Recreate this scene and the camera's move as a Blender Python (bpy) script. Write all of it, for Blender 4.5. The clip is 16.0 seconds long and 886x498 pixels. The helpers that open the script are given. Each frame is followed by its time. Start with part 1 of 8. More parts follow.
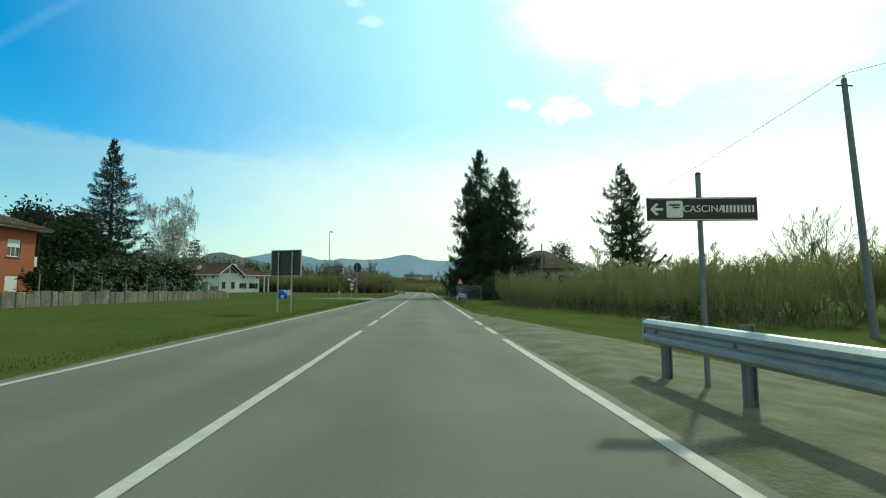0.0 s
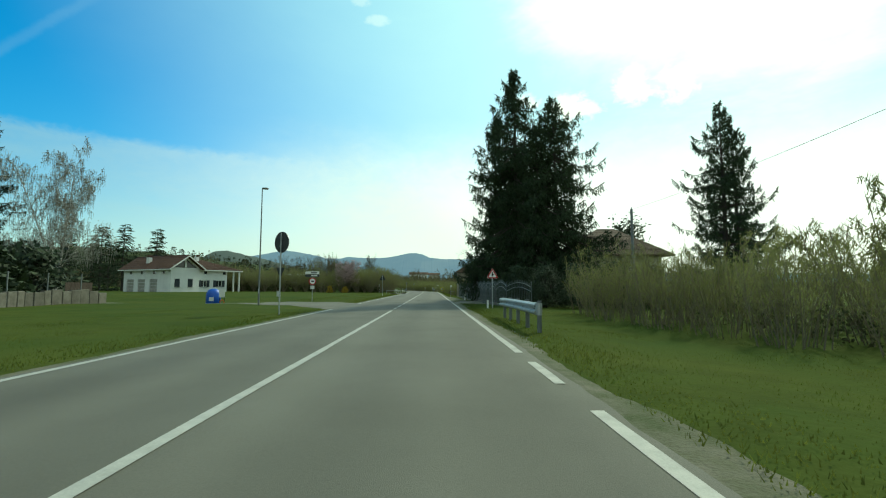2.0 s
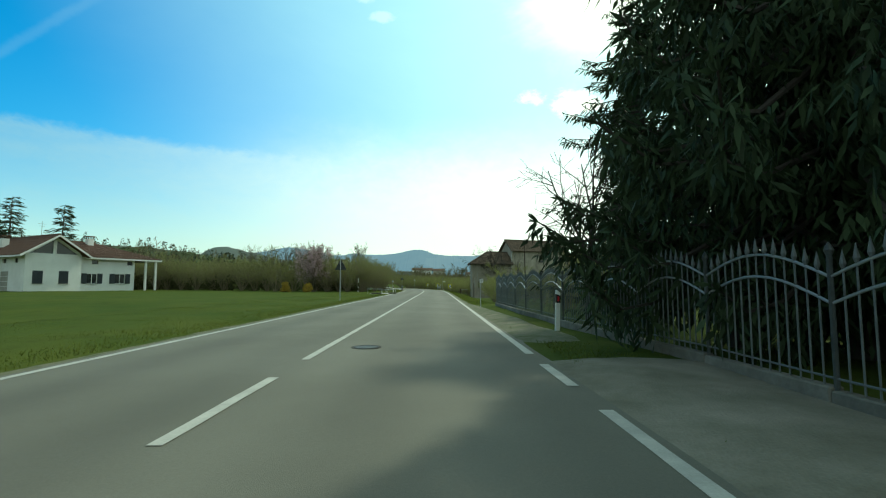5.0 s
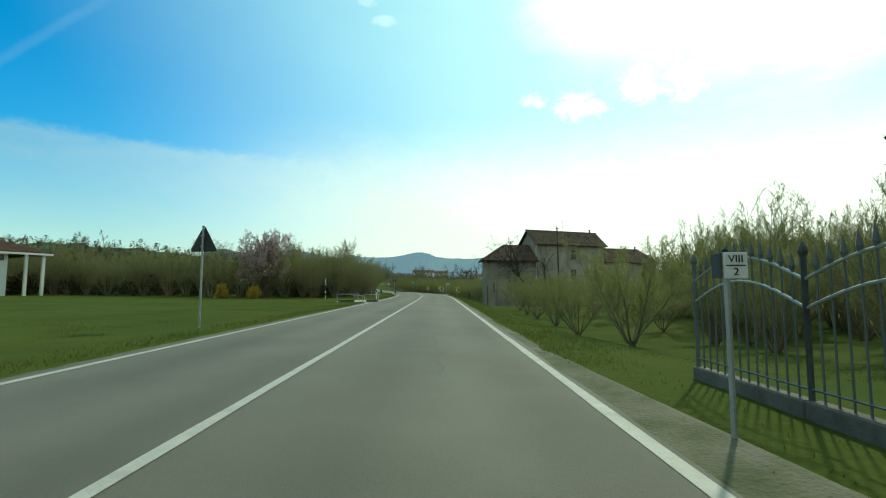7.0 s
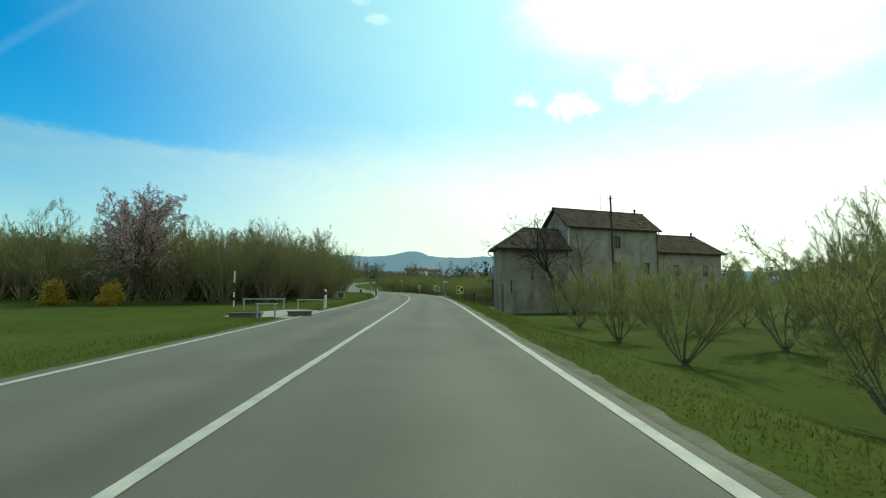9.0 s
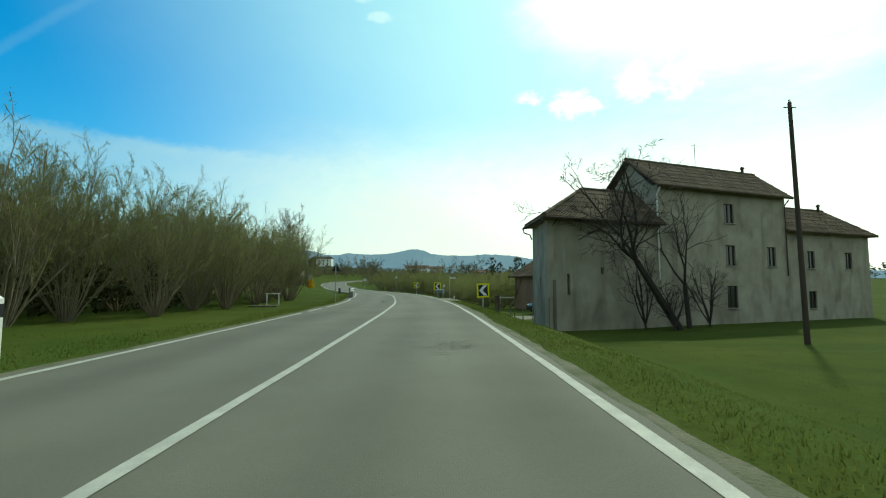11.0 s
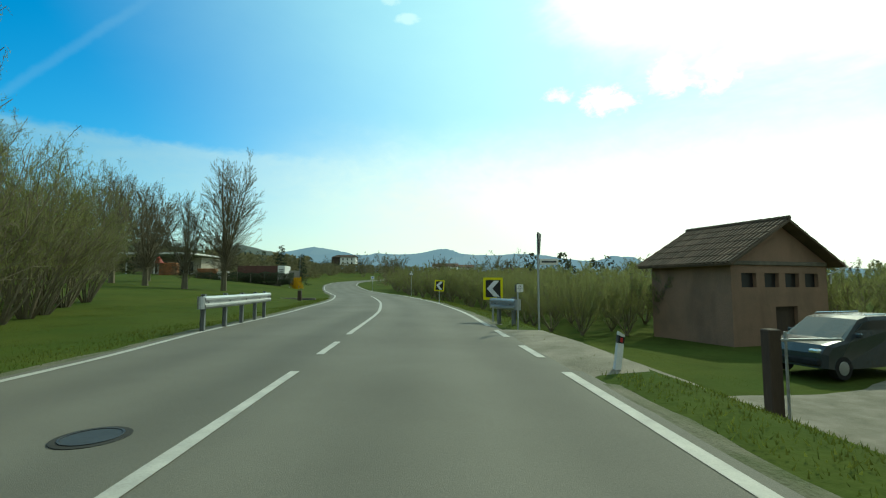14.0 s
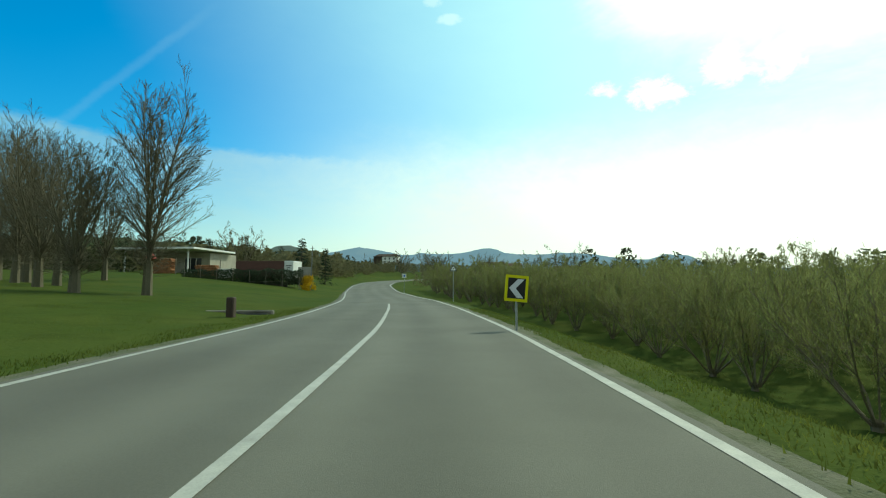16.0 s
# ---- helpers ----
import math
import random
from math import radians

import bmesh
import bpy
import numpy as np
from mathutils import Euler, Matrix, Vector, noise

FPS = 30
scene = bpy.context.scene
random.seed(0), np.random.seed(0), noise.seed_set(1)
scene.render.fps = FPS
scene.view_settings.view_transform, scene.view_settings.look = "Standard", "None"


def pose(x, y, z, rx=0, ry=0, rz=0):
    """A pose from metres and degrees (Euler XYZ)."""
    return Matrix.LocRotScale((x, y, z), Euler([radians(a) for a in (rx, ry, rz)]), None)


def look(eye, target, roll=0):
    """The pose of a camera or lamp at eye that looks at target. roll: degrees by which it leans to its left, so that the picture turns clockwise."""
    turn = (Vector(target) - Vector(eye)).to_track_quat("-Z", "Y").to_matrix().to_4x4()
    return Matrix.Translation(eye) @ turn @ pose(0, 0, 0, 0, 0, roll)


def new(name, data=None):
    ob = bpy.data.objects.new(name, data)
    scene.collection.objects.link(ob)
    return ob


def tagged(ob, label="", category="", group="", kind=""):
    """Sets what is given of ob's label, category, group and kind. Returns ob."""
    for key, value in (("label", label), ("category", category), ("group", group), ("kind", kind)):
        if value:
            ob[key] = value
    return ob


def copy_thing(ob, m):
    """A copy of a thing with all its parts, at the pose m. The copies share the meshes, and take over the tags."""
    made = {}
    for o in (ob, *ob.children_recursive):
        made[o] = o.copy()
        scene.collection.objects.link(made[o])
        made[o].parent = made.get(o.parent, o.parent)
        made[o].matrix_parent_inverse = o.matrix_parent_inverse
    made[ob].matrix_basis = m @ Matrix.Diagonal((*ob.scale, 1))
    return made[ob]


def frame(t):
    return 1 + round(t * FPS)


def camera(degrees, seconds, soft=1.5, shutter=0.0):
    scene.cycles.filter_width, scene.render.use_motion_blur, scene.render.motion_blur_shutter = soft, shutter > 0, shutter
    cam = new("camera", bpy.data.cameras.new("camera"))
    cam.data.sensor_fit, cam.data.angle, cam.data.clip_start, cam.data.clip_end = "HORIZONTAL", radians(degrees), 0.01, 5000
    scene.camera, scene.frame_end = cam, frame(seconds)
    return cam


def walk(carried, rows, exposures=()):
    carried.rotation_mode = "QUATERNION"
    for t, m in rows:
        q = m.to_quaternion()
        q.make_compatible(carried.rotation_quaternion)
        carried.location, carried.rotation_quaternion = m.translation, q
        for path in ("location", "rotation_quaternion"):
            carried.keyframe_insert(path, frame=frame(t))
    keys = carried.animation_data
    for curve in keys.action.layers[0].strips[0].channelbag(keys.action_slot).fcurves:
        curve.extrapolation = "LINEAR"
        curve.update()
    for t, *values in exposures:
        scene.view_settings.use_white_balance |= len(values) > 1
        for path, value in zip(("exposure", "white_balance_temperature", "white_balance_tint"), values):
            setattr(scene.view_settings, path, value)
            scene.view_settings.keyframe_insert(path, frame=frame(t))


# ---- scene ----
cam = camera(88.0, 16.0, 1.15)
# seconds, then x, y, z, tilt, roll and heading of the camera behind the windscreen
PATH = [
    (0, (-0.062, -4.273, 1.112, 94.99, 0, -2.22)),
    (0.5, (0.004, 1.324, 1.114, 94.92, 0, -2.03)),
    (1, (0.074, 6.919, 1.117, 95.03, 0, -1.88)),
    (1.5, (0.153, 12.497, 1.111, 94.97, 0, -1.60)),
    (2, (0.207, 18.078, 1.117, 94.82, 0, -1.35)),
    (2.5, (0.218, 23.574, 1.119, 94.78, 0, -1.26)),
    (3, (0.180, 28.851, 1.123, 94.66, 0, -1.12)),
    (3.5, (0.166, 33.924, 1.113, 94.62, 0, -0.95)),
    (4, (0.183, 38.912, 1.113, 94.20, 0, -0.70)),
    (4.2, (0.186, 40.885, 1.116, 94.25, 0, -0.89)),
    (6.3, (0.206, 61.435, 1.119, 94.67, 0, -0.54)),
    (6.5, (0.200, 63.368, 1.119, 94.73, 0, -0.53)),
    (7, (0.167, 68.138, 1.132, 94.80, 0, -0.52)),
    (7.5, (0.077, 72.778, 1.144, 94.86, 0, -0.50)),
    (8, (0.010, 77.478, 1.140, 94.75, 0, -0.65)),
    (8.5, (-0.018, 82.197, 1.136, 94.57, 0, -1.01)),
    (9, (-0.003, 86.866, 1.129, 94.70, 0, -1.40)),
    (9.2, (0.011, 88.741, 1.129, 94.77, 0, -1.49)),
    (11.3, (0.115, 108.484, 1.111, 94.30, 0, -1.10)),
    (11.5, (0.104, 110.380, 1.109, 94.18, 0, -1.09)),
    (12, (0.038, 115.151, 1.098, 94.20, 0, -0.66)),
    (12.5, (-0.062, 119.789, 1.080, 94.35, 0, -0.03)),
    (13, (-0.154, 124.249, 1.085, 94.23, 0, 0.74)),
    (13.5, (-0.282, 128.518, 1.088, 94.26, 0, 1.61)),
    (14, (-0.524, 132.810, 1.110, 94.46, 0, 2.48)),
    (14.5, (-0.889, 136.979, 1.121, 94.62, 0, 3.25)),
    (15, (-1.276, 141.227, 1.122, 94.30, 0, 4.59)),
    (15.5, (-1.743, 145.372, 1.150, 94.36, 0, 6.12)),
    (16, (-2.244, 149.394, 1.161, 94.43, 0, 7.94)),
]
EXPOSURES = [(0.0, 0.0, 7000, -17), (3.0, -0.05, 7000, -17), (4.0, 0.02, 7000, -17), (6.5, 0.12, 7000, -17), (7.0, -0.03, 7000, -17), (9.0, -0.05, 7000, -17), (12.0, -0.04, 7000, -17), (14.5, 0.0, 7000, -17), (16.0, 0.0, 7000, -17)]
walk(cam, [(t, pose(*p)) for t, p in PATH], EXPOSURES)

# ---- light ----
SUN_AZ, SUN_EL = 36.0, 42.0
sun_dir = Vector((math.sin(radians(SUN_AZ)) * math.cos(radians(SUN_EL)), math.cos(radians(SUN_AZ)) * math.cos(radians(SUN_EL)), math.sin(radians(SUN_EL))))
sun = new("sun", bpy.data.lights.new("sun", "SUN"))
sun.data.energy, sun.data.angle, sun.data.color = 2.6, radians(2.0), (1.0, 0.95, 0.87)
sun.matrix_world = look(sun_dir * 200, (0, 0, 0))

world = bpy.data.worlds.new("spring_sky")
scene.world = world
world.use_nodes = True
W, WL = world.node_tree.nodes, world.node_tree.links
W.clear()


def wn(kind, **kw):
    n = W.new(kind)
    for k, v in kw.items():
        n.inputs[k].default_value = v
    return n


def wmath(op, a, b=None, c=None):
    n = W.new("ShaderNodeMath")
    n.operation = op
    for i, v in enumerate((a, b, c)):
        if v is None:
            continue
        if isinstance(v, (int, float)):
            n.inputs[i].default_value = v
        else:
            WL.new(v, n.inputs[i])
    return n.outputs[0]


def wmix(fac, a, b):
    n = W.new("ShaderNodeMix")
    n.data_type = "RGBA"
    for i, v in ((0, fac), (6, a), (7, b)):
        if isinstance(v, tuple):
            n.inputs[i].default_value = v
        elif isinstance(v, (int, float)):
            n.inputs[i].default_value = v
        else:
            WL.new(v, n.inputs[i])
    return n.outputs[2]


sky = W.new("ShaderNodeTexSky")
sky.sky_type, sky.sun_disc = "NISHITA", False
sky.sun_elevation, sky.sun_rotation = radians(SUN_EL), radians(SUN_AZ)
sky.air_density, sky.dust_density, sky.ozone_density = 1.0, 0.7, 2.2
tc = W.new("ShaderNodeTexCoord")
sep = W.new("ShaderNodeSeparateXYZ")
WL.new(tc.outputs["Generated"], sep.inputs[0])
dot = W.new("ShaderNodeVectorMath")
dot.operation = "DOT_PRODUCT"
WL.new(tc.outputs["Generated"], dot.inputs[0])
dot.inputs[1].default_value = sun_dir


def wsmooth(v, a, b, lo=0.0, hi=1.0):
    n = W.new("ShaderNodeMapRange")
    n.interpolation_type = "SMOOTHSTEP"
    for k, q in (("From Min", a), ("From Max", b), ("To Min", lo), ("To Max", hi)):
        n.inputs[k].default_value = q
    WL.new(v, n.inputs["Value"])
    return n.outputs[0]


def wnoise(scale, detail, rough, stretch, turn=0.0):
    mp = W.new("ShaderNodeMapping")
    mp.inputs["Scale"].default_value = stretch
    mp.inputs["Rotation"].default_value = (0, 0, turn)
    WL.new(tc.outputs["Generated"], mp.inputs[0])
    n = wn("ShaderNodeTexNoise", Scale=scale, Detail=detail, Roughness=rough, Distortion=0.3)
    WL.new(mp.outputs[0], n.inputs["Vector"])
    return wmath("SUBTRACT", n.outputs["Fac"], 0.5)


def over(a, b):
    """Two thin layers, one over the other."""
    return wmath("SUBTRACT", 1.0, wmath("MULTIPLY", wmath("SUBTRACT", 1.0, a), wmath("SUBTRACT", 1.0, b)))


sun_side = dot.outputs["Value"]
height = wmath("MAXIMUM", sep.outputs["Z"], 0.0)
bearing = wmath("ARCTAN2", sep.outputs["X"], sep.outputs["Y"])
# bright thin veil that thickens towards the sun
wisps = wnoise(2.2, 8.0, 0.6, (1.0, 1.0, 2.6), 0.4)
veil_share = wmath("POWER", wmath("MINIMUM", wmath("MAXIMUM", wmath("DIVIDE", wmath("SUBTRACT", wmath("MULTIPLY_ADD", wisps, 0.10, sun_side), 0.38), 0.58), 0.0), 1.0), 1.4)
# haze low over the land
haze = wmath("MULTIPLY", wmath("POWER", wmath("SUBTRACT", 1.0, height), 5.0), wsmooth(bearing, radians(-55), radians(-12), 0.35, 0.95))
# a long flat bank of thin cloud with a ragged upper edge, crisp to the north-west and fading towards the sun
ragged = wnoise(26.0, 9.0, 0.66, (1.0, 1.0, 1.6))
billow = wnoise(3.0, 6.0, 0.55, (1.0, 1.0, 3.5))
edge = wmath("SUBTRACT", wmath("ADD", wmath("MULTIPLY_ADD", ragged, 0.034, 0.268), wmath("MULTIPLY", billow, 0.03)), height)
crisp = wsmooth(edge, -0.003, 0.022)
soft_edge = wsmooth(edge, -0.09, 0.09)
westerly = wsmooth(bearing, radians(-30), radians(-12))
bank = wmath("MULTIPLY", wmix(westerly, crisp, soft_edge), wmath("MULTIPLY_ADD", billow, 0.5, wsmooth(bearing, radians(-30), radians(2), 0.34, 0.78)))
cloud = veil_share
low_cloud = wmath("MINIMUM", wmath("MAXIMUM", over(haze, wmath("MAXIMUM", wmath("MULTIPLY_ADD", wmath("MULTIPLY", ragged, bank), 0.5, bank), 0.0)), 0.0), 1.0)
# an old contrail and a few small puffs of cloud
trail_n = Vector((math.sin(radians(-43.7)) * math.cos(radians(20.9)), math.cos(radians(-43.7)) * math.cos(radians(20.9)), math.sin(radians(20.9)))).cross(
    Vector((math.sin(radians(-38.0)) * math.cos(radians(26.8)), math.cos(radians(-38.0)) * math.cos(radians(26.8)), math.sin(radians(26.8))))).normalized()
off = W.new("ShaderNodeVectorMath")
off.operation = "DOT_PRODUCT"
WL.new(tc.outputs["Generated"], off.inputs[0])
off.inputs[1].default_value = trail_n
trail = wmath("MULTIPLY", wsmooth(wmath("ABSOLUTE", wmath("MULTIPLY_ADD", ragged, 0.012, off.outputs["Value"])), 0.001, 0.011, 0.07, 0.0), wsmooth(bearing, radians(-34), radians(-40)))
cloud = over(cloud, trail)
puffs = wmath("MULTIPLY", trail, 0.0)
for az, el, w, h, amount in ((-7.3, 31.0, 1.9, 0.45, 0.3), (-9.2, 32.6, 1.4, 0.4, 0.25), (12.0, 22.3, 2.0, 0.8, 0.8), (17.4, 21.1, 3.4, 1.5, 0.95), (24.4, 22.6, 2.2, 1.9, 0.9), (29.0, 22.2, 2.4, 2.0, 0.9)):
    du = wmath("DIVIDE", wmath("SUBTRACT", bearing, radians(az)), radians(w))
    dv = wmath("DIVIDE", wmath("SUBTRACT", height, math.sin(radians(el))), radians(h))
    far_off = wmath("ADD", wmath("MULTIPLY", du, du), wmath("MULTIPLY_ADD", dv, dv, wmath("MULTIPLY", ragged, 4.5)))
    puffs = over(puffs, wsmooth(far_off, 1.3, 0.0, 0.0, amount))
cloud = wmath("MINIMUM", wmath("MAXIMUM", cloud, 0.0), 1.0)
veil = wmix(wsmooth(wmath("MULTIPLY_ADD", wisps, 0.16, sun_side), 0.905, 0.975), wmix(wsmooth(sun_side, 0.30, 0.80), (5.6, 7.4, 8.8, 1), (6.4, 9.9, 10.9, 1)), (13.2, 13.6, 13.2, 1))
low_veil = wmix(wsmooth(sun_side, 0.66, 0.82), wmix(wsmooth(sun_side, 0.25, 0.68), (4.7, 6.1, 6.7, 1), (9.5, 9.9, 9.7, 1)), (12.4, 12.3, 12.3, 1))
deep = W.new("ShaderNodeHueSaturation")
deep.inputs["Saturation"].default_value = 1.72
deep.inputs["Value"].default_value = 1.8
WL.new(sky.outputs[0], deep.inputs["Color"])
bg = wn("ShaderNodeBackground", Strength=0.11)
whole = wmix(puffs, wmix(low_cloud, wmix(cloud, deep.outputs[0], veil), low_veil), wmix(wsmooth(sun_side, 0.6, 0.9), (6.6, 8.4, 9.0, 1), (12.0, 12.2, 12.0, 1)))
# unseen thin cloud added over the northern sky, so shaded sides turn less blue
whole = wmix(wsmooth(wmath("MULTIPLY_ADD", wisps, 0.5, sep.outputs["Y"]), 0.30, -0.30, 0.0, 0.7), whole, (6.6, 7.0, 6.9, 1))
WL.new(whole, bg.inputs["Color"])
wo = W.new("ShaderNodeOutputWorld")
WL.new(bg.outputs[0], wo.inputs["Surface"])


# ---- materials ----
def mat(name, c1, c2=None, rough=0.85, scale=2.0, fine=30.0, bump=0.25, metal=0.0, spec=0.3, mix=0.5, rand=0.0, island=0.0, stretch=(1, 1, 1), grime=0.0, trans=0.0):
    m = bpy.data.materials.new(name)
    m.use_nodes = True
    N, L = m.node_tree.nodes, m.node_tree.links
    b = N["Principled BSDF"]
    c2 = c2 or tuple(v * 0.75 for v in c1)
    t = N.new("ShaderNodeTexCoord")
    mp = N.new("ShaderNodeMapping")
    mp.inputs["Scale"].default_value = stretch
    L.new(t.outputs["Object"], mp.inputs[0])
    n1 = N.new("ShaderNodeTexNoise")
    n1.inputs["Scale"].default_value, n1.inputs["Detail"].default_value, n1.inputs["Roughness"].default_value = scale, 5, 0.6
    L.new(mp.outputs[0], n1.inputs["Vector"])
    n2 = N.new("ShaderNodeTexNoise")
    n2.inputs["Scale"].default_value, n2.inputs["Detail"].default_value = fine, 4
    L.new(mp.outputs[0], n2.inputs["Vector"])
    ramp = N.new("ShaderNodeMapRange")
    ramp.inputs["From Min"].default_value, ramp.inputs["From Max"].default_value = 0.5 - mix * 0.5, 0.5 + mix * 0.5
    L.new(n1.outputs["Fac"], ramp.inputs["Value"])
    mx = N.new("ShaderNodeMix")
    mx.data_type = "RGBA"
    mx.inputs[6].default_value, mx.inputs[7].default_value = (*c1, 1), (*c2, 1)
    L.new(ramp.outputs[0], mx.inputs[0])
    val = N.new("ShaderNodeMapRange")
    val.inputs["To Min"].default_value, val.inputs["To Max"].default_value = 0.8, 1.2
    L.new(n2.outputs["Fac"], val.inputs["Value"])
    value = val.outputs[0]
    for amount, node, out in ((rand, "ShaderNodeObjectInfo", "Random"), (island, "ShaderNodeNewGeometry", "Random Per Island")):
        if amount:
            r = N.new(node)
            mr = N.new("ShaderNodeMapRange")
            mr.inputs["To Min"].default_value, mr.inputs["To Max"].default_value = 1 - amount, 1 + amount
            L.new(r.outputs[out], mr.inputs["Value"])
            mu = N.new("ShaderNodeMath")
            mu.operation = "MULTIPLY"
            L.new(value, mu.inputs[0])
            L.new(mr.outputs[0], mu.inputs[1])
            value = mu.outputs[0]
    hsv = N.new("ShaderNodeHueSaturation")
    L.new(mx.outputs[2], hsv.inputs["Color"])
    L.new(value, hsv.inputs["Value"])
    colour = hsv.outputs[0]
    if grime:
        n3 = N.new("ShaderNodeTexNoise")
        n3.inputs["Scale"].default_value, n3.inputs["Detail"].default_value, n3.inputs["Distortion"].default_value = 0.9, 8, 0.6
        m3 = N.new("ShaderNodeMapping")
        m3.inputs["Scale"].default_value = (1, 1, 0.35)
        L.new(t.outputs["Object"], m3.inputs[0])
        L.new(m3.outputs[0], n3.inputs["Vector"])
        g = N.new("ShaderNodeMapRange")
        g.inputs["From Min"].default_value, g.inputs["From Max"].default_value, g.inputs["To Max"].default_value = 0.48, 0.7, grime
        L.new(n3.outputs["Fac"], g.inputs["Value"])
        gm = N.new("ShaderNodeMix")
        gm.data_type = "RGBA"
        gm.inputs[7].default_value = (*(v * 0.45 for v in c2), 1)
        L.new(g.outputs[0], gm.inputs[0])
        L.new(colour, gm.inputs[6])
        colour = gm.outputs[2]
    L.new(colour, b.inputs["Base Color"])
    rr = N.new("ShaderNodeMapRange")
    rr.inputs["To Min"].default_value, rr.inputs["To Max"].default_value = max(0.02, rough - 0.1), min(1, rough + 0.1)
    L.new(n1.outputs["Fac"], rr.inputs["Value"])
    L.new(rr.outputs[0], b.inputs["Roughness"])
    b.inputs["Metallic"].default_value = metal
    b.inputs["Specular IOR Level"].default_value = spec
    if bump:
        bp = N.new("ShaderNodeBump")
        bp.inputs["Strength"].default_value, bp.inputs["Distance"].default_value = bump, 0.02
        L.new(n2.outputs["Fac"], bp.inputs["Height"])
        L.new(bp.outputs[0], b.inputs["Normal"])
    if trans:
        tr = N.new("ShaderNodeBsdfTranslucent")
        L.new(colour, tr.inputs["Color"])
        ms = N.new("ShaderNodeMixShader")
        ms.inputs[0].default_value = trans
        L.new(b.outputs[0], ms.inputs[1])
        L.new(tr.outputs[0], ms.inputs[2])
        L.new(ms.outputs[0], N["Material Output"].inputs["Surface"])
    return m


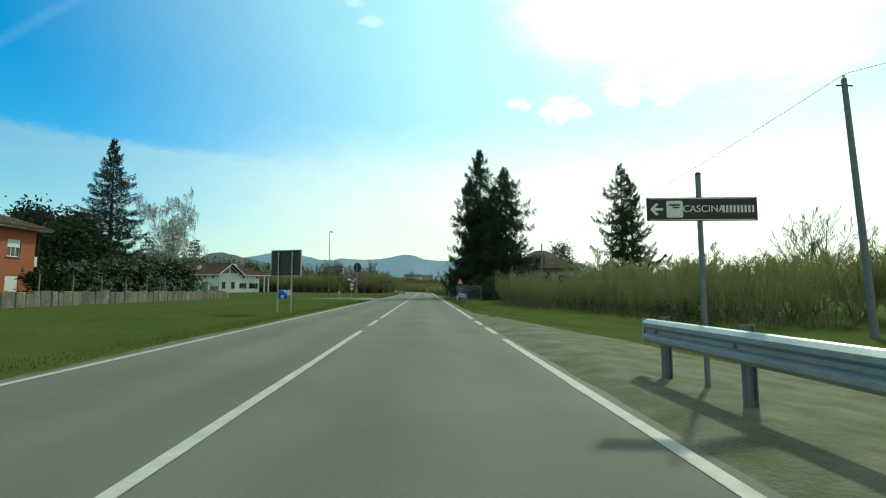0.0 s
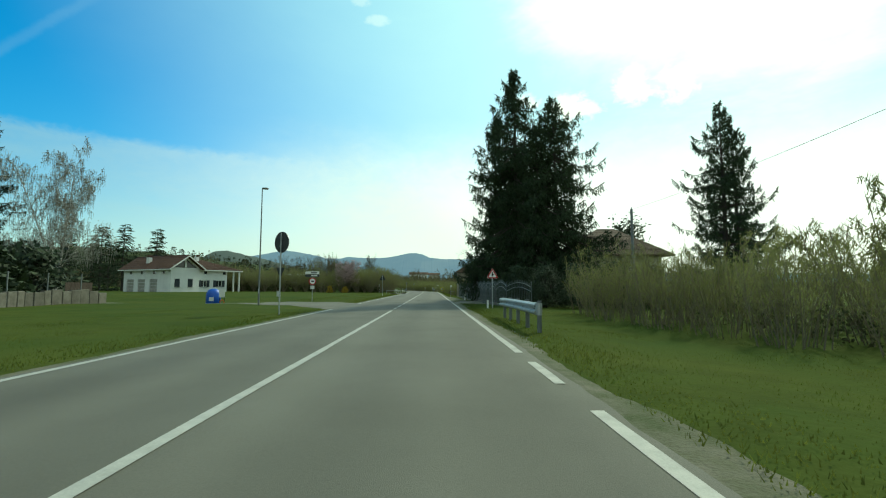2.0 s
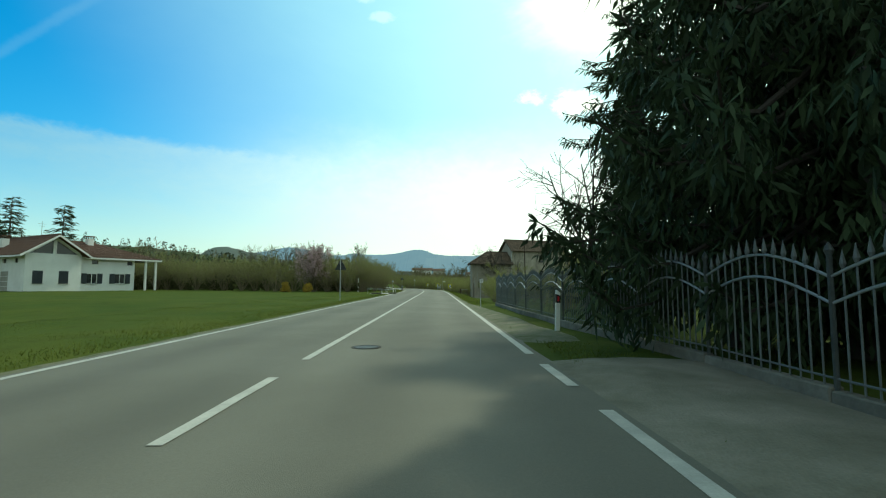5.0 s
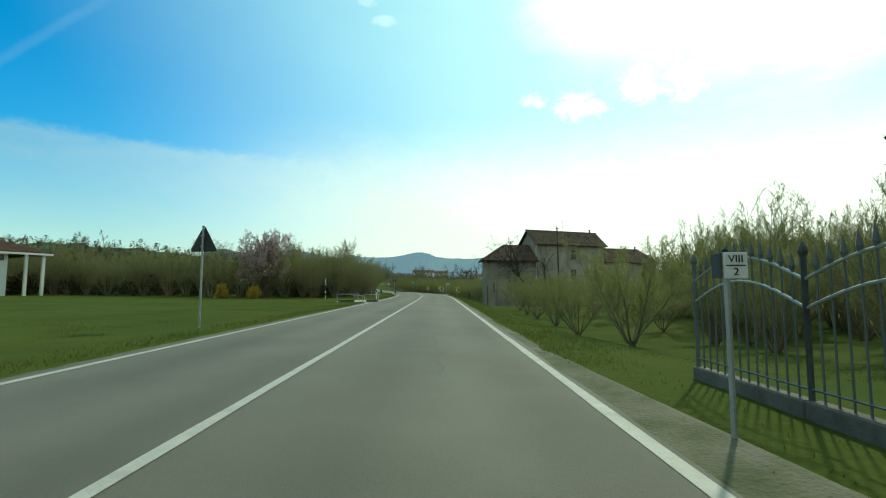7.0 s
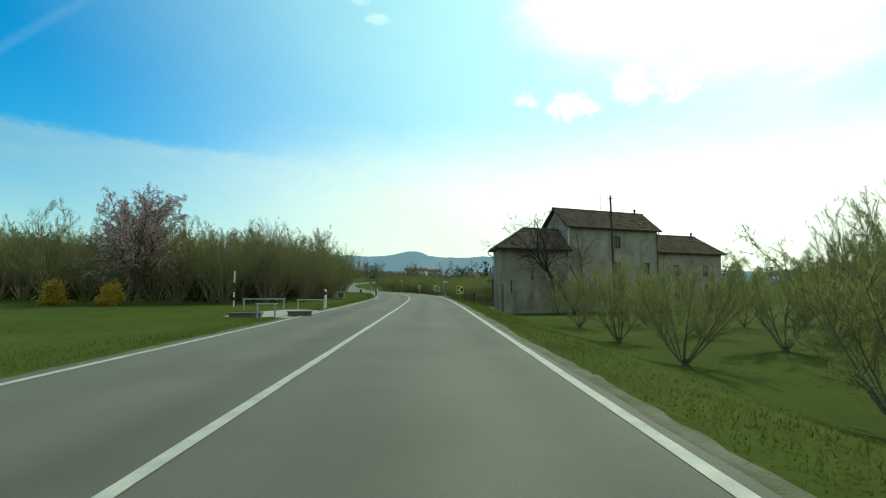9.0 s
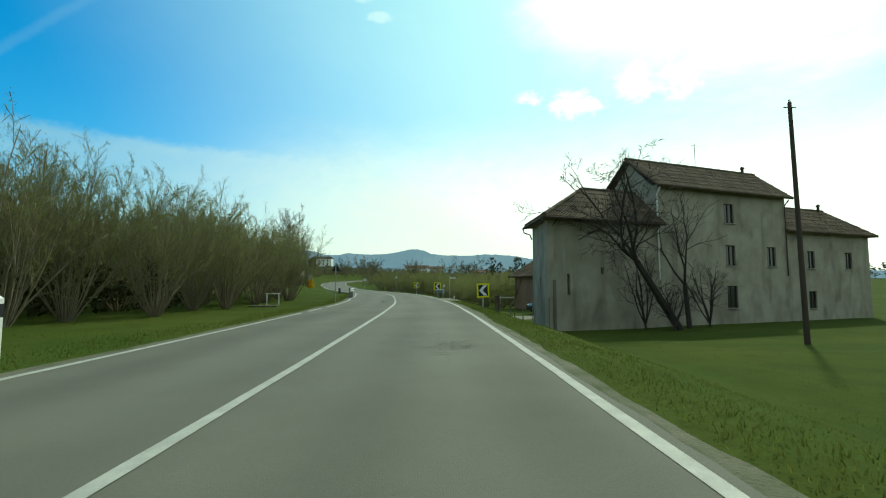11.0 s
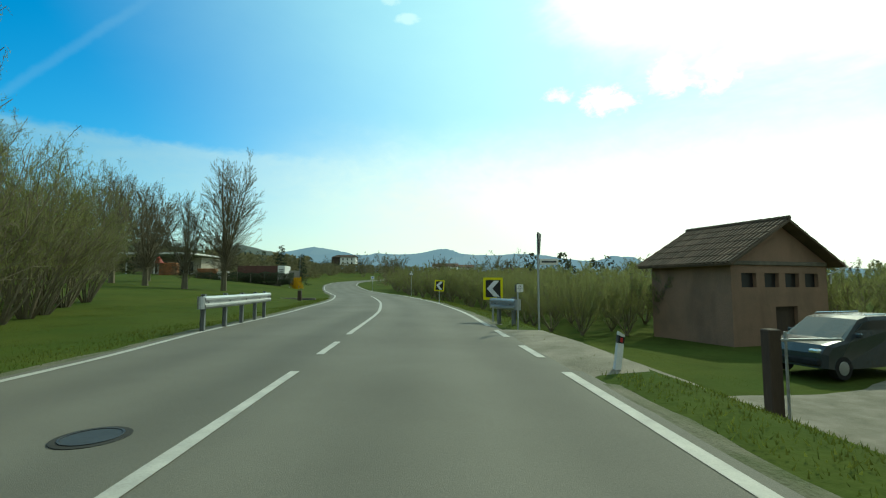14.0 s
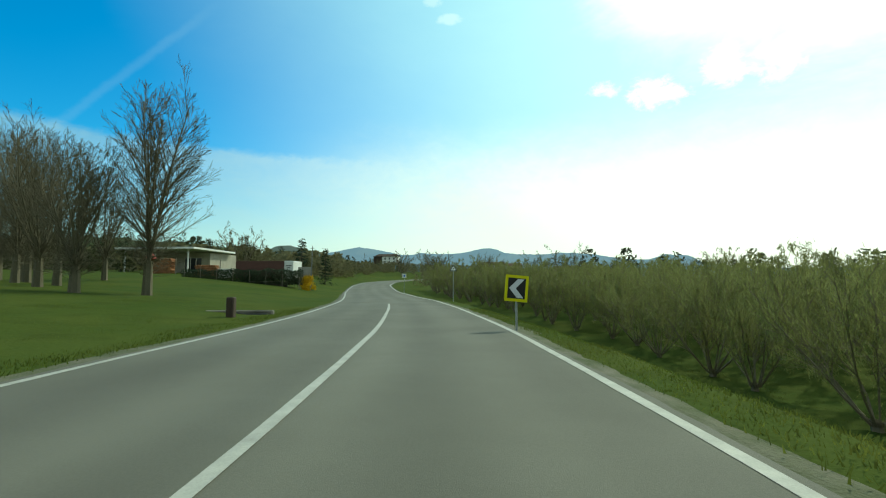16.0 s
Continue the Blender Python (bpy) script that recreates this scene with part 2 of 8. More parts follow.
M = {
    "tar": mat("crack_sealing_tar", (0.04, 0.039, 0.035), None, 0.85, 6, 60, 0.2, spec=0.2),
    "lane": mat("side_lane_asphalt", (0.165, 0.155, 0.125), (0.11, 0.104, 0.085), 0.9, 0.5, 45, 0.4),
    "gravel": mat("gravel", (0.23, 0.205, 0.16), (0.12, 0.11, 0.075), 0.95, 1.3, 35, 0.9, mix=0.4),
    "stony": mat("stony_earth", (0.145, 0.13, 0.092), (0.062, 0.075, 0.026), 0.95, 1.6, 28, 0.9, mix=0.35),
    "paint": mat("road_paint", (0.50, 0.48, 0.42), (0.29, 0.28, 0.25), 0.65, 3.5, 60, 0.15, mix=0.6),
    "grass": mat("grass_ground", (0.040, 0.066, 0.013), (0.078, 0.090, 0.020), 0.95, 0.22, 11, 0.9, spec=0.02, mix=0.5, grime=0.38),
    "blade": mat("grass_blades", (0.072, 0.108, 0.018), (0.13, 0.135, 0.034), 0.8, 0.4, 5, 0, spec=0.05, island=0.3, trans=0.55),
    "hazelwood": mat("hazel_bark", (0.215, 0.178, 0.12), (0.14, 0.118, 0.082), 0.9, 5, 40, 0.3),
    "bud": mat("hazel_buds", (0.235, 0.252, 0.090), (0.175, 0.178, 0.070), 0.8, 0.9, 5, 0, spec=0.1, rand=0.12, island=0.3, trans=0.62),
    "budding": mat("budding_crowns", (0.115, 0.11, 0.05), (0.08, 0.075, 0.04), 0.85, 0.3, 5, 0, spec=0.1, rand=0.25, island=0.3, trans=0.3),
    "valleywood": mat("valley_thicket_twigs", (0.21, 0.185, 0.10), (0.15, 0.14, 0.07), 0.9, 0.1, 3, 0, spec=0.1, island=0.3, trans=0.5),
    "farwood": mat("far_woods_foliage", (0.055, 0.058, 0.03), (0.035, 0.042, 0.022), 0.9, 0.05, 2, 0, spec=0.1, island=0.35, trans=0.2),
    "slope": mat("wooded_slope", (0.035, 0.042, 0.02), (0.05, 0.075, 0.022), 0.95, 0.012, 0.4, 0.6, mix=0.3),
    "bramble": mat("bramble_leaves", (0.07, 0.075, 0.03), (0.045, 0.05, 0.022), 0.85, 0.8, 5, 0, spec=0.1, island=0.35, trans=0.25),
    "bark": mat("grey_bark", (0.15, 0.128, 0.085), (0.09, 0.08, 0.052), 0.9, 4, 25, 0.5, stretch=(1, 1, 0.3)),
    "darkbark": mat("dark_bark", (0.06, 0.05, 0.042), (0.035, 0.03, 0.027), 0.9, 4, 25, 0.5, stretch=(1, 1, 0.3)),
    "birch": mat("birch_bark", (0.52, 0.5, 0.46), (0.16, 0.14, 0.12), 0.8, 2.5, 20, 0.3, mix=0.3, stretch=(1, 1, 2.5)),
    "catkin": mat("birch_catkins", (0.17, 0.15, 0.08), (0.11, 0.1, 0.055), 0.8, 1, 5, 0, island=0.3, trans=0.3),
    "spruce": mat("spruce_needles", (0.026, 0.044, 0.022), (0.038, 0.056, 0.024), 0.75, 0.7, 5, 0, spec=0.2, island=0.4, trans=0.08),
    "cedar": mat("cedar_needles", (0.022, 0.042, 0.032), (0.034, 0.055, 0.038), 0.75, 0.7, 5, 0, spec=0.2, island=0.4, trans=0.08),
    "shrub": mat("evergreen_leaves", (0.020, 0.034, 0.014), (0.034, 0.05, 0.018), 0.7, 0.9, 5, 0, island=0.35, trans=0.12),
    "golden": mat("golden_shrub_leaves", (0.54, 0.37, 0.06), (0.36, 0.27, 0.05), 0.75, 1.5, 5, 0, island=0.3, trans=0.5),
    "blossom": mat("plum_blossom", (0.58, 0.40, 0.43), (0.42, 0.28, 0.30), 0.7, 1.2, 5, 0, island=0.25, trans=0.35),
    "forsythia": mat("forsythia_flowers", (0.62, 0.38, 0.01), (0.5, 0.3, 0.01), 0.7, 1.2, 5, 0, island=0.25, trans=0.3),
    "stucco": mat("grey_stucco", (0.38, 0.345, 0.29), (0.25, 0.222, 0.18), 0.92, 0.6, 22, 0.4, mix=0.4, grime=0.6),
    "white": mat("white_render", (0.74, 0.74, 0.72), (0.62, 0.62, 0.6), 0.85, 0.8, 25, 0.15, grime=0.06),
    "cream": mat("cream_render", (0.42, 0.39, 0.33), (0.33, 0.3, 0.25), 0.9, 0.8, 25, 0.2, grime=0.2),
    "brickred": mat("red_brick_render", (0.36, 0.115, 0.06), (0.26, 0.085, 0.045), 0.9, 0.8, 20, 0.4, grime=0.12),
    "barnbrick": mat("barn_brick", (0.30, 0.185, 0.13), (0.21, 0.145, 0.105), 0.92, 1.0, 18, 0.5, grime=0.3),
    "tile": mat("clay_tiles", (0.135, 0.092, 0.064), (0.078, 0.06, 0.043), 0.9, 1.1, 12, 0.4, mix=0.35, island=0.25),
    "newtile": mat("brown_roof_tiles", (0.125, 0.068, 0.046), (0.085, 0.05, 0.038), 0.85, 1.2, 16, 0.4, island=0.15),
    "wood": mat("dark_timber", (0.075, 0.052, 0.038), (0.045, 0.032, 0.025), 0.8, 3, 30, 0.3, stretch=(1, 1, 0.15)),
    "greywood": mat("weathered_timber", (0.19, 0.165, 0.13), (0.11, 0.1, 0.085), 0.9, 3, 30, 0.4, stretch=(1, 1, 0.15)),
    "shutter": mat("dark_shutter", (0.035, 0.045, 0.055), (0.025, 0.03, 0.036), 0.6, 4, 40, 0.1),
    "glass": mat("window_glass", (0.02, 0.026, 0.03), (0.014, 0.018, 0.02), 0.08, 1.5, 3, 0, spec=0.6),
    "stone": mat("old_wall_stone", (0.2, 0.185, 0.155), (0.11, 0.1, 0.08), 0.95, 2.2, 18, 0.7, mix=0.4, rand=0.2, grime=0.4),
    "concrete": mat("concrete", (0.36, 0.345, 0.31), (0.25, 0.24, 0.21), 0.9, 1.6, 30, 0.3, grime=0.25),
    "galv": mat("galvanised_steel", (0.44, 0.46, 0.47), (0.32, 0.335, 0.345), 0.5, 4, 35, 0.08, metal=0.75, spec=0.5, grime=0.12),
    "pole": mat("painted_steel_pole", (0.2, 0.215, 0.22), (0.14, 0.15, 0.155), 0.55, 5, 30, 0.08, metal=0.3),
    "rail": mat("painted_iron_railing", (0.15, 0.165, 0.165), (0.09, 0.1, 0.1), 0.55, 5, 30, 0.1, metal=0.25),
    "signback": mat("sign_back_grey", (0.055, 0.06, 0.062), (0.04, 0.044, 0.046), 0.6, 4, 30, 0.06, metal=0.2),
    "signwhite": mat("sign_white", (0.74, 0.75, 0.74), (0.66, 0.67, 0.66), 0.45, 4, 40, 0.03),
    "signred": mat("sign_red", (0.5, 0.025, 0.03), (0.4, 0.02, 0.025), 0.45, 4, 40, 0.03),
    "signblack": mat("sign_black", (0.02, 0.02, 0.022), None, 0.45, 4, 40, 0.03),
    "signbrown": mat("sign_brown", (0.055, 0.038, 0.032), (0.042, 0.03, 0.026), 0.5, 4, 40, 0.04),
    "signyellow": mat("fluorescent_yellow_sheet", (0.72, 0.66, 0.01), (0.62, 0.57, 0.01), 0.45, 4, 40, 0.03),
    "chevwhite": mat("chevron_white", (0.68, 0.7, 0.76), (0.58, 0.6, 0.66), 0.45, 4, 40, 0.03),
    "blueplastic": mat("blue_plastic", (0.010, 0.10, 0.52), (0.008, 0.075, 0.42), 0.42, 2, 20, 0.05, spec=0.45),
    "whiteplastic": mat("white_plastic", (0.72, 0.72, 0.7), (0.6, 0.6, 0.57), 0.5, 3, 30, 0.04, grime=0.15),
    "orange": mat("orange_plastic", (0.62, 0.2, 0.05), None, 0.5, 3, 30, 0.04),
    "rubber": mat("tyre_rubber", (0.018, 0.018, 0.019), None, 0.8, 4, 40, 0.2),
    "carblack": mat("dark_blue_car_paint", (0.024, 0.036, 0.046), (0.02, 0.03, 0.04), 0.22, 3, 60, 0, spec=0.6),
    "carsilver": mat("silver_car_paint", (0.3, 0.31, 0.32), (0.27, 0.28, 0.29), 0.28, 3, 60, 0, metal=0.6, spec=0.6),
    "chrome": mat("bright_trim", (0.7, 0.72, 0.74), None, 0.25, 3, 30, 0, metal=0.9),
    "timber": mat("split_firewood", (0.3, 0.13, 0.055), (0.18, 0.08, 0.04), 0.9, 2, 20, 0.4, rand=0.25),
    "redsheet": mat("red_sheet", (0.42, 0.04, 0.03), None, 0.6, 3, 30, 0.05),
    "brownbox": mat("brown_lorry_box", (0.12, 0.055, 0.045), (0.09, 0.045, 0.036), 0.7, 2, 30, 0.05),
}


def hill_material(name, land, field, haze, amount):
    """Far wooded land with paler fields, lit by the sun; aerial haze is an emission mixed into the surface."""
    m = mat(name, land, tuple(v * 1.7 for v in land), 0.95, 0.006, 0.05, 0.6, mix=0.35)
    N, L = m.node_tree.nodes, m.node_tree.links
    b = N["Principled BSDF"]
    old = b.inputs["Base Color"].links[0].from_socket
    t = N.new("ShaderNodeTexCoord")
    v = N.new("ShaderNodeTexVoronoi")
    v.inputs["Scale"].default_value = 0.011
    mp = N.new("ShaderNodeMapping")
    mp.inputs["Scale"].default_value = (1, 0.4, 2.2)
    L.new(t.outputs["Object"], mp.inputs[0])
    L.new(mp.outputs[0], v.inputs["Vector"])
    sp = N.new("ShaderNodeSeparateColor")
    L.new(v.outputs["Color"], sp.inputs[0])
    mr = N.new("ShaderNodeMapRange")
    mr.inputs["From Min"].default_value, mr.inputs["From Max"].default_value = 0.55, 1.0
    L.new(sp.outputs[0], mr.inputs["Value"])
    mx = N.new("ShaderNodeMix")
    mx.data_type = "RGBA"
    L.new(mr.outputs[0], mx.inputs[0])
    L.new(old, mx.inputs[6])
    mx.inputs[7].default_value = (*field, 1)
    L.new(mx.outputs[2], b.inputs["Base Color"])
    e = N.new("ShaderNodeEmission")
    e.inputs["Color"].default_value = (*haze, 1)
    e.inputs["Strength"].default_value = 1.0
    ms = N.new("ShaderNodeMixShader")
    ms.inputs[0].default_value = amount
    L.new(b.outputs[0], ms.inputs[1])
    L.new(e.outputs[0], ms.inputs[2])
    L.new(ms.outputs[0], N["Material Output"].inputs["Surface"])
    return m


# blue distance haze put into both hill surfaces as a flat glow
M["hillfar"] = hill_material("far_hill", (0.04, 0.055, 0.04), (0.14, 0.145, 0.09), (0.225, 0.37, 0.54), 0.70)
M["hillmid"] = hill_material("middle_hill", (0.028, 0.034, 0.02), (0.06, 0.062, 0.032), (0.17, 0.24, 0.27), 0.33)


def road_material():
    """Old asphalt: fine aggregate, blotches, paler worn wheel tracks, dark oily stripes and long patches between them."""
    m = mat("asphalt", (0.135, 0.127, 0.100), (0.105, 0.099, 0.078), 0.82, 0.35, 140, 0.25, spec=0.3, mix=0.5)
    N, L = m.node_tree.nodes, m.node_tree.links
    b = N["Principled BSDF"]
    old = b.inputs["Base Color"].links[0].from_socket
    uv = N.new("ShaderNodeUVMap")
    uv.uv_map = "along"
    sp = N.new("ShaderNodeSeparateXYZ")
    L.new(uv.outputs[0], sp.inputs[0])

    def math_node(op, *args):
        n = N.new("ShaderNodeMath")
        n.operation = op
        for i, a in enumerate(args):
            if isinstance(a, (int, float)):
                n.inputs[i].default_value = a
            else:
                L.new(a, n.inputs[i])
        return n.outputs[0]

    def noise_at(scale, sx, sy, detail=5):
        mp = N.new("ShaderNodeMapping")
        mp.inputs["Scale"].default_value = (sx, sy, 1)
        L.new(uv.outputs[0], mp.inputs[0])
        n = N.new("ShaderNodeTexNoise")
        n.inputs["Scale"].default_value, n.inputs["Detail"].default_value = scale, detail
        L.new(mp.outputs[0], n.inputs["Vector"])
        return n.outputs["Fac"]

    wave = math_node("SINE", math_node("MULTIPLY", math_node("ADD", sp.outputs[0], 0.05), 2 * math.pi / 1.72))
    tracks = math_node("MULTIPLY", wave, math_node("MULTIPLY_ADD", noise_at(1.0, 0.5, 0.05), 0.22, -0.02))
    broad = math_node("MULTIPLY", math_node("SUBTRACT", noise_at(0.5, 1.0, 0.12, 6), 0.5), 0.5)
    grain = math_node("MULTIPLY", math_node("SUBTRACT", noise_at(45.0, 1.0, 1.0, 3), 0.5), 0.34)
    value = math_node("ADD", 1.0, math_node("ADD", tracks, math_node("ADD", broad, grain)))
    hsv = N.new("ShaderNodeHueSaturation")
    L.new(old, hsv.inputs["Color"])
    L.new(value, hsv.inputs["Value"])
    L.new(hsv.outputs[0], b.inputs["Base Color"])
    return m


M["asphalt"] = road_material()


# ---- mesh helpers ----
class Geo:
    """Vertices and faces gathered for one mesh."""

    def __init__(self):
        self.v, self.f = [], []

    def add(self, verts, faces):
        k = len(self.v)
        self.v.extend(verts)
        self.f.extend([tuple(i + k for i in f) for f in faces])
        return self

    def box(self, c, s, rz=0.0, ch=0.0, m=None):
        hx, hy, hz = (x / 2 for x in s)
        t = m or (Matrix.Translation(c) @ Matrix.Rotation(radians(rz), 4, "Z"))
        if ch <= 0:
            vs = [(sx * hx, sy * hy, sz * hz) for sz in (-1, 1) for sy in (-1, 1) for sx in (-1, 1)]
            fs = [(0, 2, 3, 1), (4, 5, 7, 6), (0, 1, 5, 4), (2, 6, 7, 3), (0, 4, 6, 2), (1, 3, 7, 5)]
            return self.add([tuple(t @ Vector(p)) for p in vs], fs)
        ch = min(ch, hx * 0.9, hy * 0.9, hz * 0.9)
        vs, at = [], {}
        for sx in (-1, 1):
            for sy in (-1, 1):
                for sz in (-1, 1):
                    for a in range(3):
                        e = [hx - ch, hy - ch, hz - ch]
                        e[a] += ch
                        at[sx, sy, sz, a] = len(vs)
                        vs.append((sx * e[0], sy * e[1], sz * e[2]))
        fs = []
        for a in range(3):
            b, c2 = (a + 1) % 3, (a + 2) % 3
            for s1 in (-1, 1):
                ring = []
                for sb, sc in ((-1, -1), (1, -1), (1, 1), (-1, 1)):
                    k = [0, 0, 0]
                    k[a], k[b], k[c2] = s1, sb, sc
                    ring.append(at[(*k, a)])
                fs.append(ring)
            for sb in (-1, 1):
                for sc in (-1, 1):
                    k0, k1 = [0, 0, 0], [0, 0, 0]
                    k0[a], k0[b], k0[c2] = -1, sb, sc
                    k1[a], k1[b], k1[c2] = 1, sb, sc
                    fs.append([at[(*k0, b)], at[(*k1, b)], at[(*k1, c2)], at[(*k0, c2)]])
        for sx in (-1, 1):
            for sy in (-1, 1):
                for sz in (-1, 1):
                    fs.append([at[sx, sy, sz, a] for a in range(3)])
        out = []
        for f in fs:
            p = [Vector(vs[i]) for i in f]
            n = (p[1] - p[0]).cross(p[2] - p[0])
            out.append(tuple(f) if n.dot(sum(p, Vector())) > 0 else tuple(reversed(f)))
        return self.add([tuple(t @ Vector(p)) for p in vs], out)

    def tube(self, p0, p1, r0, r1=None, n=8, caps=True):
        p0, p1 = Vector(p0), Vector(p1)
        r1 = r0 if r1 is None else r1
        d = (p1 - p0).normalized()
        a = d.orthogonal().normalized()
        b = d.cross(a)
        vs = []
        for p, r in ((p0, r0), (p1, r1)):
            for i in range(n):
                t = 2 * math.pi * i / n
                vs.append(tuple(p + r * (math.cos(t) * a + math.sin(t) * b)))
        fs = [(i, (i + 1) % n, n + (i + 1) % n, n + i) for i in range(n)]
        if caps:
            fs += [tuple(reversed(range(n))), tuple(range(n, 2 * n))]
        return self.add(vs, fs)

    def bar(self, points, r, n=6):
        pts = [Vector(p) for p in points]
        vs = []
        side = (pts[1] - pts[0]).orthogonal().normalized()
        for k, p in enumerate(pts):
            d = (pts[min(k + 1, len(pts) - 1)] - pts[max(k - 1, 0)]).normalized()
            side = (side - d * side.dot(d)).normalized()
            up = d.cross(side)
            vs += [tuple(p + r * (math.cos(2 * math.pi * i / n) * side + math.sin(2 * math.pi * i / n) * up)) for i in range(n)]
        fs = [(k * n + i, k * n + (i + 1) % n, (k + 1) * n + (i + 1) % n, (k + 1) * n + i) for k in range(len(pts) - 1) for i in range(n)]
        return self.add(vs, fs + [tuple(reversed(range(n))), tuple(range((len(pts) - 1) * n, len(pts) * n))])

    def prism(self, outline, depth, t=Matrix.Identity(4)):
        """An outline in the local xz plane, from y = 0 to depth."""
        n = len(outline)
        vs = [t @ Vector((x, 0, z)) for x, z in outline] + [t @ Vector((x, depth, z)) for x, z in outline]
        fs = [tuple(range(n)), tuple(reversed(range(n, 2 * n)))] + [((i + 1) % n, i, n + i, n + (i + 1) % n) for i in range(n)]
        return self.add([tuple(v) for v in vs], fs)

    def quad(self, a, b, c, d):
        return self.add([tuple(a), tuple(b), tuple(c), tuple(d)], [(0, 1, 2, 3)])

    def lathe(self, profile, n=16, at=(0, 0, 0)):
        """Rings of (radius, height) round the z axis."""
        vs, fs = [], []
        for r, z in profile:
            vs += [(at[0] + r * math.cos(2 * math.pi * i / n), at[1] + r * math.sin(2 * math.pi * i / n), at[2] + z) for i in range(n)]
        for k in range(len(profile) - 1):
            fs += [(k * n + i, k * n + (i + 1) % n, (k + 1) * n + (i + 1) % n, (k + 1) * n + i) for i in range(n)]
        fs += [tuple(reversed(range(n))), tuple(range((len(profile) - 1) * n, len(profile) * n))]
        return self.add(vs, fs)


def part(name, geo, material, parent=None, label="", smooth=False, kind=""):
    me = bpy.data.meshes.new(name)
    me.from_pydata(geo.v, [], geo.f)
    me.materials.append(M[material])
    if smooth:
        me.polygons.foreach_set("use_smooth", [True] * len(me.polygons))
    me.update()
    ob = new(name, me)
    if parent is not None:
        ob.parent = parent
    return tagged(ob, label=label, kind=kind)


def thing(name, label, category, at=(0, 0, 0), rz=0.0, group="", kind=""):
    e = new(name)
    e.empty_display_size = 0.2
    e.matrix_world = pose(*at, 0, 0, rz)
    return tagged(e, label, category, group, kind)


# ---- the lie of the land ----
_CY = np.array([-400, 112, 123, 133, 139, 151, 161, 171.5, 182, 194, 206, 218, 235, 255, 275, 300, 340, 380, 460.0])
_CX = np.array([-1.73, -1.73, -1.85, -2.15, -2.67, -3.82, -5.55, -7.98, -10.8, -14.9, -19.2, -23.0, -28, -32, -33, -29, -15, 2, 40.0])
_SY = np.arange(-300, 460, 1.0)
_raw = np.interp(_SY, _CY, _CX)
_k = np.exp(-np.linspace(-2, 2, 13) ** 2)
_SX = np.convolve(np.pad(_raw, 6, mode="edge"), _k / _k.sum(), "valid")


def cx(y):
    """The road's middle line."""
    return float(np.interp(y, _SY, _SX))


def bend_out(y):
    """How far the left edge of the road swings out at the bend."""
    return 0.36 * smooth01((y - 139) / 6) * (1 - smooth01((y - 156) / 12))


def rise(y):
    return float(np.interp(y, [-400, 192, 210, 250, 320, 420, 800, 5000], [0, 0, 0.25, 1.5, 3.5, 5.5, 7, 9]))


def smooth01(t):
    t = max(0.0, min(1.0, t))
    return t * t * (3 - 2 * t)


def gz(x, y):
    """The ground's height."""
    d = x - cx(y)
    z = rise(y)
    if d > 0:
        drop = float(np.interp(y, [-60, 30, 45, 60, 74, 86, 120, 128, 165, 185, 230], [0.25, 0.3, 0.1, 0.1, 0.2, 0.95, 1.0, 1.5, 1.5, 0.9, 0.3]))
        z -= drop * smooth01((d - 4.2) / 4.3)
    else:
        bank = float(np.interp(-d, [5.5, 7.5, 11, 15.6, 20.5, 26, 34, 60], [0, 0.15, 0.5, 0.78, 1.05, 1.3, 1.54, 1.9]))
        z += bank * smooth01((y - 146) / 20) * (1 - 0.6 * smooth01((-d - 60) / 60)) * (1 + 0.7 * smooth01((y - 180) / 18))
        z -= 0.5 * smooth01((-d - 9) / 7) * (1 - smooth01((-d - 34) / 16)) * smooth01((y - 50) / 8) * (1 - smooth01((y - 66) / 14))
        z += min(0.35, 0.009 * max(0.0, -d - 6)) * smooth01((y - 40) / 40) * (1 - smooth01((y - 140) / 28))
    if abs(d) > 4.5 and abs(d) < 80:
        z += 0.05 * noise.noise(Vector((x * 0.35, y * 0.35, 0)))
    return z


# ---- ground, road and markings ----
def spread(lo, hi, step, far_lo, far_hi):
    mid = list(np.arange(lo, hi + 0.01, step))
    a, s = [lo], step
    while a[-1] > far_lo:
        s *= 1.35
        a.append(a[-1] - s)
    b, s = [hi], step
    while b[-1] < far_hi:
        s *= 1.35
        b.append(b[-1] + s)
    return list(reversed(a[1:])) + mid + b[1:]


xs, ys = spread(-46, 14, 0.75, -3500, 3500), spread(-14, 300, 1.0, -600, 4600)
g = Geo()
for y in ys:
    for x in xs:
        d = abs(x - cx(y)) - (bend_out(y) if x < cx(y) else 0.0)
        g.v.append((x, y, gz(x, y) - 0.06 * (1 - smooth01((d - 4.0) / 0.8)) - 0.09 * (1 - smooth01((d - 3.2) / 0.45))))
nx = len(xs)
g.f = [(j * nx + i, j * nx + i + 1, (j + 1) * nx + i + 1, (j + 1) * nx + i) for j in range(len(ys) - 1) for i in range(nx - 1)]
ground = part("ground", g, "grass", smooth=True)
tagged(ground, "green meadow and grass verges beside the country road", "ground", kind="structure")


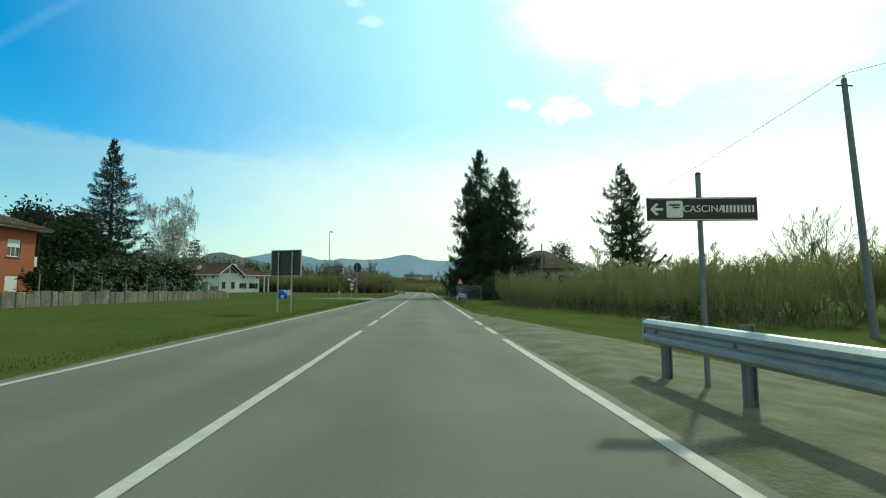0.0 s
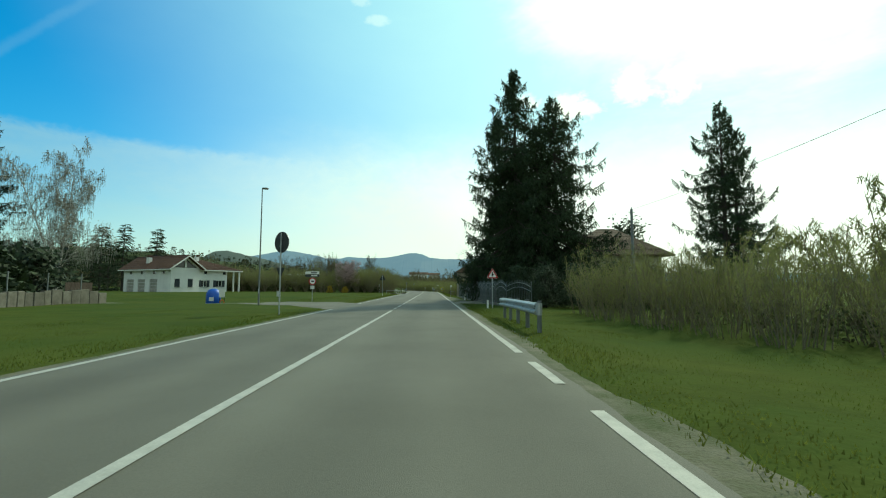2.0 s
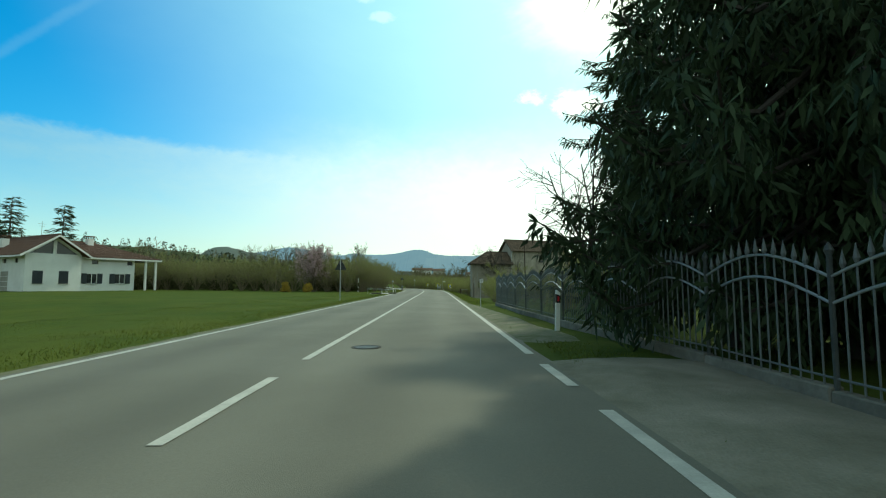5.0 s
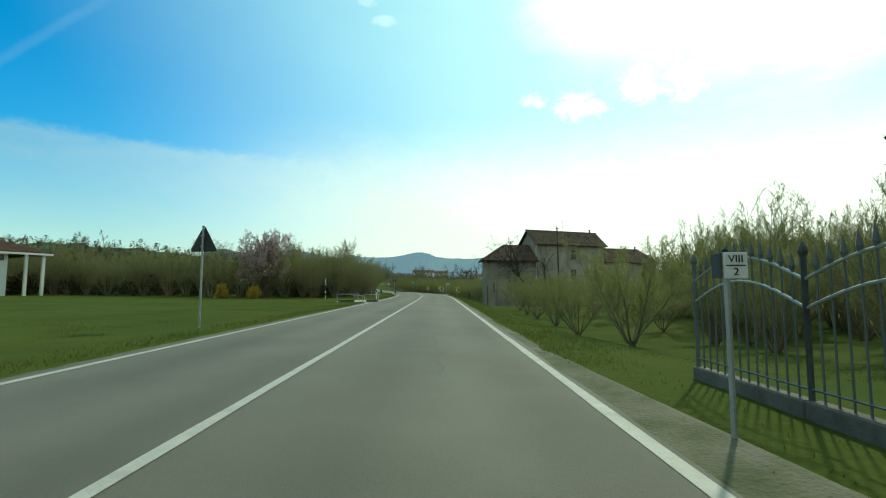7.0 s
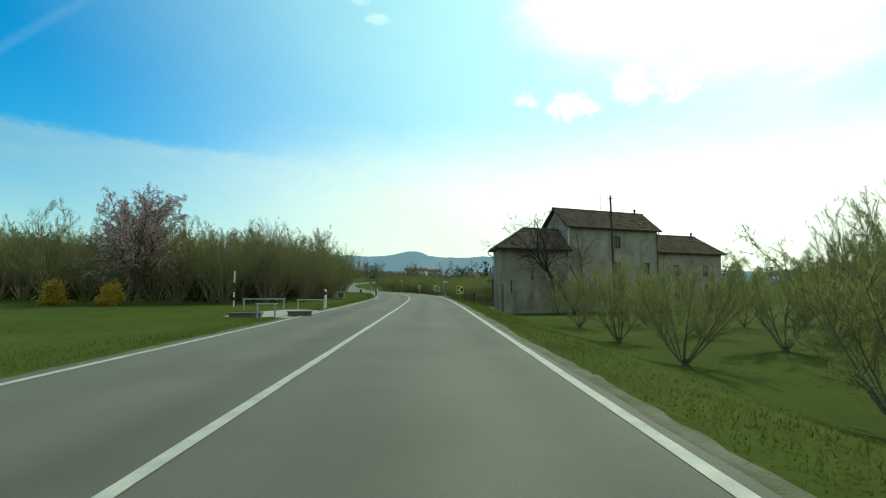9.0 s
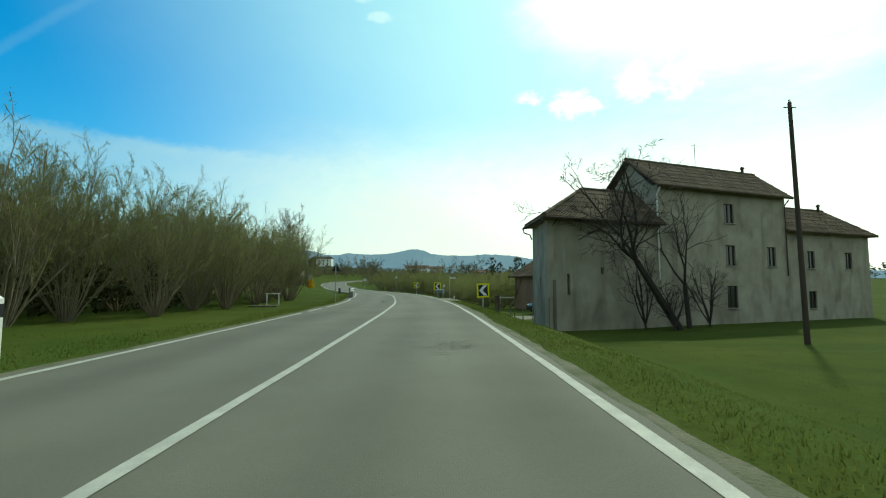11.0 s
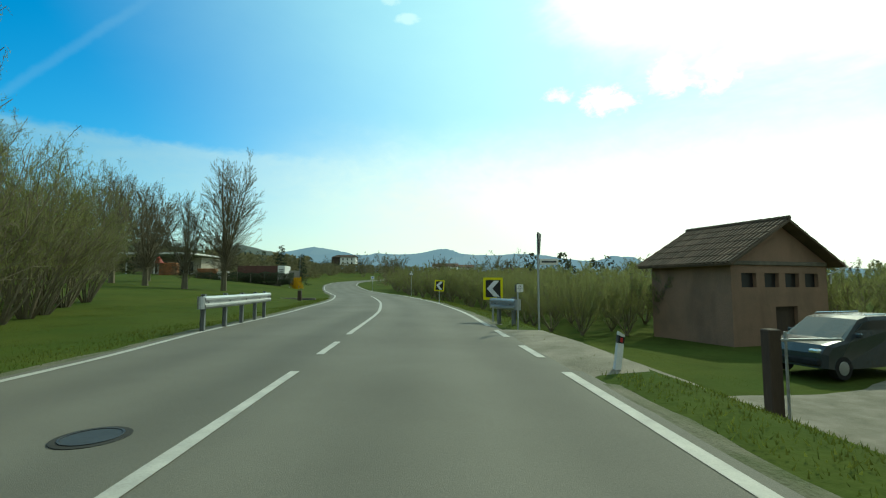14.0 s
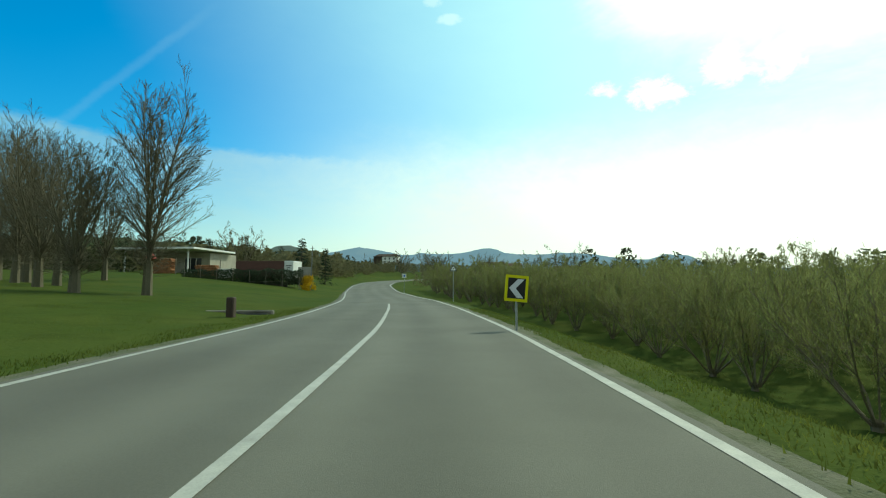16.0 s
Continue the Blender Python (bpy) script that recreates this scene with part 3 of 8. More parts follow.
def ribbon(name, d0, d1, y0, y1, lift, material, label, category, step=1.0, kind="structure", wobble=0.0, seed=0):
    """A strip along the road between two offsets from its middle line."""
    g = Geo()
    n = max(2, int((y1 - y0) / step) + 1)
    rnd = random.Random(seed)
    for k in range(n):
        y = y0 + (y1 - y0) * k / (n - 1)
        s = (cx(y + 0.5) - cx(y - 0.5))
        L = math.hypot(1, s)
        for d in (d0 + rnd.uniform(-wobble, wobble), d1 + rnd.uniform(-wobble, wobble)):
            d -= bend_out(y) if d < -2.9 else 0.0
            x, yy = cx(y) + d / L, y - d * s / L
            z = rise(y) if abs(d) < 4.0 else gz(x, yy)
            g.v.append((x, yy, z + lift))
    g.f = [(2 * k, 2 * k + 1, 2 * k + 3, 2 * k + 2) for k in range(n - 1)]
    return tagged(part(name, g, material), label, category, kind=kind)


g = Geo()
ROW = (-3.68, -3.3, -1.7, 0.0, 1.7, 3.4, 3.72)
yy_all = list(np.arange(-120, 440, 1.0))
rnd = random.Random(4)
for y in yy_all:
    s = cx(y + 0.5) - cx(y - 0.5)
    L = math.hypot(1, s)
    for i, d in enumerate(ROW):
        e = d + (rnd.uniform(-0.06, 0.06) if i in (0, len(ROW) - 1) else 0)
        e -= bend_out(y) if i < 2 else 0.0
        z = rise(y) + 0.02 - 0.012 * abs(d) + (0.0 if 0 < i < len(ROW) - 1 else -0.02)
        g.v.append((cx(y) + e / L, y - e * s / L, z))
g.f = [(j * 7 + i, j * 7 + i + 1, j * 7 + 8 + i, j * 7 + 7 + i) for j in range(len(yy_all) - 1) for i in range(6)]
road = tagged(part("road", g, "asphalt", smooth=True), "worn grey asphalt country road", "road", kind="structure")
lay = road.data.uv_layers.new(name="along")
for loop in road.data.loops:
    lay.data[loop.index].uv = (ROW[loop.vertex_index % 7], yy_all[loop.vertex_index // 7])


def marking(d, y0, y1, w=0.12, label="white painted line on the road"):
    lift = 0.026 - 0.012 * abs(d)
    ob = ribbon("road_marking", d - w / 2, d + w / 2, y0, y1, lift, "paint", label, "road marking", step=0.5 if y1 - y0 < 8 else 1.0, wobble=0.006, seed=int(y0 * 7 + d * 3))
    return ob


# middle line: solid with broken stretches at the junctions
for y0, y1 in ((-60, 8.0), (9.6, 12.0), (13.2, 40.4), (41.9, 43.2), (44.6, 46.9), (48.4, 50.6), (52.0, 54.3), (55.6, 138.6), (140.0, 141.6), (142.9, 176)):
    marking(0.0, y0, y1, 0.12, "white painted line in the middle of the road")
# edge lines
for y0, y1 in ((-60, 6.2), (7.4, 9.3), (10.4, 12.0), (13.2, 22.4), (23.6, 25.2), (26.2, 53.0), (54.0, 55.4), (56.4, 138.6), (139.8, 141.2), (142.6, 144.1), (145.2, 400)):
    marking(3.46, y0, y1, 0.135, "white painted edge line of the road")
for y0, y1 in ((-60, 42.6), (51.0, 52.6), (53.6, 124.5), (125.6, 128.2), (129.3, 143), (143, 400)):
    marking(-3.33, y0, y1, 0.13, "white painted edge line of the road")

# crumbled stony edge between asphalt and grass
def crumbled_edge(side, out, y0, y1, seed):
    rn = random.Random(seed)
    g = Geo()
    n = int((y1 - y0) / 0.4) + 1
    for k in range(n):
        y = y0 + (y1 - y0) * k / (n - 1)
        s = cx(y + 0.5) - cx(y - 0.5)
        L = math.hypot(1, s)
        swell = 0.5 + noise.noise(Vector((y * 0.22, seed, 1)))
        for d, dz in ((3.45, -0.055), (3.72 + rn.uniform(-0.03, 0.05), -0.036), (3.74 + max(0.1, out * (0.4 + swell)) + rn.uniform(-0.06, 0.06), None)):
            d += bend_out(y) if side < 0 else 0.0
            x, yy = cx(y) + side * d / L, y - side * d * s / L
            z = rise(y) + dz if dz else gz(x, yy) - 0.06 * (1 - smooth01((d - 4.0) / 0.8)) - 0.006
            g.v.append((x, yy, z))
    g.f = [(3 * k + i, 3 * k + i + 1, 3 * k + i + 4, 3 * k + i + 3) for k in range(n - 1) for i in range(2)]
    tagged(part("earth_edge", g, "stony"), "crumbled earth and grit along the asphalt edge", "verge", kind="structure")


for side, out, y0, y1, seed in ((1, 0.55, 12, 51, 1), (1, 0.3, 75, 138, 2), (1, 0.3, 146, 200, 3), (-1, 0.25, -20, 42, 4), (-1, 0.25, 54, 200, 5)):
    crumbled_edge(side, out, y0, y1, seed)

# ---- far hills ----
def slope_z(profile, seed, rough, x, v):
    """Height of a range of hills at x, a share v of the way up its slope."""
    top = float(np.interp(x, [p[0] for p in profile], [p[1] for p in profile]))
    bump = noise.fractal(Vector((x * 0.004, seed, 0)), 0.9, 2.0, 5) * 14 * rough + noise.noise(Vector((x * 0.06, seed, 3))) * 4.0 * rough + noise.noise(Vector((x * 0.022, seed, 6))) * 5.0 * rough + max(0.0, noise.noise(Vector((x * 0.09, seed, 8)))) * noise.noise(Vector((x * 0.7, seed, 9))) * 14.0
    z = (top + bump) * smooth01(v) + noise.noise(Vector((x * 0.008, v * 4, seed))) * 16 * rough * math.sin(math.pi * v)
    return max(-4, z)


def ridge(name, y, depth, profile, material, label, seed, rough=1.0):
    """A range of hills: a crest line of (x, height) and a slope towards the road."""
    px = [p[0] for p in profile]
    n, m = 1900, 9
    g = Geo()
    for j in range(m):
        v = j / (m - 1)
        for i in range(n):
            x = px[0] + (px[-1] - px[0]) * i / (n - 1)
            g.v.append((x, y + depth * v, slope_z(profile, seed, rough, x, v)))
    g.f = [(j * n + i, j * n + i + 1, (j + 1) * n + i + 1, (j + 1) * n + i) for j in range(m - 1) for i in range(n - 1)]
    return tagged(part(name, g, material, smooth=True), label, "hills", kind="structure")


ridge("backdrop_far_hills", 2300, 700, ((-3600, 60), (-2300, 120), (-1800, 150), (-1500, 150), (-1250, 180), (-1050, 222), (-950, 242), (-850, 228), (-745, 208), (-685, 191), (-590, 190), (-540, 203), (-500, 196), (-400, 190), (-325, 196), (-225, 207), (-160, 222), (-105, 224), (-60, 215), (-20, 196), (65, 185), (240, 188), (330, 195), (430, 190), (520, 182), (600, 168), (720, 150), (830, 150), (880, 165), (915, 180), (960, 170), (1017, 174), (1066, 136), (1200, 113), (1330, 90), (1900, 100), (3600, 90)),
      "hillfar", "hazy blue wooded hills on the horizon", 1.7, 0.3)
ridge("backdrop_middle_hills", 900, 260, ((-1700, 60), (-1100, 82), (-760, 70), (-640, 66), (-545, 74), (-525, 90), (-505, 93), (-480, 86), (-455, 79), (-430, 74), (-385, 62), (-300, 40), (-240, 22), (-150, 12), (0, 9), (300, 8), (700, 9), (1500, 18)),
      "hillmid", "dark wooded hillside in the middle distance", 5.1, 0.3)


# ---- trees and bushes ----
def rot_about(v, axis, a):
    return Matrix.Rotation(a, 3, axis) @ v


def branch(segs, tips, rnd, p, d, L, r, level, spec, thin=0.55):
    """One limb with its side limbs. spec, by level: pieces, side limbs, spread in degrees, length ratio, bend, rise."""
    n, kids, spread_deg, ratio, bend, lift = spec[level]
    pts = [p.copy()]
    q, v = p.copy(), d.normalized()
    for k in range(n):
        v = (v + Vector((rnd.gauss(0, bend), rnd.gauss(0, bend), rnd.gauss(0, bend) + lift))).normalized()
        q = q + v * (L / n)
        r0, r1 = r * (1 - 0.75 * k / n), r * (1 - 0.75 * (k + 1) / n)
        segs.append((pts[-1], q.copy(), r0, r1))
        pts.append(q.copy())
    tips.append((pts[-2], pts[-1], level))
    if level + 1 < len(spec):
        for k in range(kids):
            t0 = 0.06 if len(spec) == 4 and level == 0 else 0.22
            t = t0 + (0.97 - t0) * (k + rnd.random()) / kids
            i = min(n - 1, int(t * n))
            base = pts[i].lerp(pts[i + 1], t * n - i)
            axis = v.orthogonal().normalized()
            axis = rot_about(axis, v, rnd.uniform(0, 2 * math.pi))
            dd = rot_about((pts[i + 1] - pts[i]).normalized(), axis, radians(spread_deg * rnd.uniform(0.65, 1.3) * (1.38 - 0.62 * t if len(spec) == 4 and level == 0 else 1.0)))
            branch(segs, tips, rnd, base, dd, L * ratio * (1.1 - 0.5 * t if len(spec) == 4 and level == 0 else 1.15 - 0.65 * t) * rnd.uniform(0.7, 1.2), r * thin * (1.1 - 0.6 * t), level + 1, spec, thin)


def wood_geo(segs, least=0.004, blades=0.0):
    """Limbs as tapered tubes; shoots thinner than blades as single slivers."""
    g = Geo()
    for i, (a, b, r0, r1) in enumerate(segs):
        r0, r1 = max(r0, least), max(r1, least)
        if r0 < blades:
            d = (b - a).normalized()
            u = d.orthogonal().normalized()
            u = (u * math.cos(i * 2.4) + d.cross(u) * math.sin(i * 2.4)) * r0 * 1.2
            g.add([tuple(a - u), tuple(a + u), tuple(b + u * 0.6), tuple(b - u * 0.6)], [(0, 1, 2, 3)])
            continue
        g.tube(a, b, r0, r1, 6 if r0 > 0.05 else 4 if r0 > 0.015 else 3, caps=False)
    return g


def specks(points, rnd, size, spread_m):
    """Side shoots, buds and small leaves about points, each one triangle."""
    g = Geo()
    for p in points:
        c = p + Vector((rnd.gauss(0, spread_m), rnd.gauss(0, spread_m), rnd.gauss(0, spread_m)))
        if rnd.random() < 0.68:
            a = Vector((rnd.gauss(0, 0.45), rnd.gauss(0, 0.45), rnd.uniform(0.35, 1.2))).normalized()
            b = rot_about(a.orthogonal().normalized(), a, rnd.uniform(0, 3.14))
            s = size * rnd.uniform(0.7, 1.5)
            g.v.extend([tuple(c - a * s * 1.6 - b * s * 0.17), tuple(c - a * s * 1.6 + b * s * 0.17), tuple(c + a * s * 1.9)])
        else:
            a = Vector((rnd.gauss(0, 1), rnd.gauss(0, 1), rnd.gauss(0, 1))).normalized()
            b = a.orthogonal().normalized()
            s = size * rnd.uniform(0.4, 0.8)
            g.v.extend([tuple(c - a * s), tuple(c + a * s + b * s * 0.3), tuple(c + b * s)])
        k = len(g.v)
        g.f.append((k - 3, k - 2, k - 1))
    return g


def flakes(points, rnd, size, spread_m, stretch=1.0):
    """Small leaves or buds about points, each a bent quad."""
    g = Geo()
    for p in points:
        c = p + Vector((rnd.gauss(0, spread_m), rnd.gauss(0, spread_m), rnd.gauss(0, spread_m)))
        a = Vector((rnd.gauss(0, 1), rnd.gauss(0, 1), rnd.gauss(0, 1))).normalized()
        b = a.orthogonal().normalized()
        s = size * rnd.uniform(0.6, 1.4)
        a, b = a * s * stretch, b * s * 0.6
        g.v.extend([tuple(c - a), tuple(c + b), tuple(c + a), tuple(c - b)])
        k = len(g.v)
        g.f.append((k - 4, k - 3, k - 2, k - 1))
    return g


def along(segs, rnd, count, longest=0.03):
    """Points along the thin limbs."""
    thin = [s for s in segs if s[2] < longest]
    return [(lambda s: s[0].lerp(s[1], rnd.random()))(rnd.choice(thin)) for _ in range(count)]


def hazel(seed, h, stems, lean, buds, twig=0.006, bud=0.04, spec=None, trunk=0.0, stool=0.12, r=0.045):
    """A many-stemmed hazel: stems from one stool, upright shoots, swelling buds."""
    rnd = random.Random(seed)
    segs, tips = [], []
    spec = spec or ((5, 8, 32, 0.42, 0.07, 0.10), (3, 5, 36, 0.5, 0.10, 0.10), (2, 0, 30, 0.5, 0.1, 0.05))
    for k in range(stems):
        a = 2 * math.pi * (k + rnd.uniform(-0.3, 0.3)) / stems
        t = radians(lean * rnd.uniform(0.35, 1.2))
        d = Vector((math.sin(t) * math.cos(a), math.sin(t) * math.sin(a), math.cos(t)))
        q = stool * (1.0 if stool < 0.2 else math.sqrt(rnd.random()))
        base = Vector((q * math.cos(a), q * math.sin(a), trunk - 0.08))
        branch(segs, tips, rnd, base, d, h * rnd.uniform(0.7, 1.1), r * rnd.uniform(0.7, 1.2), 0, spec)
    if trunk:
        segs.append((Vector((0, 0, -0.15)), Vector((0.02, 0, trunk * 0.5)), 0.13, 0.10))
        segs.append((Vector((0.02, 0, trunk * 0.5)), Vector((0, 0, trunk)), 0.10, 0.13))
    return wood_geo(segs, twig, 0.0075 if twig < 0.0065 else twig * 1.15), specks(along(segs, rnd, buds), rnd, bud, 0.05)


def plant(name, label, category, wood, leaves, woodmat, leafmat, group="", leafname="foliage"):
    e = thing(name, label, category, group=group)
    part("stem" if woodmat == "hazelwood" else "trunk", wood, woodmat, e, kind="stuff" if woodmat == "hazelwood" else "")
    if leaves is not None:
        part(leafname, leaves, leafmat, e)
    return e


def scatter(masters, spots, rnd, lo=0.85, hi=1.15):
    """Sets copies of the masters on the ground; the masters themselves take the first spots."""
    for i, (x, y) in enumerate(spots):
        src = masters[i % len(masters)]
        s = rnd.uniform(lo, hi)
        m = Matrix.Translation((x, y, gz(x, y))) @ Matrix.Rotation(rnd.uniform(0, 6.28), 4, "Z")
        ob = src if i < len(masters) else copy_thing(src, m)
        ob.matrix_world = m @ Matrix.Diagonal((s, s, s * rnd.uniform(0.92, 1.1), 1))


def conifer(seed, h, radius, droop, material, name, label, base=0.06, whorls=34, per=8, taper=0.9, spray=0.30, hang=0.5, tops=(), ragged=0.25, density=1.0):
    """A conifer: whorls of limbs on a straight trunk, every limb set with needle sprays."""
    rnd = random.Random(seed)
    e = thing(name, label, "tree")
    segs, g = [], Geo()
    crowns = [(0.0, 0.0, h, radius, whorls)] + list(tops)
    for ox, oy, hh, rad, wh in crowns:
        segs.append((Vector((ox, oy, -0.3)), Vector((ox + 0.1, oy, hh * 0.5)), 0.016 * hh, 0.010 * hh))
        segs.append((Vector((ox + 0.1, oy, hh * 0.5)), Vector((ox, oy, hh)), 0.010 * hh, 0.01))
        for w in range(wh):
            t = base + (1 - base) * (w / wh) ** 0.92
            L0 = rad * (1 - t) ** taper + 0.18
            for k in range(per):
                if rnd.random() < 0.10:
                    continue
                a = rnd.uniform(0, 2 * math.pi)
                L = L0 * rnd.uniform(1 - ragged, 1 + ragged)
                v = Vector((math.cos(a), math.sin(a), 0.28 - 0.25 * (1 - t) + rnd.uniform(-0.45, 0.2) * droop * 1.6))
                q = Vector((ox, oy, hh * min(0.99, t + rnd.uniform(-0.03, 0.03))))
                n = 4
                pts = [q.copy()]
                for i in range(n):
                    v2 = v.copy()
                    v2.z += -droop * (i / n) + (droop * 1.15 if i == n - 1 else 0)
                    q = q + v2.normalized() * (L / n)
                    pts.append(q.copy())
                    segs.append((pts[-2], pts[-1], 0.035 * (1 - 0.75 * i / n), 0.035 * (1 - 0.75 * (i + 1) / n)))
                side = Vector((-math.sin(a), math.cos(a), 0))
                m = int((6 + L * 9) * density * 1.25)
                for i in range(m):
                    f = 0.12 + 0.88 * (i + rnd.random()) / m
                    j = min(n - 1, int(f * n))
                    p = pts[j].lerp(pts[j + 1], f * n - j)
                    out = (pts[j + 1] - pts[j]).normalized()
                    s = spray * rnd.uniform(0.6, 1.5) * (1.15 - 0.4 * f)
                    w2 = rnd.choice((-1, 1))
                    dirn = (side * w2 * rnd.uniform(0.4, 1.1) + out * rnd.uniform(0.2, 0.9) + Vector((0, 0, -hang * rnd.uniform(0.2, 1.6)))).normalized()
                    wide = dirn.cross(Vector((rnd.gauss(0, 1), rnd.gauss(0, 1), rnd.gauss(0, 1)))).normalized() * s * 0.085
                    tip = p + dirn * s
                    mid = p + dirn * s * 0.45
                    k0 = len(g.v)
                    g.v.extend([tuple(p), tuple(mid + wide), tuple(tip), tuple(mid - wide)])
                    g.f.append((k0, k0 + 1, k0 + 2, k0 + 3))
    part("trunk", wood_geo(segs, 0.012), "darkbark", e)
    part("crown", g, material, e)
    return e


def set_down(ob, x, y, rz=0.0, s=1.0, sink=0.0):
    ob.matrix_world = Matrix.Translation((x, y, gz(x, y) - sink)) @ Matrix.Rotation(radians(rz), 4, "Z") @ Matrix.Diagonal((s, s, s, 1))
    return ob


def spruce(seed, h, stems, name, label, base=0.1, limbs=9.0, rise_deg=-4, sweep=0.55, hang=0.55, lush=1.0, power=2.2, gap=0.12, needles="spruce"):
    """An old spruce: long limbs that sag and turn up at the tip, hung with curtains of needled twigs; uneven all round.
    stems: x, y, height and reach of each leader; limbs: how many a metre of leader."""
    rn = random.Random(seed)
    e = thing(name, label, "tree")
    segs, g = [], Geo()

    def tuft(p, d, s, w):
        side = d.cross(Vector((rn.gauss(0, 1), rn.gauss(0, 1), rn.gauss(0, 1)))).normalized() * w
        mid, tip = p + d * s * 0.4, p + d * s
        k = len(g.v)
        g.v.extend([tuple(p), tuple(mid + side), tuple(tip), tuple(mid - side)])
        g.f.append((k, k + 1, k + 2, k + 3))

    for ox, oy, hh, reach in stems:
        segs.append((Vector((ox, oy, -0.3)), Vector((ox + 0.1, oy, hh * 0.5)), 0.015 * hh, 0.009 * hh))
        segs.append((Vector((ox + 0.1, oy, hh * 0.5)), Vector((ox, oy, hh)), 0.009 * hh, 0.012))
        count = int(limbs * hh * (1 - base))
        for w in range(count):
            t = base + (1 - base) * (w + rn.random()) / count
            a = rn.uniform(0, 2 * math.pi)
            lump = noise.noise(Vector((math.cos(a) * 1.3 + seed, math.sin(a) * 1.3 + ox, t * hh * 0.28)))
            if lump < -0.32 and rn.random() < 0.75 or rn.random() < gap:
                continue
            L = (reach * (1 - t ** power) * (0.92 + 0.62 * lump) + 0.22) * rn.uniform(0.55, 1.12)
            if rn.random() < 0.05 and t < 0.85:
                L *= 1.3
            n = 5
            v = Vector((math.cos(a), math.sin(a), math.tan(radians(rise_deg + 30 * max(0, t - 0.6) + rn.uniform(-10, 10)))))
            q = Vector((ox, oy, hh * t))
            pts = [q.copy()]
            for i in range(n):
                u = (i + 0.5) / n
                v2 = v.copy()
                v2.z += -sweep * math.sin(math.pi * min(1, u * 1.25)) + (sweep * 1.9 * (u - 0.62) / 0.38 if u > 0.62 else 0)
                q = q + v2.normalized() * (L / n)
                pts.append(q.copy())
                r0 = 0.012 + 0.013 * L
                segs.append((pts[-2], pts[-1], r0 * (1 - 0.8 * i / n), r0 * (1 - 0.8 * (i + 1) / n)))
            side = Vector((-math.sin(a), math.cos(a), 0))
            for i in range(int((5 + L * 11) * lush)):
                f = 0.10 + 0.90 * rn.random() ** 0.8
                j = min(n - 1, int(f * n))
                p = pts[j].lerp(pts[j + 1], f * n - j)
                out = (pts[j + 1] - pts[j]).normalized()
                lateral = (0.12 + 0.38 * (1 - f)) * min(1.0, L / 2.5)
                p = p + side * rn.gauss(0, lateral) + Vector((0, 0, -0.05 * rn.random()))
                drop = hang * rn.uniform(0.3, 1.5) * (1.1 - 0.55 * f)
                steps = max(2, int(drop / 0.16))
                d = (Vector((0, 0, -1)) + side * rn.gauss(0, 0.28) + out * rn.uniform(-0.1, 0.55)).normalized()
                for k in range(steps):
                    c = p + d * (drop * k / steps)
                    dd = (d + Vector((rn.gauss(0, 0.42), rn.gauss(0, 0.42), rn.gauss(0, 0.3)))).normalized()
                    tuft(c, dd, rn.uniform(0.22, 0.42), rn.uniform(0.022, 0.046))
            for i in range(int(10 + 7 * L)):
                f = 0.72 + 0.28 * rn.random()
                j = min(n - 1, int(f * n))
                p = pts[j].lerp(pts[j + 1], f * n - j)
                out = (pts[j + 1] - pts[j]).normalized()
                dd = (out + side * rn.gauss(0, 0.6) + Vector((0, 0, rn.gauss(0.1, 0.4)))).normalized()
                tuft(p, dd, rn.uniform(0.16, 0.36), rn.uniform(0.022, 0.045))
    part("trunk", wood_geo(segs, 0.012), "darkbark", e)
    part("crown", g, needles, e)
    return e


# the tall spruces behind the railings
set_down(spruce(11, 20.0, ((-0.5, 0.0, 20.0, 4.9), (3.0, 0.5, 17.8, 5.6), (-1.6, 1.4, 16.5, 4.0), (1.2, -0.8, 14.5, 4.2)), "spruce_tree", "tall dark green spruce with drooping ragged limbs behind the railings",
                base=0.08, limbs=14.0, sweep=0.5, hang=0.8, lush=1.55, power=2.9), 7.7, 56.2)
set_down(spruce(12, 20.2, ((0.0, 0.0, 20.2, 5.2), (1.9, 1.0, 18.2, 4.2)), "spruce_tree", "tall dark green spruce with open layered limbs beside a house",
                base=0.10, limbs=11.0, rise_deg=16, sweep=0.55, hang=0.55, lush=1.5, power=2.5, gap=0.12), 29.4, 62.9)
set_down(spruce(13, 22.4, ((0, 0, 22.4, 8.2),), "cedar_tree", "tall conical dark green cedar with level tiers of limbs", base=0.03, limbs=17, rise_deg=2, sweep=0.22, hang=0.5, lush=1.3, power=1.0, gap=0.04, needles="cedar"), -44.1, 61.0)
set_down(conifer(14, 11.5, 3.0, 0.4, "spruce", "spruce_tree", "dark spruce standing behind the railings", base=0.05, whorls=28, per=8, taper=0.5, spray=0.34, hang=0.8, ragged=0.4, density=1.8), 7.4, 64.5)
set_down(spruce(15, 14.5, ((0, 0, 14.5, 3.0),), "spruce_tree", "dark spruce with a bare lower trunk in the garden", base=0.27, limbs=15, sweep=0.45, hang=0.7, lush=1.6), 11.8, 75.6)


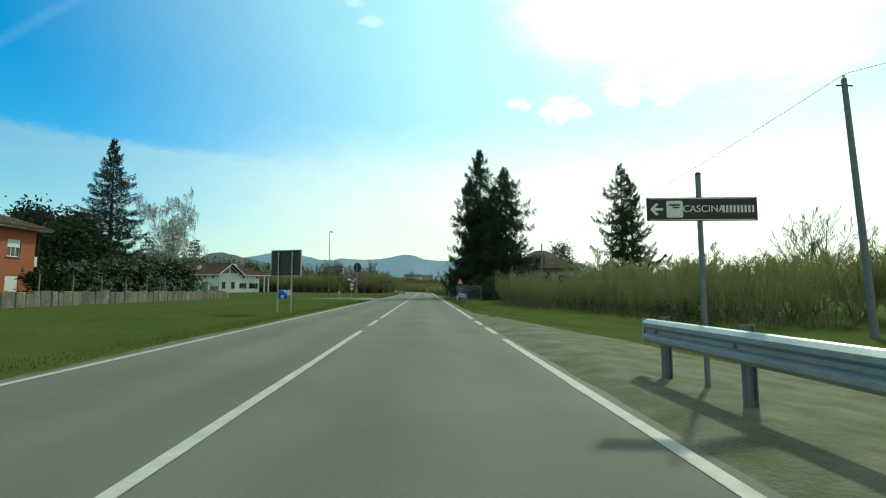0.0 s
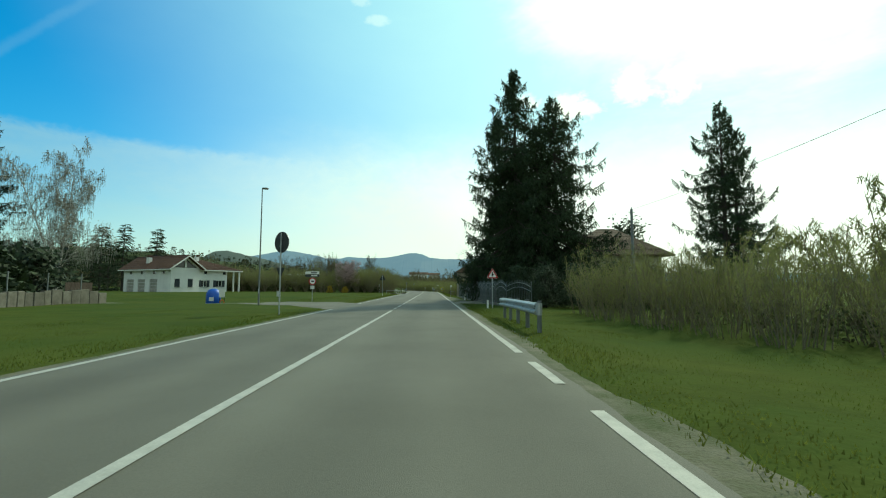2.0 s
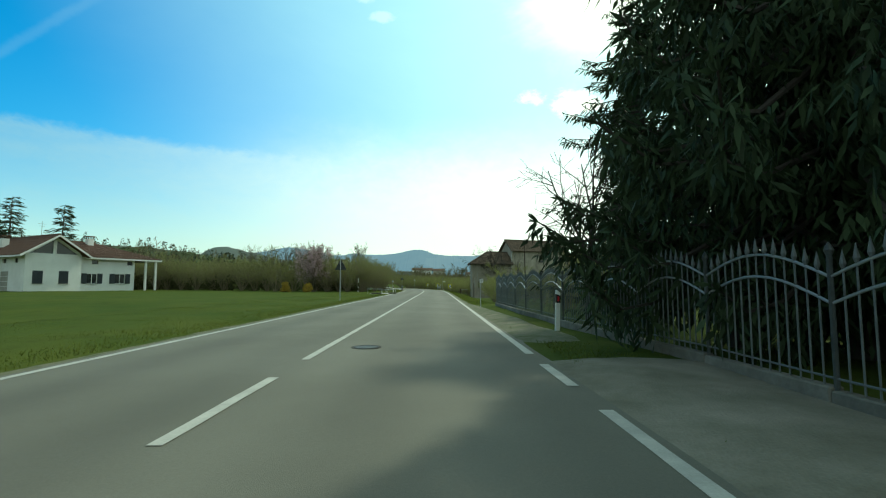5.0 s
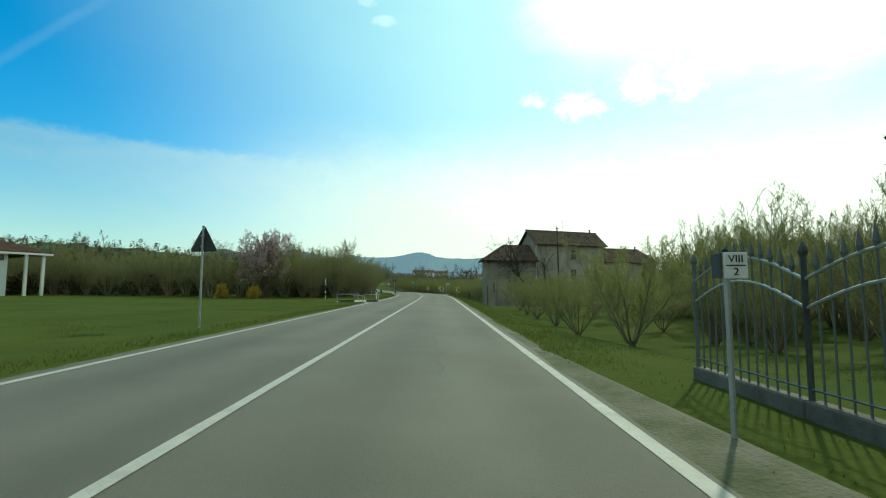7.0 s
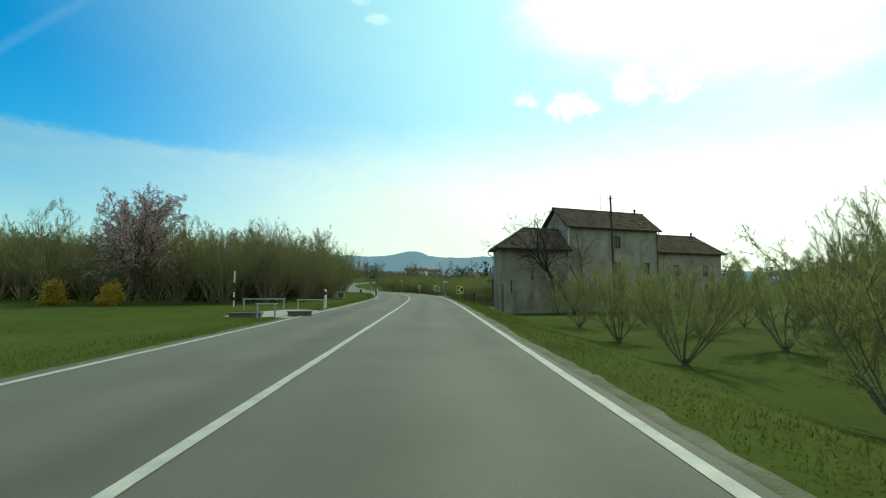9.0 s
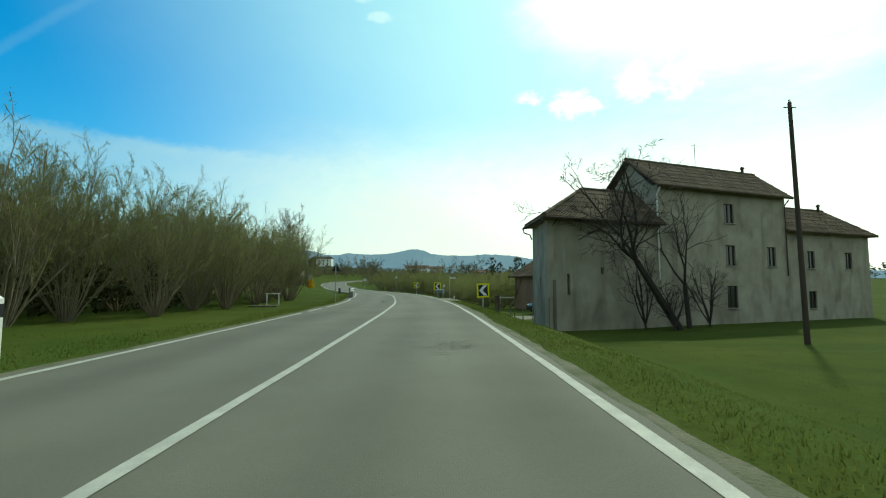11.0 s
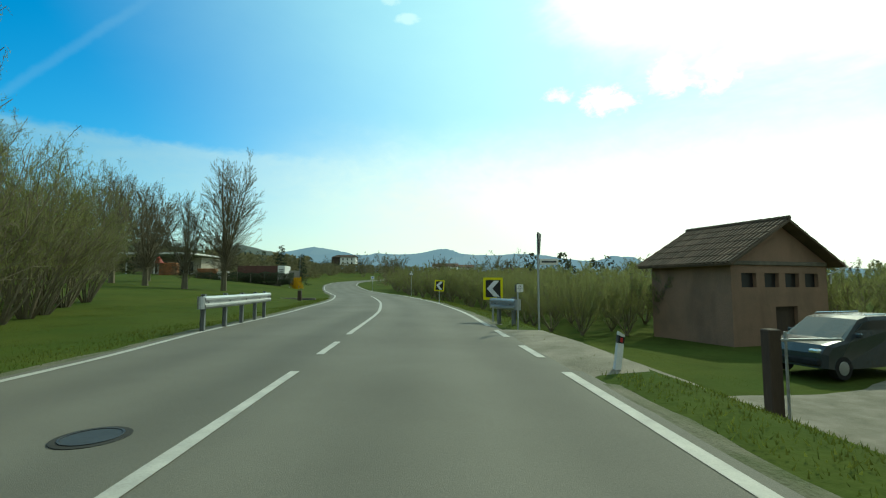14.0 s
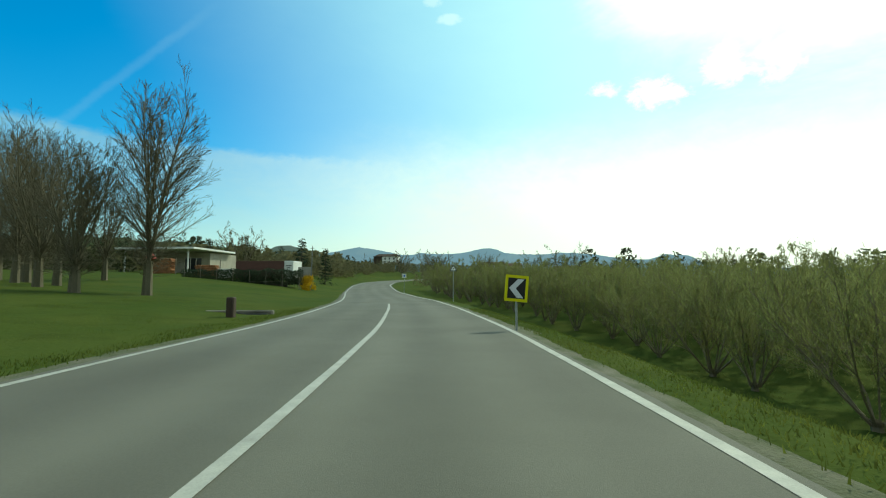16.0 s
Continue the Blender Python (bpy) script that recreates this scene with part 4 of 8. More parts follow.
def bare_tree(seed, h, spec, name, label, r=0.16, clear=0.2, lean=0.0, material="bark", twig=0.008, dots=0, dotmat="catkin", dot=0.05, dotname="foliage", forks=1, droop=0.0, thin=0.55, tilt=None, fork_deg=(10, 24), fork_r=0.55, sprouts=0, butt=1.25):
    rnd = random.Random(seed)
    segs, tips = [], []
    e = thing(name, label, "tree")
    p = Vector((0, 0, -0.2))
    q = Vector((lean * h * 0.3, 0, h * clear))
    segs.append((p, p.lerp(q, 0.25), r * butt * 1.12, r * butt))
    segs.append((p.lerp(q, 0.25), q, r * butt, r))
    for k in range(forks):
        a = 2 * math.pi * k / forks + rnd.uniform(-0.3, 0.3)
        t = 0.0 if forks == 1 else radians(rnd.uniform(*fork_deg))
        d = Vector((math.sin(t) * math.cos(a) + (lean if tilt is None else tilt), math.sin(t) * math.sin(a), math.cos(t)))
        branch(segs, tips, rnd, q, d, h * (1 - clear) * rnd.uniform(0.85, 1.0), r * (1.0 if forks == 1 else fork_r), 0, spec, thin)
    for k in range(sprouts):
        b = p.lerp(q, rnd.uniform(0.45, 1.0)) + Vector((rnd.gauss(0, 0.06), rnd.gauss(0, 0.06), rnd.uniform(0, h * 0.12)))
        a = rnd.uniform(0, 6.28)
        d = Vector((math.cos(a), math.sin(a), rnd.uniform(-0.1, 1.0)))
        branch(segs, tips, rnd, b, d, h * rnd.uniform(0.08, 0.2), 0.012, 0, ((3, 3, 35, 0.5, 0.1, 0.06), (1, 0, 30, 0.5, 0.1, 0.05)), thin)
    if droop:
        more = []
        for s in [s for s in segs if s[2] < 0.02]:
            if rnd.random() < 0.7:
                L = droop * rnd.uniform(0.4, 1.2)
                more.append((s[1], s[1] + Vector((rnd.gauss(0, 0.12), rnd.gauss(0, 0.12), -1)) * L, 0.006, 0.004))
        segs += more
    part("trunk", wood_geo([s for s in segs if s[2] >= 0.04], twig), material, e)
    part("crown", wood_geo([s for s in segs if s[2] < 0.04], twig), material, e, kind="stuff")
    if dots:
        part(dotname, flakes(along(segs, rnd, dots), rnd, dot, 0.05), dotmat, e)
    return e


FULL = ((9, 20, 38, 0.40, 0.035, 0.04), (4, 7, 28, 0.46, 0.05, 0.06), (3, 4, 30, 0.5, 0.07, 0.05), (1, 0, 28, 0.5, 0.1, 0.03))
BROAD = ((7, 10, 28, 0.44, 0.04, 0.04), (4, 7, 30, 0.48, 0.05, 0.06), (3, 4, 32, 0.5, 0.07, 0.05), (1, 0, 28, 0.5, 0.1, 0.03))
set_down(bare_tree(21, 10.2, FULL, "bare_tree", "tall bare poplar with upright limbs fanning from a pollarded trunk", r=0.19, clear=0.17, twig=0.0075, thin=0.42, sprouts=140, butt=1.2, forks=7, fork_r=0.42, fork_deg=(0, 31)), -20.8, 171.0, 0, 1.04)
for k, (x, y, h, s) in enumerate(((-35.5, 177.2, 11.0, 22), (-30.3, 174.7, 9.2, 23), (-28.1, 171.6, 8.0, 24), (-43.6, 181.7, 10.2, 25), (-22.9, 168.9, 6.6, 26), (-34.0, 175.2, 9.2, 29), (-48.5, 183, 9.6, 34), (-40, 180.5, 9.4, 36), (-53, 181, 9.6, 37), (-38, 186, 9, 38))):
    set_down(bare_tree(s, h, BROAD, "bare_tree", "bare pollarded broadleaf tree with a dark trunk in the grass", r=0.19, clear=0.2, twig=0.0075, sprouts=110, forks=9, fork_r=0.34, thin=0.45, butt=1.3, fork_deg=(2, 33)), x, y)
for k, (x, y, h) in enumerate(((27, 26, 6.5), (33, 24, 7.0), (30, 31, 6.0))):
    set_down(bare_tree(60 + k, h, BROAD, "bare_tree", "bare tree rising over the hazel thicket", r=0.1, clear=0.15, twig=0.009, forks=4, thin=0.45), x, y)
set_down(bare_tree(31, 15.3, ((9, 20, 38, 0.36, 0.04, 0.03), (5, 8, 40, 0.5, 0.1, 0.0), (3, 5, 36, 0.5, 0.12, -0.06), (2, 0, 30, 0.5, 0.1, -0.08)), "birch_tree", "silver birch with white stems and hanging budding twigs",
                   r=0.13, clear=0.12, material="birch", twig=0.009, dots=5200, dot=0.055, forks=3, droop=0.9), -37.7, 65.4)
set_down(bare_tree(41, 9.6, ((6, 7, 55, 0.5, 0.16, 0.03), (5, 6, 50, 0.55, 0.18, 0.03), (5, 5, 48, 0.55, 0.2, 0.02), (3, 0, 42, 0.55, 0.2, 0.0)), "bare_tree", "old leaning bare fruit tree with twisted limbs against the farmhouse",
                   r=0.17, clear=0.38, lean=-1.3, tilt=-1.02, fork_deg=(6, 25), material="darkbark", twig=0.008, forks=5, fork_r=0.5, thin=0.5), 14.7, 132.6, 30, 1.06)
set_down(bare_tree(42, 8.6, ((5, 8, 40, 0.55, 0.12, 0.06), (4, 5, 42, 0.55, 0.15, 0.05), (2, 0, 45, 0.5, 0.2, 0.02)), "bare_tree", "old bare fruit tree against the farmhouse",
                   r=0.12, clear=0.3, lean=-0.08, material="darkbark", twig=0.010, forks=3), 15.5, 133.2)
SCRUB = ((4, 6, 42, 0.5, 0.16, 0.05), (3, 4, 45, 0.5, 0.18, 0.04), (2, 0, 45, 0.5, 0.2, 0.0))
for k, (x, y, h) in enumerate(((12.6, 132.6, 4.6), (17.2, 133.9, 3.8), (13.9, 131.8, 2.8))):
    set_down(bare_tree(44 + k, h, SCRUB, "bare_shrub", "bare many-stemmed elder shrub among the fruit trees", r=0.06, clear=0.06, lean=-0.05, material="darkbark", twig=0.009, forks=7, fork_deg=(6, 34), fork_r=0.8), x, y)
set_down(bare_tree(43, 5.4, ((5, 8, 45, 0.6, 0.12, 0.05), (4, 6, 45, 0.55, 0.15, 0.03), (2, 0, 45, 0.5, 0.2, 0.0)), "bare_tree", "small bare tree with spreading limbs behind the railings",
                   r=0.11, clear=0.25, material="darkbark", twig=0.007, forks=3), 4.75, 62.4)
set_down(bare_tree(51, 6.0, ((5, 10, 40, 0.6, 0.1, 0.06), (4, 7, 40, 0.5, 0.12, 0.05), (3, 5, 40, 0.5, 0.15, 0.03), (2, 0, 40, 0.5, 0.1, 0)), "plum_tree", "wild plum in pale pink blossom at the edge of the thicket",
                   r=0.13, clear=0.1, twig=0.008, forks=8, fork_deg=(4, 30), dots=20000, dotmat="blossom", dot=0.04, dotname="blossom"), -17.6, 114.9)

# hazel thickets and orchard rows
rnd = random.Random(5)
MID = ((4, 6, 32, 0.45, 0.07, 0.10), (2, 4, 36, 0.5, 0.10, 0.10), (1, 0, 30, 0.5, 0.1, 0.05))
NEAR = ((5, 7, 32, 0.44, 0.07, 0.10), (3, 4, 36, 0.5, 0.10, 0.10), (2, 0, 30, 0.5, 0.1, 0.05))
LOW = ((3, 5, 32, 0.45, 0.07, 0.10), (2, 3, 36, 0.5, 0.10, 0.10), (1, 0, 30, 0.5, 0.1, 0.05))
T_LABEL, O_LABEL = "tall many-stemmed hazel with olive green buds", "low hazel tree with forked stems in the orchard row"
tall = [plant("hazel_bush", T_LABEL, "bush", *hazel(100 + k, 4.7, 24, 30, 26000, twig=0.0064, bud=0.024, spec=NEAR, r=0.03), "hazelwood", "bud", "hazel thicket") for k in range(4)]
tall_mid = [plant("hazel_bush", T_LABEL, "bush", *hazel(120 + k, 4.7, 18, 32, 14000, 0.0075, 0.036, MID, r=0.034), "hazelwood", "bud", "hazel thicket") for k in range(3)]
tall_far = [plant("hazel_bush", T_LABEL, "bush", *hazel(140 + k, 4.7, 10, 34, 5000, 0.010, 0.052, LOW), "hazelwood", "bud", "hazel thicket") for k in range(3)]
orch = [plant("hazel_tree", O_LABEL, "tree", *hazel(200 + k, 3.2, 11, 40, 20000, bud=0.029, spec=NEAR, trunk=0.2, r=0.03), "hazelwood", "bud", "hazel orchard") for k in range(4)]
orch_mid = [plant("hazel_tree", O_LABEL, "tree", *hazel(220 + k, 3.2, 10, 40, 9000, 0.006, 0.042, MID, 0.2, r=0.032), "hazelwood", "bud", "hazel orchard") for k in range(3)]
orch_far = [plant("hazel_tree", O_LABEL, "tree", *hazel(240 + k, 3.2, 7, 44, 2000, 0.010, 0.078, LOW, 0.2), "hazelwood", "bud", "hazel orchard") for k in range(3)]
near, mid, low_t, copse = [], [], [], []
for y in np.arange(115.2, 154, 2.4):
    edge = 7.9 + max(0, 121 - y) * 0.55 + max(0, y - 139) * 0.42
    for j in range(4):
        x = cx(y) - edge - 3.2 * j + rnd.uniform(-0.6, 0.6)
        (near if j == 0 else mid if j < 2 else low_t).append((x, y + rnd.uniform(-0.6, 0.6)))
for y in np.arange(118, 140, 4.5):
    for j in range(6):
        low_t.append((-40 - 6 * j + rnd.uniform(-1, 1), y + 8 + rnd.uniform(-1, 1)))
for y in np.arange(75.5, 86, 2.8):
    for j in range(3):
        copse.append((9.5 + 3.4 * j + rnd.uniform(-0.8, 0.8), y + rnd.uniform(-0.9, 0.9)))
for k in range(14):
    mid.append((-22.5 - 2.3 * k + rnd.uniform(-0.5, 0.5), 117.8 + 0.25 * k + rnd.uniform(-0.8, 0.8)))
    low_t.append((-24 - 2.3 * k + rnd.uniform(-0.5, 0.5), 121 + 0.25 * k + rnd.uniform(-0.8, 0.8)))
scatter(tall, near, rnd, 0.85, 1.08)
scatter(tall_mid, mid, rnd, 0.85, 1.15)
for k, (x, y) in enumerate(copse):
    s = rnd.uniform(0.55, 0.72)
    ob = copy_thing(tall_mid[k % 3], Matrix.Identity(4))
    ob.matrix_world = Matrix.Translation((x, y, gz(x, y))) @ Matrix.Rotation(rnd.uniform(0, 6.28), 4, "Z") @ Matrix.Diagonal((s, s, s, 1))
# tall shoots at the back of the orchard
for y in np.arange(87, 114, 2.7):
    for j in range(4):
        x, yy, s = 14.3 + 0.36 * max(0, y - 90) + 2.8 * j + rnd.uniform(-0.7, 0.7), y + rnd.uniform(-0.8, 0.8), rnd.uniform(0.95, 1.25)
        ob = copy_thing(tall_mid[(j + int(y)) % 3], Matrix.Identity(4))
        ob.matrix_world = Matrix.Translation((x, yy, gz(x, yy))) @ Matrix.Rotation(rnd.uniform(0, 6.28), 4, "Z") @ Matrix.Diagonal((s * 0.85, s * 0.85, s, 1))
scatter(tall_far, low_t, rnd, 0.85, 1.15)
near, mid, low_o, young = [], [], [], []
for y in np.arange(81.4, 126, 5.8):
    for j in range(6):
        if y > 113:
            continue
        (young if j < 2 else mid if j < 4 else low_o).append((6.8 + 4.5 * j + 0.055 * (y - 98) + rnd.uniform(-0.3, 0.3), y + 2.6 * (j % 2) + rnd.uniform(-0.4, 0.4)))
for y in np.arange(11, 38, 2.5):
    for j in range(2, 6 if y < 28 else 4):
        (mid if y < 30 else low_o).append(((9.2 if y > 18 else 11.6) + 2.6 * j + rnd.uniform(-0.6, 0.6), y + rnd.uniform(-0.7, 0.7)))
for y in np.arange(157, 224, 2.5):
    for j in range(7):
        x = cx(y) + 10.2 + 2.7 * j
        (near if j < 2 and y < 172 else mid if j < 3 and y < 190 else low_o).append((x + rnd.uniform(-0.5, 0.5), y + rnd.uniform(-0.6, 0.6)))
for y in np.arange(163, 186, 4.2):
    for j in range(4):
        low_o.append((30 + 4.2 * j, y + rnd.uniform(-0.4, 0.4)))
scatter(orch, near, rnd, 0.82, 1.02)
for k, (x, y) in enumerate(young):
    s = rnd.uniform(0.74, 0.92)
    ob = copy_thing(orch[k % 4], Matrix.Identity(4))
    ob.matrix_world = Matrix.Translation((x, y, gz(x, y))) @ Matrix.Rotation(rnd.uniform(0, 6.28), 4, "Z") @ Matrix.Diagonal((s * 1.1, s * 1.1, s, 1))
scatter(orch_mid, mid, rnd, 0.85, 1.08)
scatter(orch_far, low_o, rnd, 0.9, 1.15)
# the rough thicket beside the entrance
brake = [plant("hazel_thicket", "dense low thicket of thin upright shoots behind the verge", "bush", *hazel(280 + k, 2.7, 26, 20, 7000, 0.006, 0.029, ((3, 5, 30, 0.4, 0.07, 0.10), (2, 2, 34, 0.5, 0.10, 0.10), (1, 0, 30, 0.5, 0.1, 0.05)), stool=1.0, r=0.02), "hazelwood", "bud", "roadside thicket") for k in range(3)]
spots = []
for y in np.arange(12, 41, 1.9):
    for j in range(2):
        spots.append((float(np.interp(y, [11, 20, 25, 31, 37, 44], [12.6, 11.4, 10.4, 8.8, 7.8, 7.4])) + 2.1 * j + rnd.uniform(-0.4, 0.4), y + rnd.uniform(-0.5, 0.5)))
scatter(brake, spots, rnd, 0.68, 0.98)
# woods across the valley floor
wood_tree = [plant("woodland_tree", "bare budding tree in the valley woods", "tree", *hazel(260 + k, 4.7, 9, 30, 1600, 0.015, 0.085, LOW), "hazelwood", "budding", "valley woods") for k in range(4)]
far = [(cx(y) + rnd.choice((-1, 1)) * rnd.uniform(9, 150), y) for y in (rnd.uniform(228, 420) for k in range(40))]
far += [(rnd.uniform(-210, -58), rnd.uniform(140, 240)) for k in range(40)]
for k, (x, y) in enumerate(far):
    s = rnd.uniform(1.1, 2.0)
    ob = wood_tree[k] if k < 4 else copy_thing(wood_tree[k % 4], Matrix.Identity(4))
    ob.matrix_world = Matrix.Translation((x, y, gz(x, y) - 0.1)) @ Matrix.Rotation(rnd.uniform(0, 6.28), 4, "Z") @ Matrix.Diagonal((s * 1.3, s * 1.3, s, 1))


def far_woods(name, label, seed, count, x0, x1, y0, y1, lo, hi, material, leaves=70, lie=None):
    """Far woods nobody could count: rough crowns of loose leaf clumps."""
    rn = random.Random(seed)
    g = Geo()
    for _ in range(count):
        x, y, h = rn.uniform(x0, x1), rn.uniform(y0, y1), rn.uniform(lo, hi)
        w, z0 = h * rn.uniform(0.22, 0.4), (lie or gz)(x, y)
        for _ in range(leaves):
            t = rn.random() ** 0.8
            r = w * (0.35 + 0.65 * math.sin(math.pi * min(1, 0.15 + t * 0.85))) * math.sqrt(rn.random())
            a = rn.uniform(0, 6.28)
            c = Vector((x + r * math.cos(a), y + r * math.sin(a), z0 + t * h))
            u = Vector((rn.gauss(0, 1), rn.gauss(0, 1), rn.gauss(0, 1))).normalized()
            v = u.orthogonal().normalized()
            s = h * rn.uniform(0.035, 0.10)
            g.v.extend([tuple(c - u * s), tuple(c + v * s * 0.7), tuple(c + u * s), tuple(c - v * s * 0.7)])
            k = len(g.v)
            g.f.append((k - 4, k - 3, k - 2, k - 1))
    return tagged(part(name, g, material), label, "woods", kind="stuff")


far_woods("far_woods", "distant mixed woods across the meadow", 71, 210, -420, -105, 200, 430, 6, 13, "farwood")
far_woods("far_woods", "distant dark evergreen woods across the meadow", 72, 70, -300, -95, 165, 330, 6, 12, "shrub")
far_woods("far_woods", "distant mixed woods beyond the orchard", 73, 150, 20, 330, 300, 480, 5, 11, "farwood")


far_woods("valley_thicket", "budding brown thickets beside the far bends of the road", 78, 420, -20, 30, 236, 300, 1.8, 3.6, "valleywood", 70)
far_woods("valley_thicket", "budding brown thickets on the far side of the road", 79, 420, -100, -46, 250, 330, 2.0, 4.6, "valleywood", 70)
far_woods("valley_thicket", "budding brown woods where the road turns out of sight", 80, 420, -62, 40, 320, 410, 2.0, 4.4, "valleywood", 70)
far_woods("undergrowth", "dark scrub along the edge of the yard", 81, 280, -120, -60, 192, 216, 1.4, 3.8, "bramble", 60)
far_woods("far_woods", "dark woods rising behind the roadside shop", 82, 300, -125, -44, 232, 275, 3, 6.5, "valleywood", 80)
far_woods("undergrowth", "dark brambles and scrub at the foot of the thicket", 76, 420, -58, -11.5, 119.0, 128, 1.0, 2.5, "bramble", 60)
far_woods("undergrowth", "low brambles and scrub under the roadside thicket", 77, 220, 9.5, 15.5, 14, 40, 0.4, 1.0, "bramble", 40)


def leafy(seed, r, h, count, size, material, name, label, category="bush", trunk=0.0):
    """A dense evergreen: short leaves in clumps about a limbed frame, uneven at the edge."""
    rn = random.Random(seed)
    e = thing(name, label, category)
    clumps = []
    for k in range(46):
        a, t = rn.uniform(0, 6.28), rn.random()
        rr = r * math.sqrt(rn.random()) * (0.55 + 0.45 * math.sin(math.pi * min(1, t + 0.18)))
        clumps.append(Vector((rr * math.cos(a), rr * math.sin(a), trunk + t * (h - trunk) * (1 - 0.25 * (rr / r) ** 2))))
    segs = [(Vector((0, 0, -0.2)), Vector((0, 0, trunk + (h - trunk) * 0.4)), 0.05 * h / 2 + 0.02, 0.03)]
    for c in clumps:
        segs.append((Vector((0, 0, trunk + (c.z - trunk) * 0.3)), c, 0.02, 0.008))
    pts = [rn.choice(clumps) + Vector((rn.gauss(0, r * 0.16), rn.gauss(0, r * 0.16), rn.gauss(0, h * 0.08))) for _ in range(count)]
    part("trunk", wood_geo(segs, 0.008), "darkbark", e)
    part("foliage", flakes([p for p in pts if p.z > 0.02], rn, size, 0.05, 1.3), material, e)
    return e


hedge = [leafy(300 + k, 2.2, 3.2, 1700, 0.17, "shrub", "evergreen_shrub", "dark evergreen shrub behind the stone wall") for k in range(3)]
hs = [(-29 - 1.5 * rnd.random() - (0.0 if k < 9 else 5), (33 if k < 9 else 44) + 2.6 * (k % 9) + rnd.uniform(-0.5, 0.5)) for k in range(15)]
hs += [(-36 - rnd.random() - 2 * k, 50 + 1.2 * k) for k in range(4)]
scatter(hedge, hs, rnd, 0.8, 1.25)
set_down(leafy(310, 5.2, 11.5, 9000, 0.2, "shrub", "stone_pine", "broad dark stone pine beside the brick house", "tree", 4.0), -49.5, 57.0)
set_down(leafy(311, 4.2, 8.5, 7000, 0.2, "shrub", "evergreen_tree", "dark evergreen tree beside the cedar", "tree", 0.6), -39.5, 49.5)
set_down(leafy(312, 1.9, 3.6, 3600, 0.11, "shrub", "evergreen_shrub", "dark evergreen shrub beside the house"), 12.2, 53.5)
set_down(leafy(313, 2.6, 6.9, 3200, 0.14, "shrub", "evergreen_tree", "dark loose-leaved tree behind the house roof", "tree", 2.0), 21.0, 67.0, 0, 1.15)
for k, (x, y) in enumerate(((-17.6, 112.6), (-20.7, 112.7))):
    set_down(leafy(320 + k, 0.62, 1.25, 2600, 0.05, "golden", "golden_shrub", "clipped round golden shrub in the meadow"), x, y)
set_down(leafy(330, 1.3, 2.2, 3000, 0.09, "forsythia", "forsythia_bush", "forsythia bush in bright yellow flower"), -25.3, 200.2, 0, 0.72)


def clipped_hedge(name, label, x0, y0, length, thick, high, rz):
    rn = random.Random(340)
    e = thing(name, label, "hedge", (x0, y0, gz(x0 + length / 2, y0)), rz)
    segs, pts = [], []
    for k in range(int(length / 0.45)):
        a = Vector((0.45 * k + rn.uniform(-0.1, 0.1), rn.gauss(0, 0.05), -0.6))
        for _ in range(4):
            segs.append((a, a + Vector((rn.gauss(0, 0.22), rn.gauss(0, thick * 0.25), 0.55 + high * rn.uniform(0.55, 1.0))), 0.014, 0.006))
    for _ in range(int(length * 1500)):
        u, v, w = rn.uniform(0, length), rn.uniform(-0.5, 0.5), rn.random()
        top = high * (0.93 + 0.05 * math.sin(u * 1.3) + 0.05 * math.sin(u * 3.1 + 1) - 0.35 * abs(v) ** 2)
        pts.append(Vector((u, v * thick * (0.9 + 0.15 * math.sin(u * 2.2)), -0.35 + (top + 0.35) * w ** 0.85)))
    part("stem", wood_geo(segs, 0.006), "darkbark", e, kind="stuff")
    part("foliage", flakes(pts, rn, 0.05, 0.03, 1.2), "shrub", e)
    return e


clipped_hedge("hedge", "long dark green clipped hedge above the low yard wall", -39.6, 198.1, 14.4, 1.0, 1.55, 2.5)
garden = [leafy(350 + k, 1.25, 2.35, 5200, 0.048, "shrub", "hedge_shrub", "dark garden hedge shrub behind the railings") for k in range(2)]
for k, (x, y) in enumerate(((7.2, 46.2), (9.2, 45.8), (11.2, 45.5), (13.2, 45.2), (15.4, 45.0), (17.6, 44.8), (6.3, 48.3), (6.1, 50.3))):
    set_down(garden[k] if k < 2 else copy_thing(garden[k % 2], Matrix.Identity(4)), x, y, 50 * k, 1.0 + 0.06 * (k % 3))
dark = [conifer(400 + k, 9.0, 2.2, 0.3, "spruce", "conifer", "dark conifer standing behind the meadow", base=0.04, whorls=20, per=7, taper=0.7, spray=0.6, hang=0.4, density=0.45) for k in range(2)]
ds = [(-80, 131), (-76, 128), (-85, 135), (-72, 127), (-89, 132), (-94, 138), (-68, 133), (-37.6, 225), (-33.7, 226), (-61, 165), (-62, 235), (-57, 240), (-68, 238), (-45, 330)]
for k, (x, y) in enumerate(ds):
    s = rnd.uniform(0.85, 1.2) * (1.5 if k < 7 else 0.75)
    ob = dark[k] if k < 2 else copy_thing(dark[k % 2], Matrix.Identity(4))
    ob.matrix_world = Matrix.Translation((x, y, gz(x, y) - 0.1)) @ Matrix.Rotation(rnd.uniform(0, 6.28), 4, "Z") @ Matrix.Diagonal((s, s, s, 1))

# ---- buildings ----
def cells(L, H, openings):
    us = sorted({0.0, L, *(o[0] for o in openings), *(o[0] + o[2] for o in openings)})
    zs = sorted({0.0, H, *(o[1] for o in openings), *(o[1] + o[3] for o in openings)})
    for u0, u1 in zip(us, us[1:]):
        for z0, z1 in zip(zs, zs[1:]):
            um, zm = (u0 + u1) / 2, (z0 + z1) / 2
            if not any(o[0] < um < o[0] + o[2] and o[1] < zm < o[1] + o[3] for o in openings):
                yield u0, u1, z0, z1


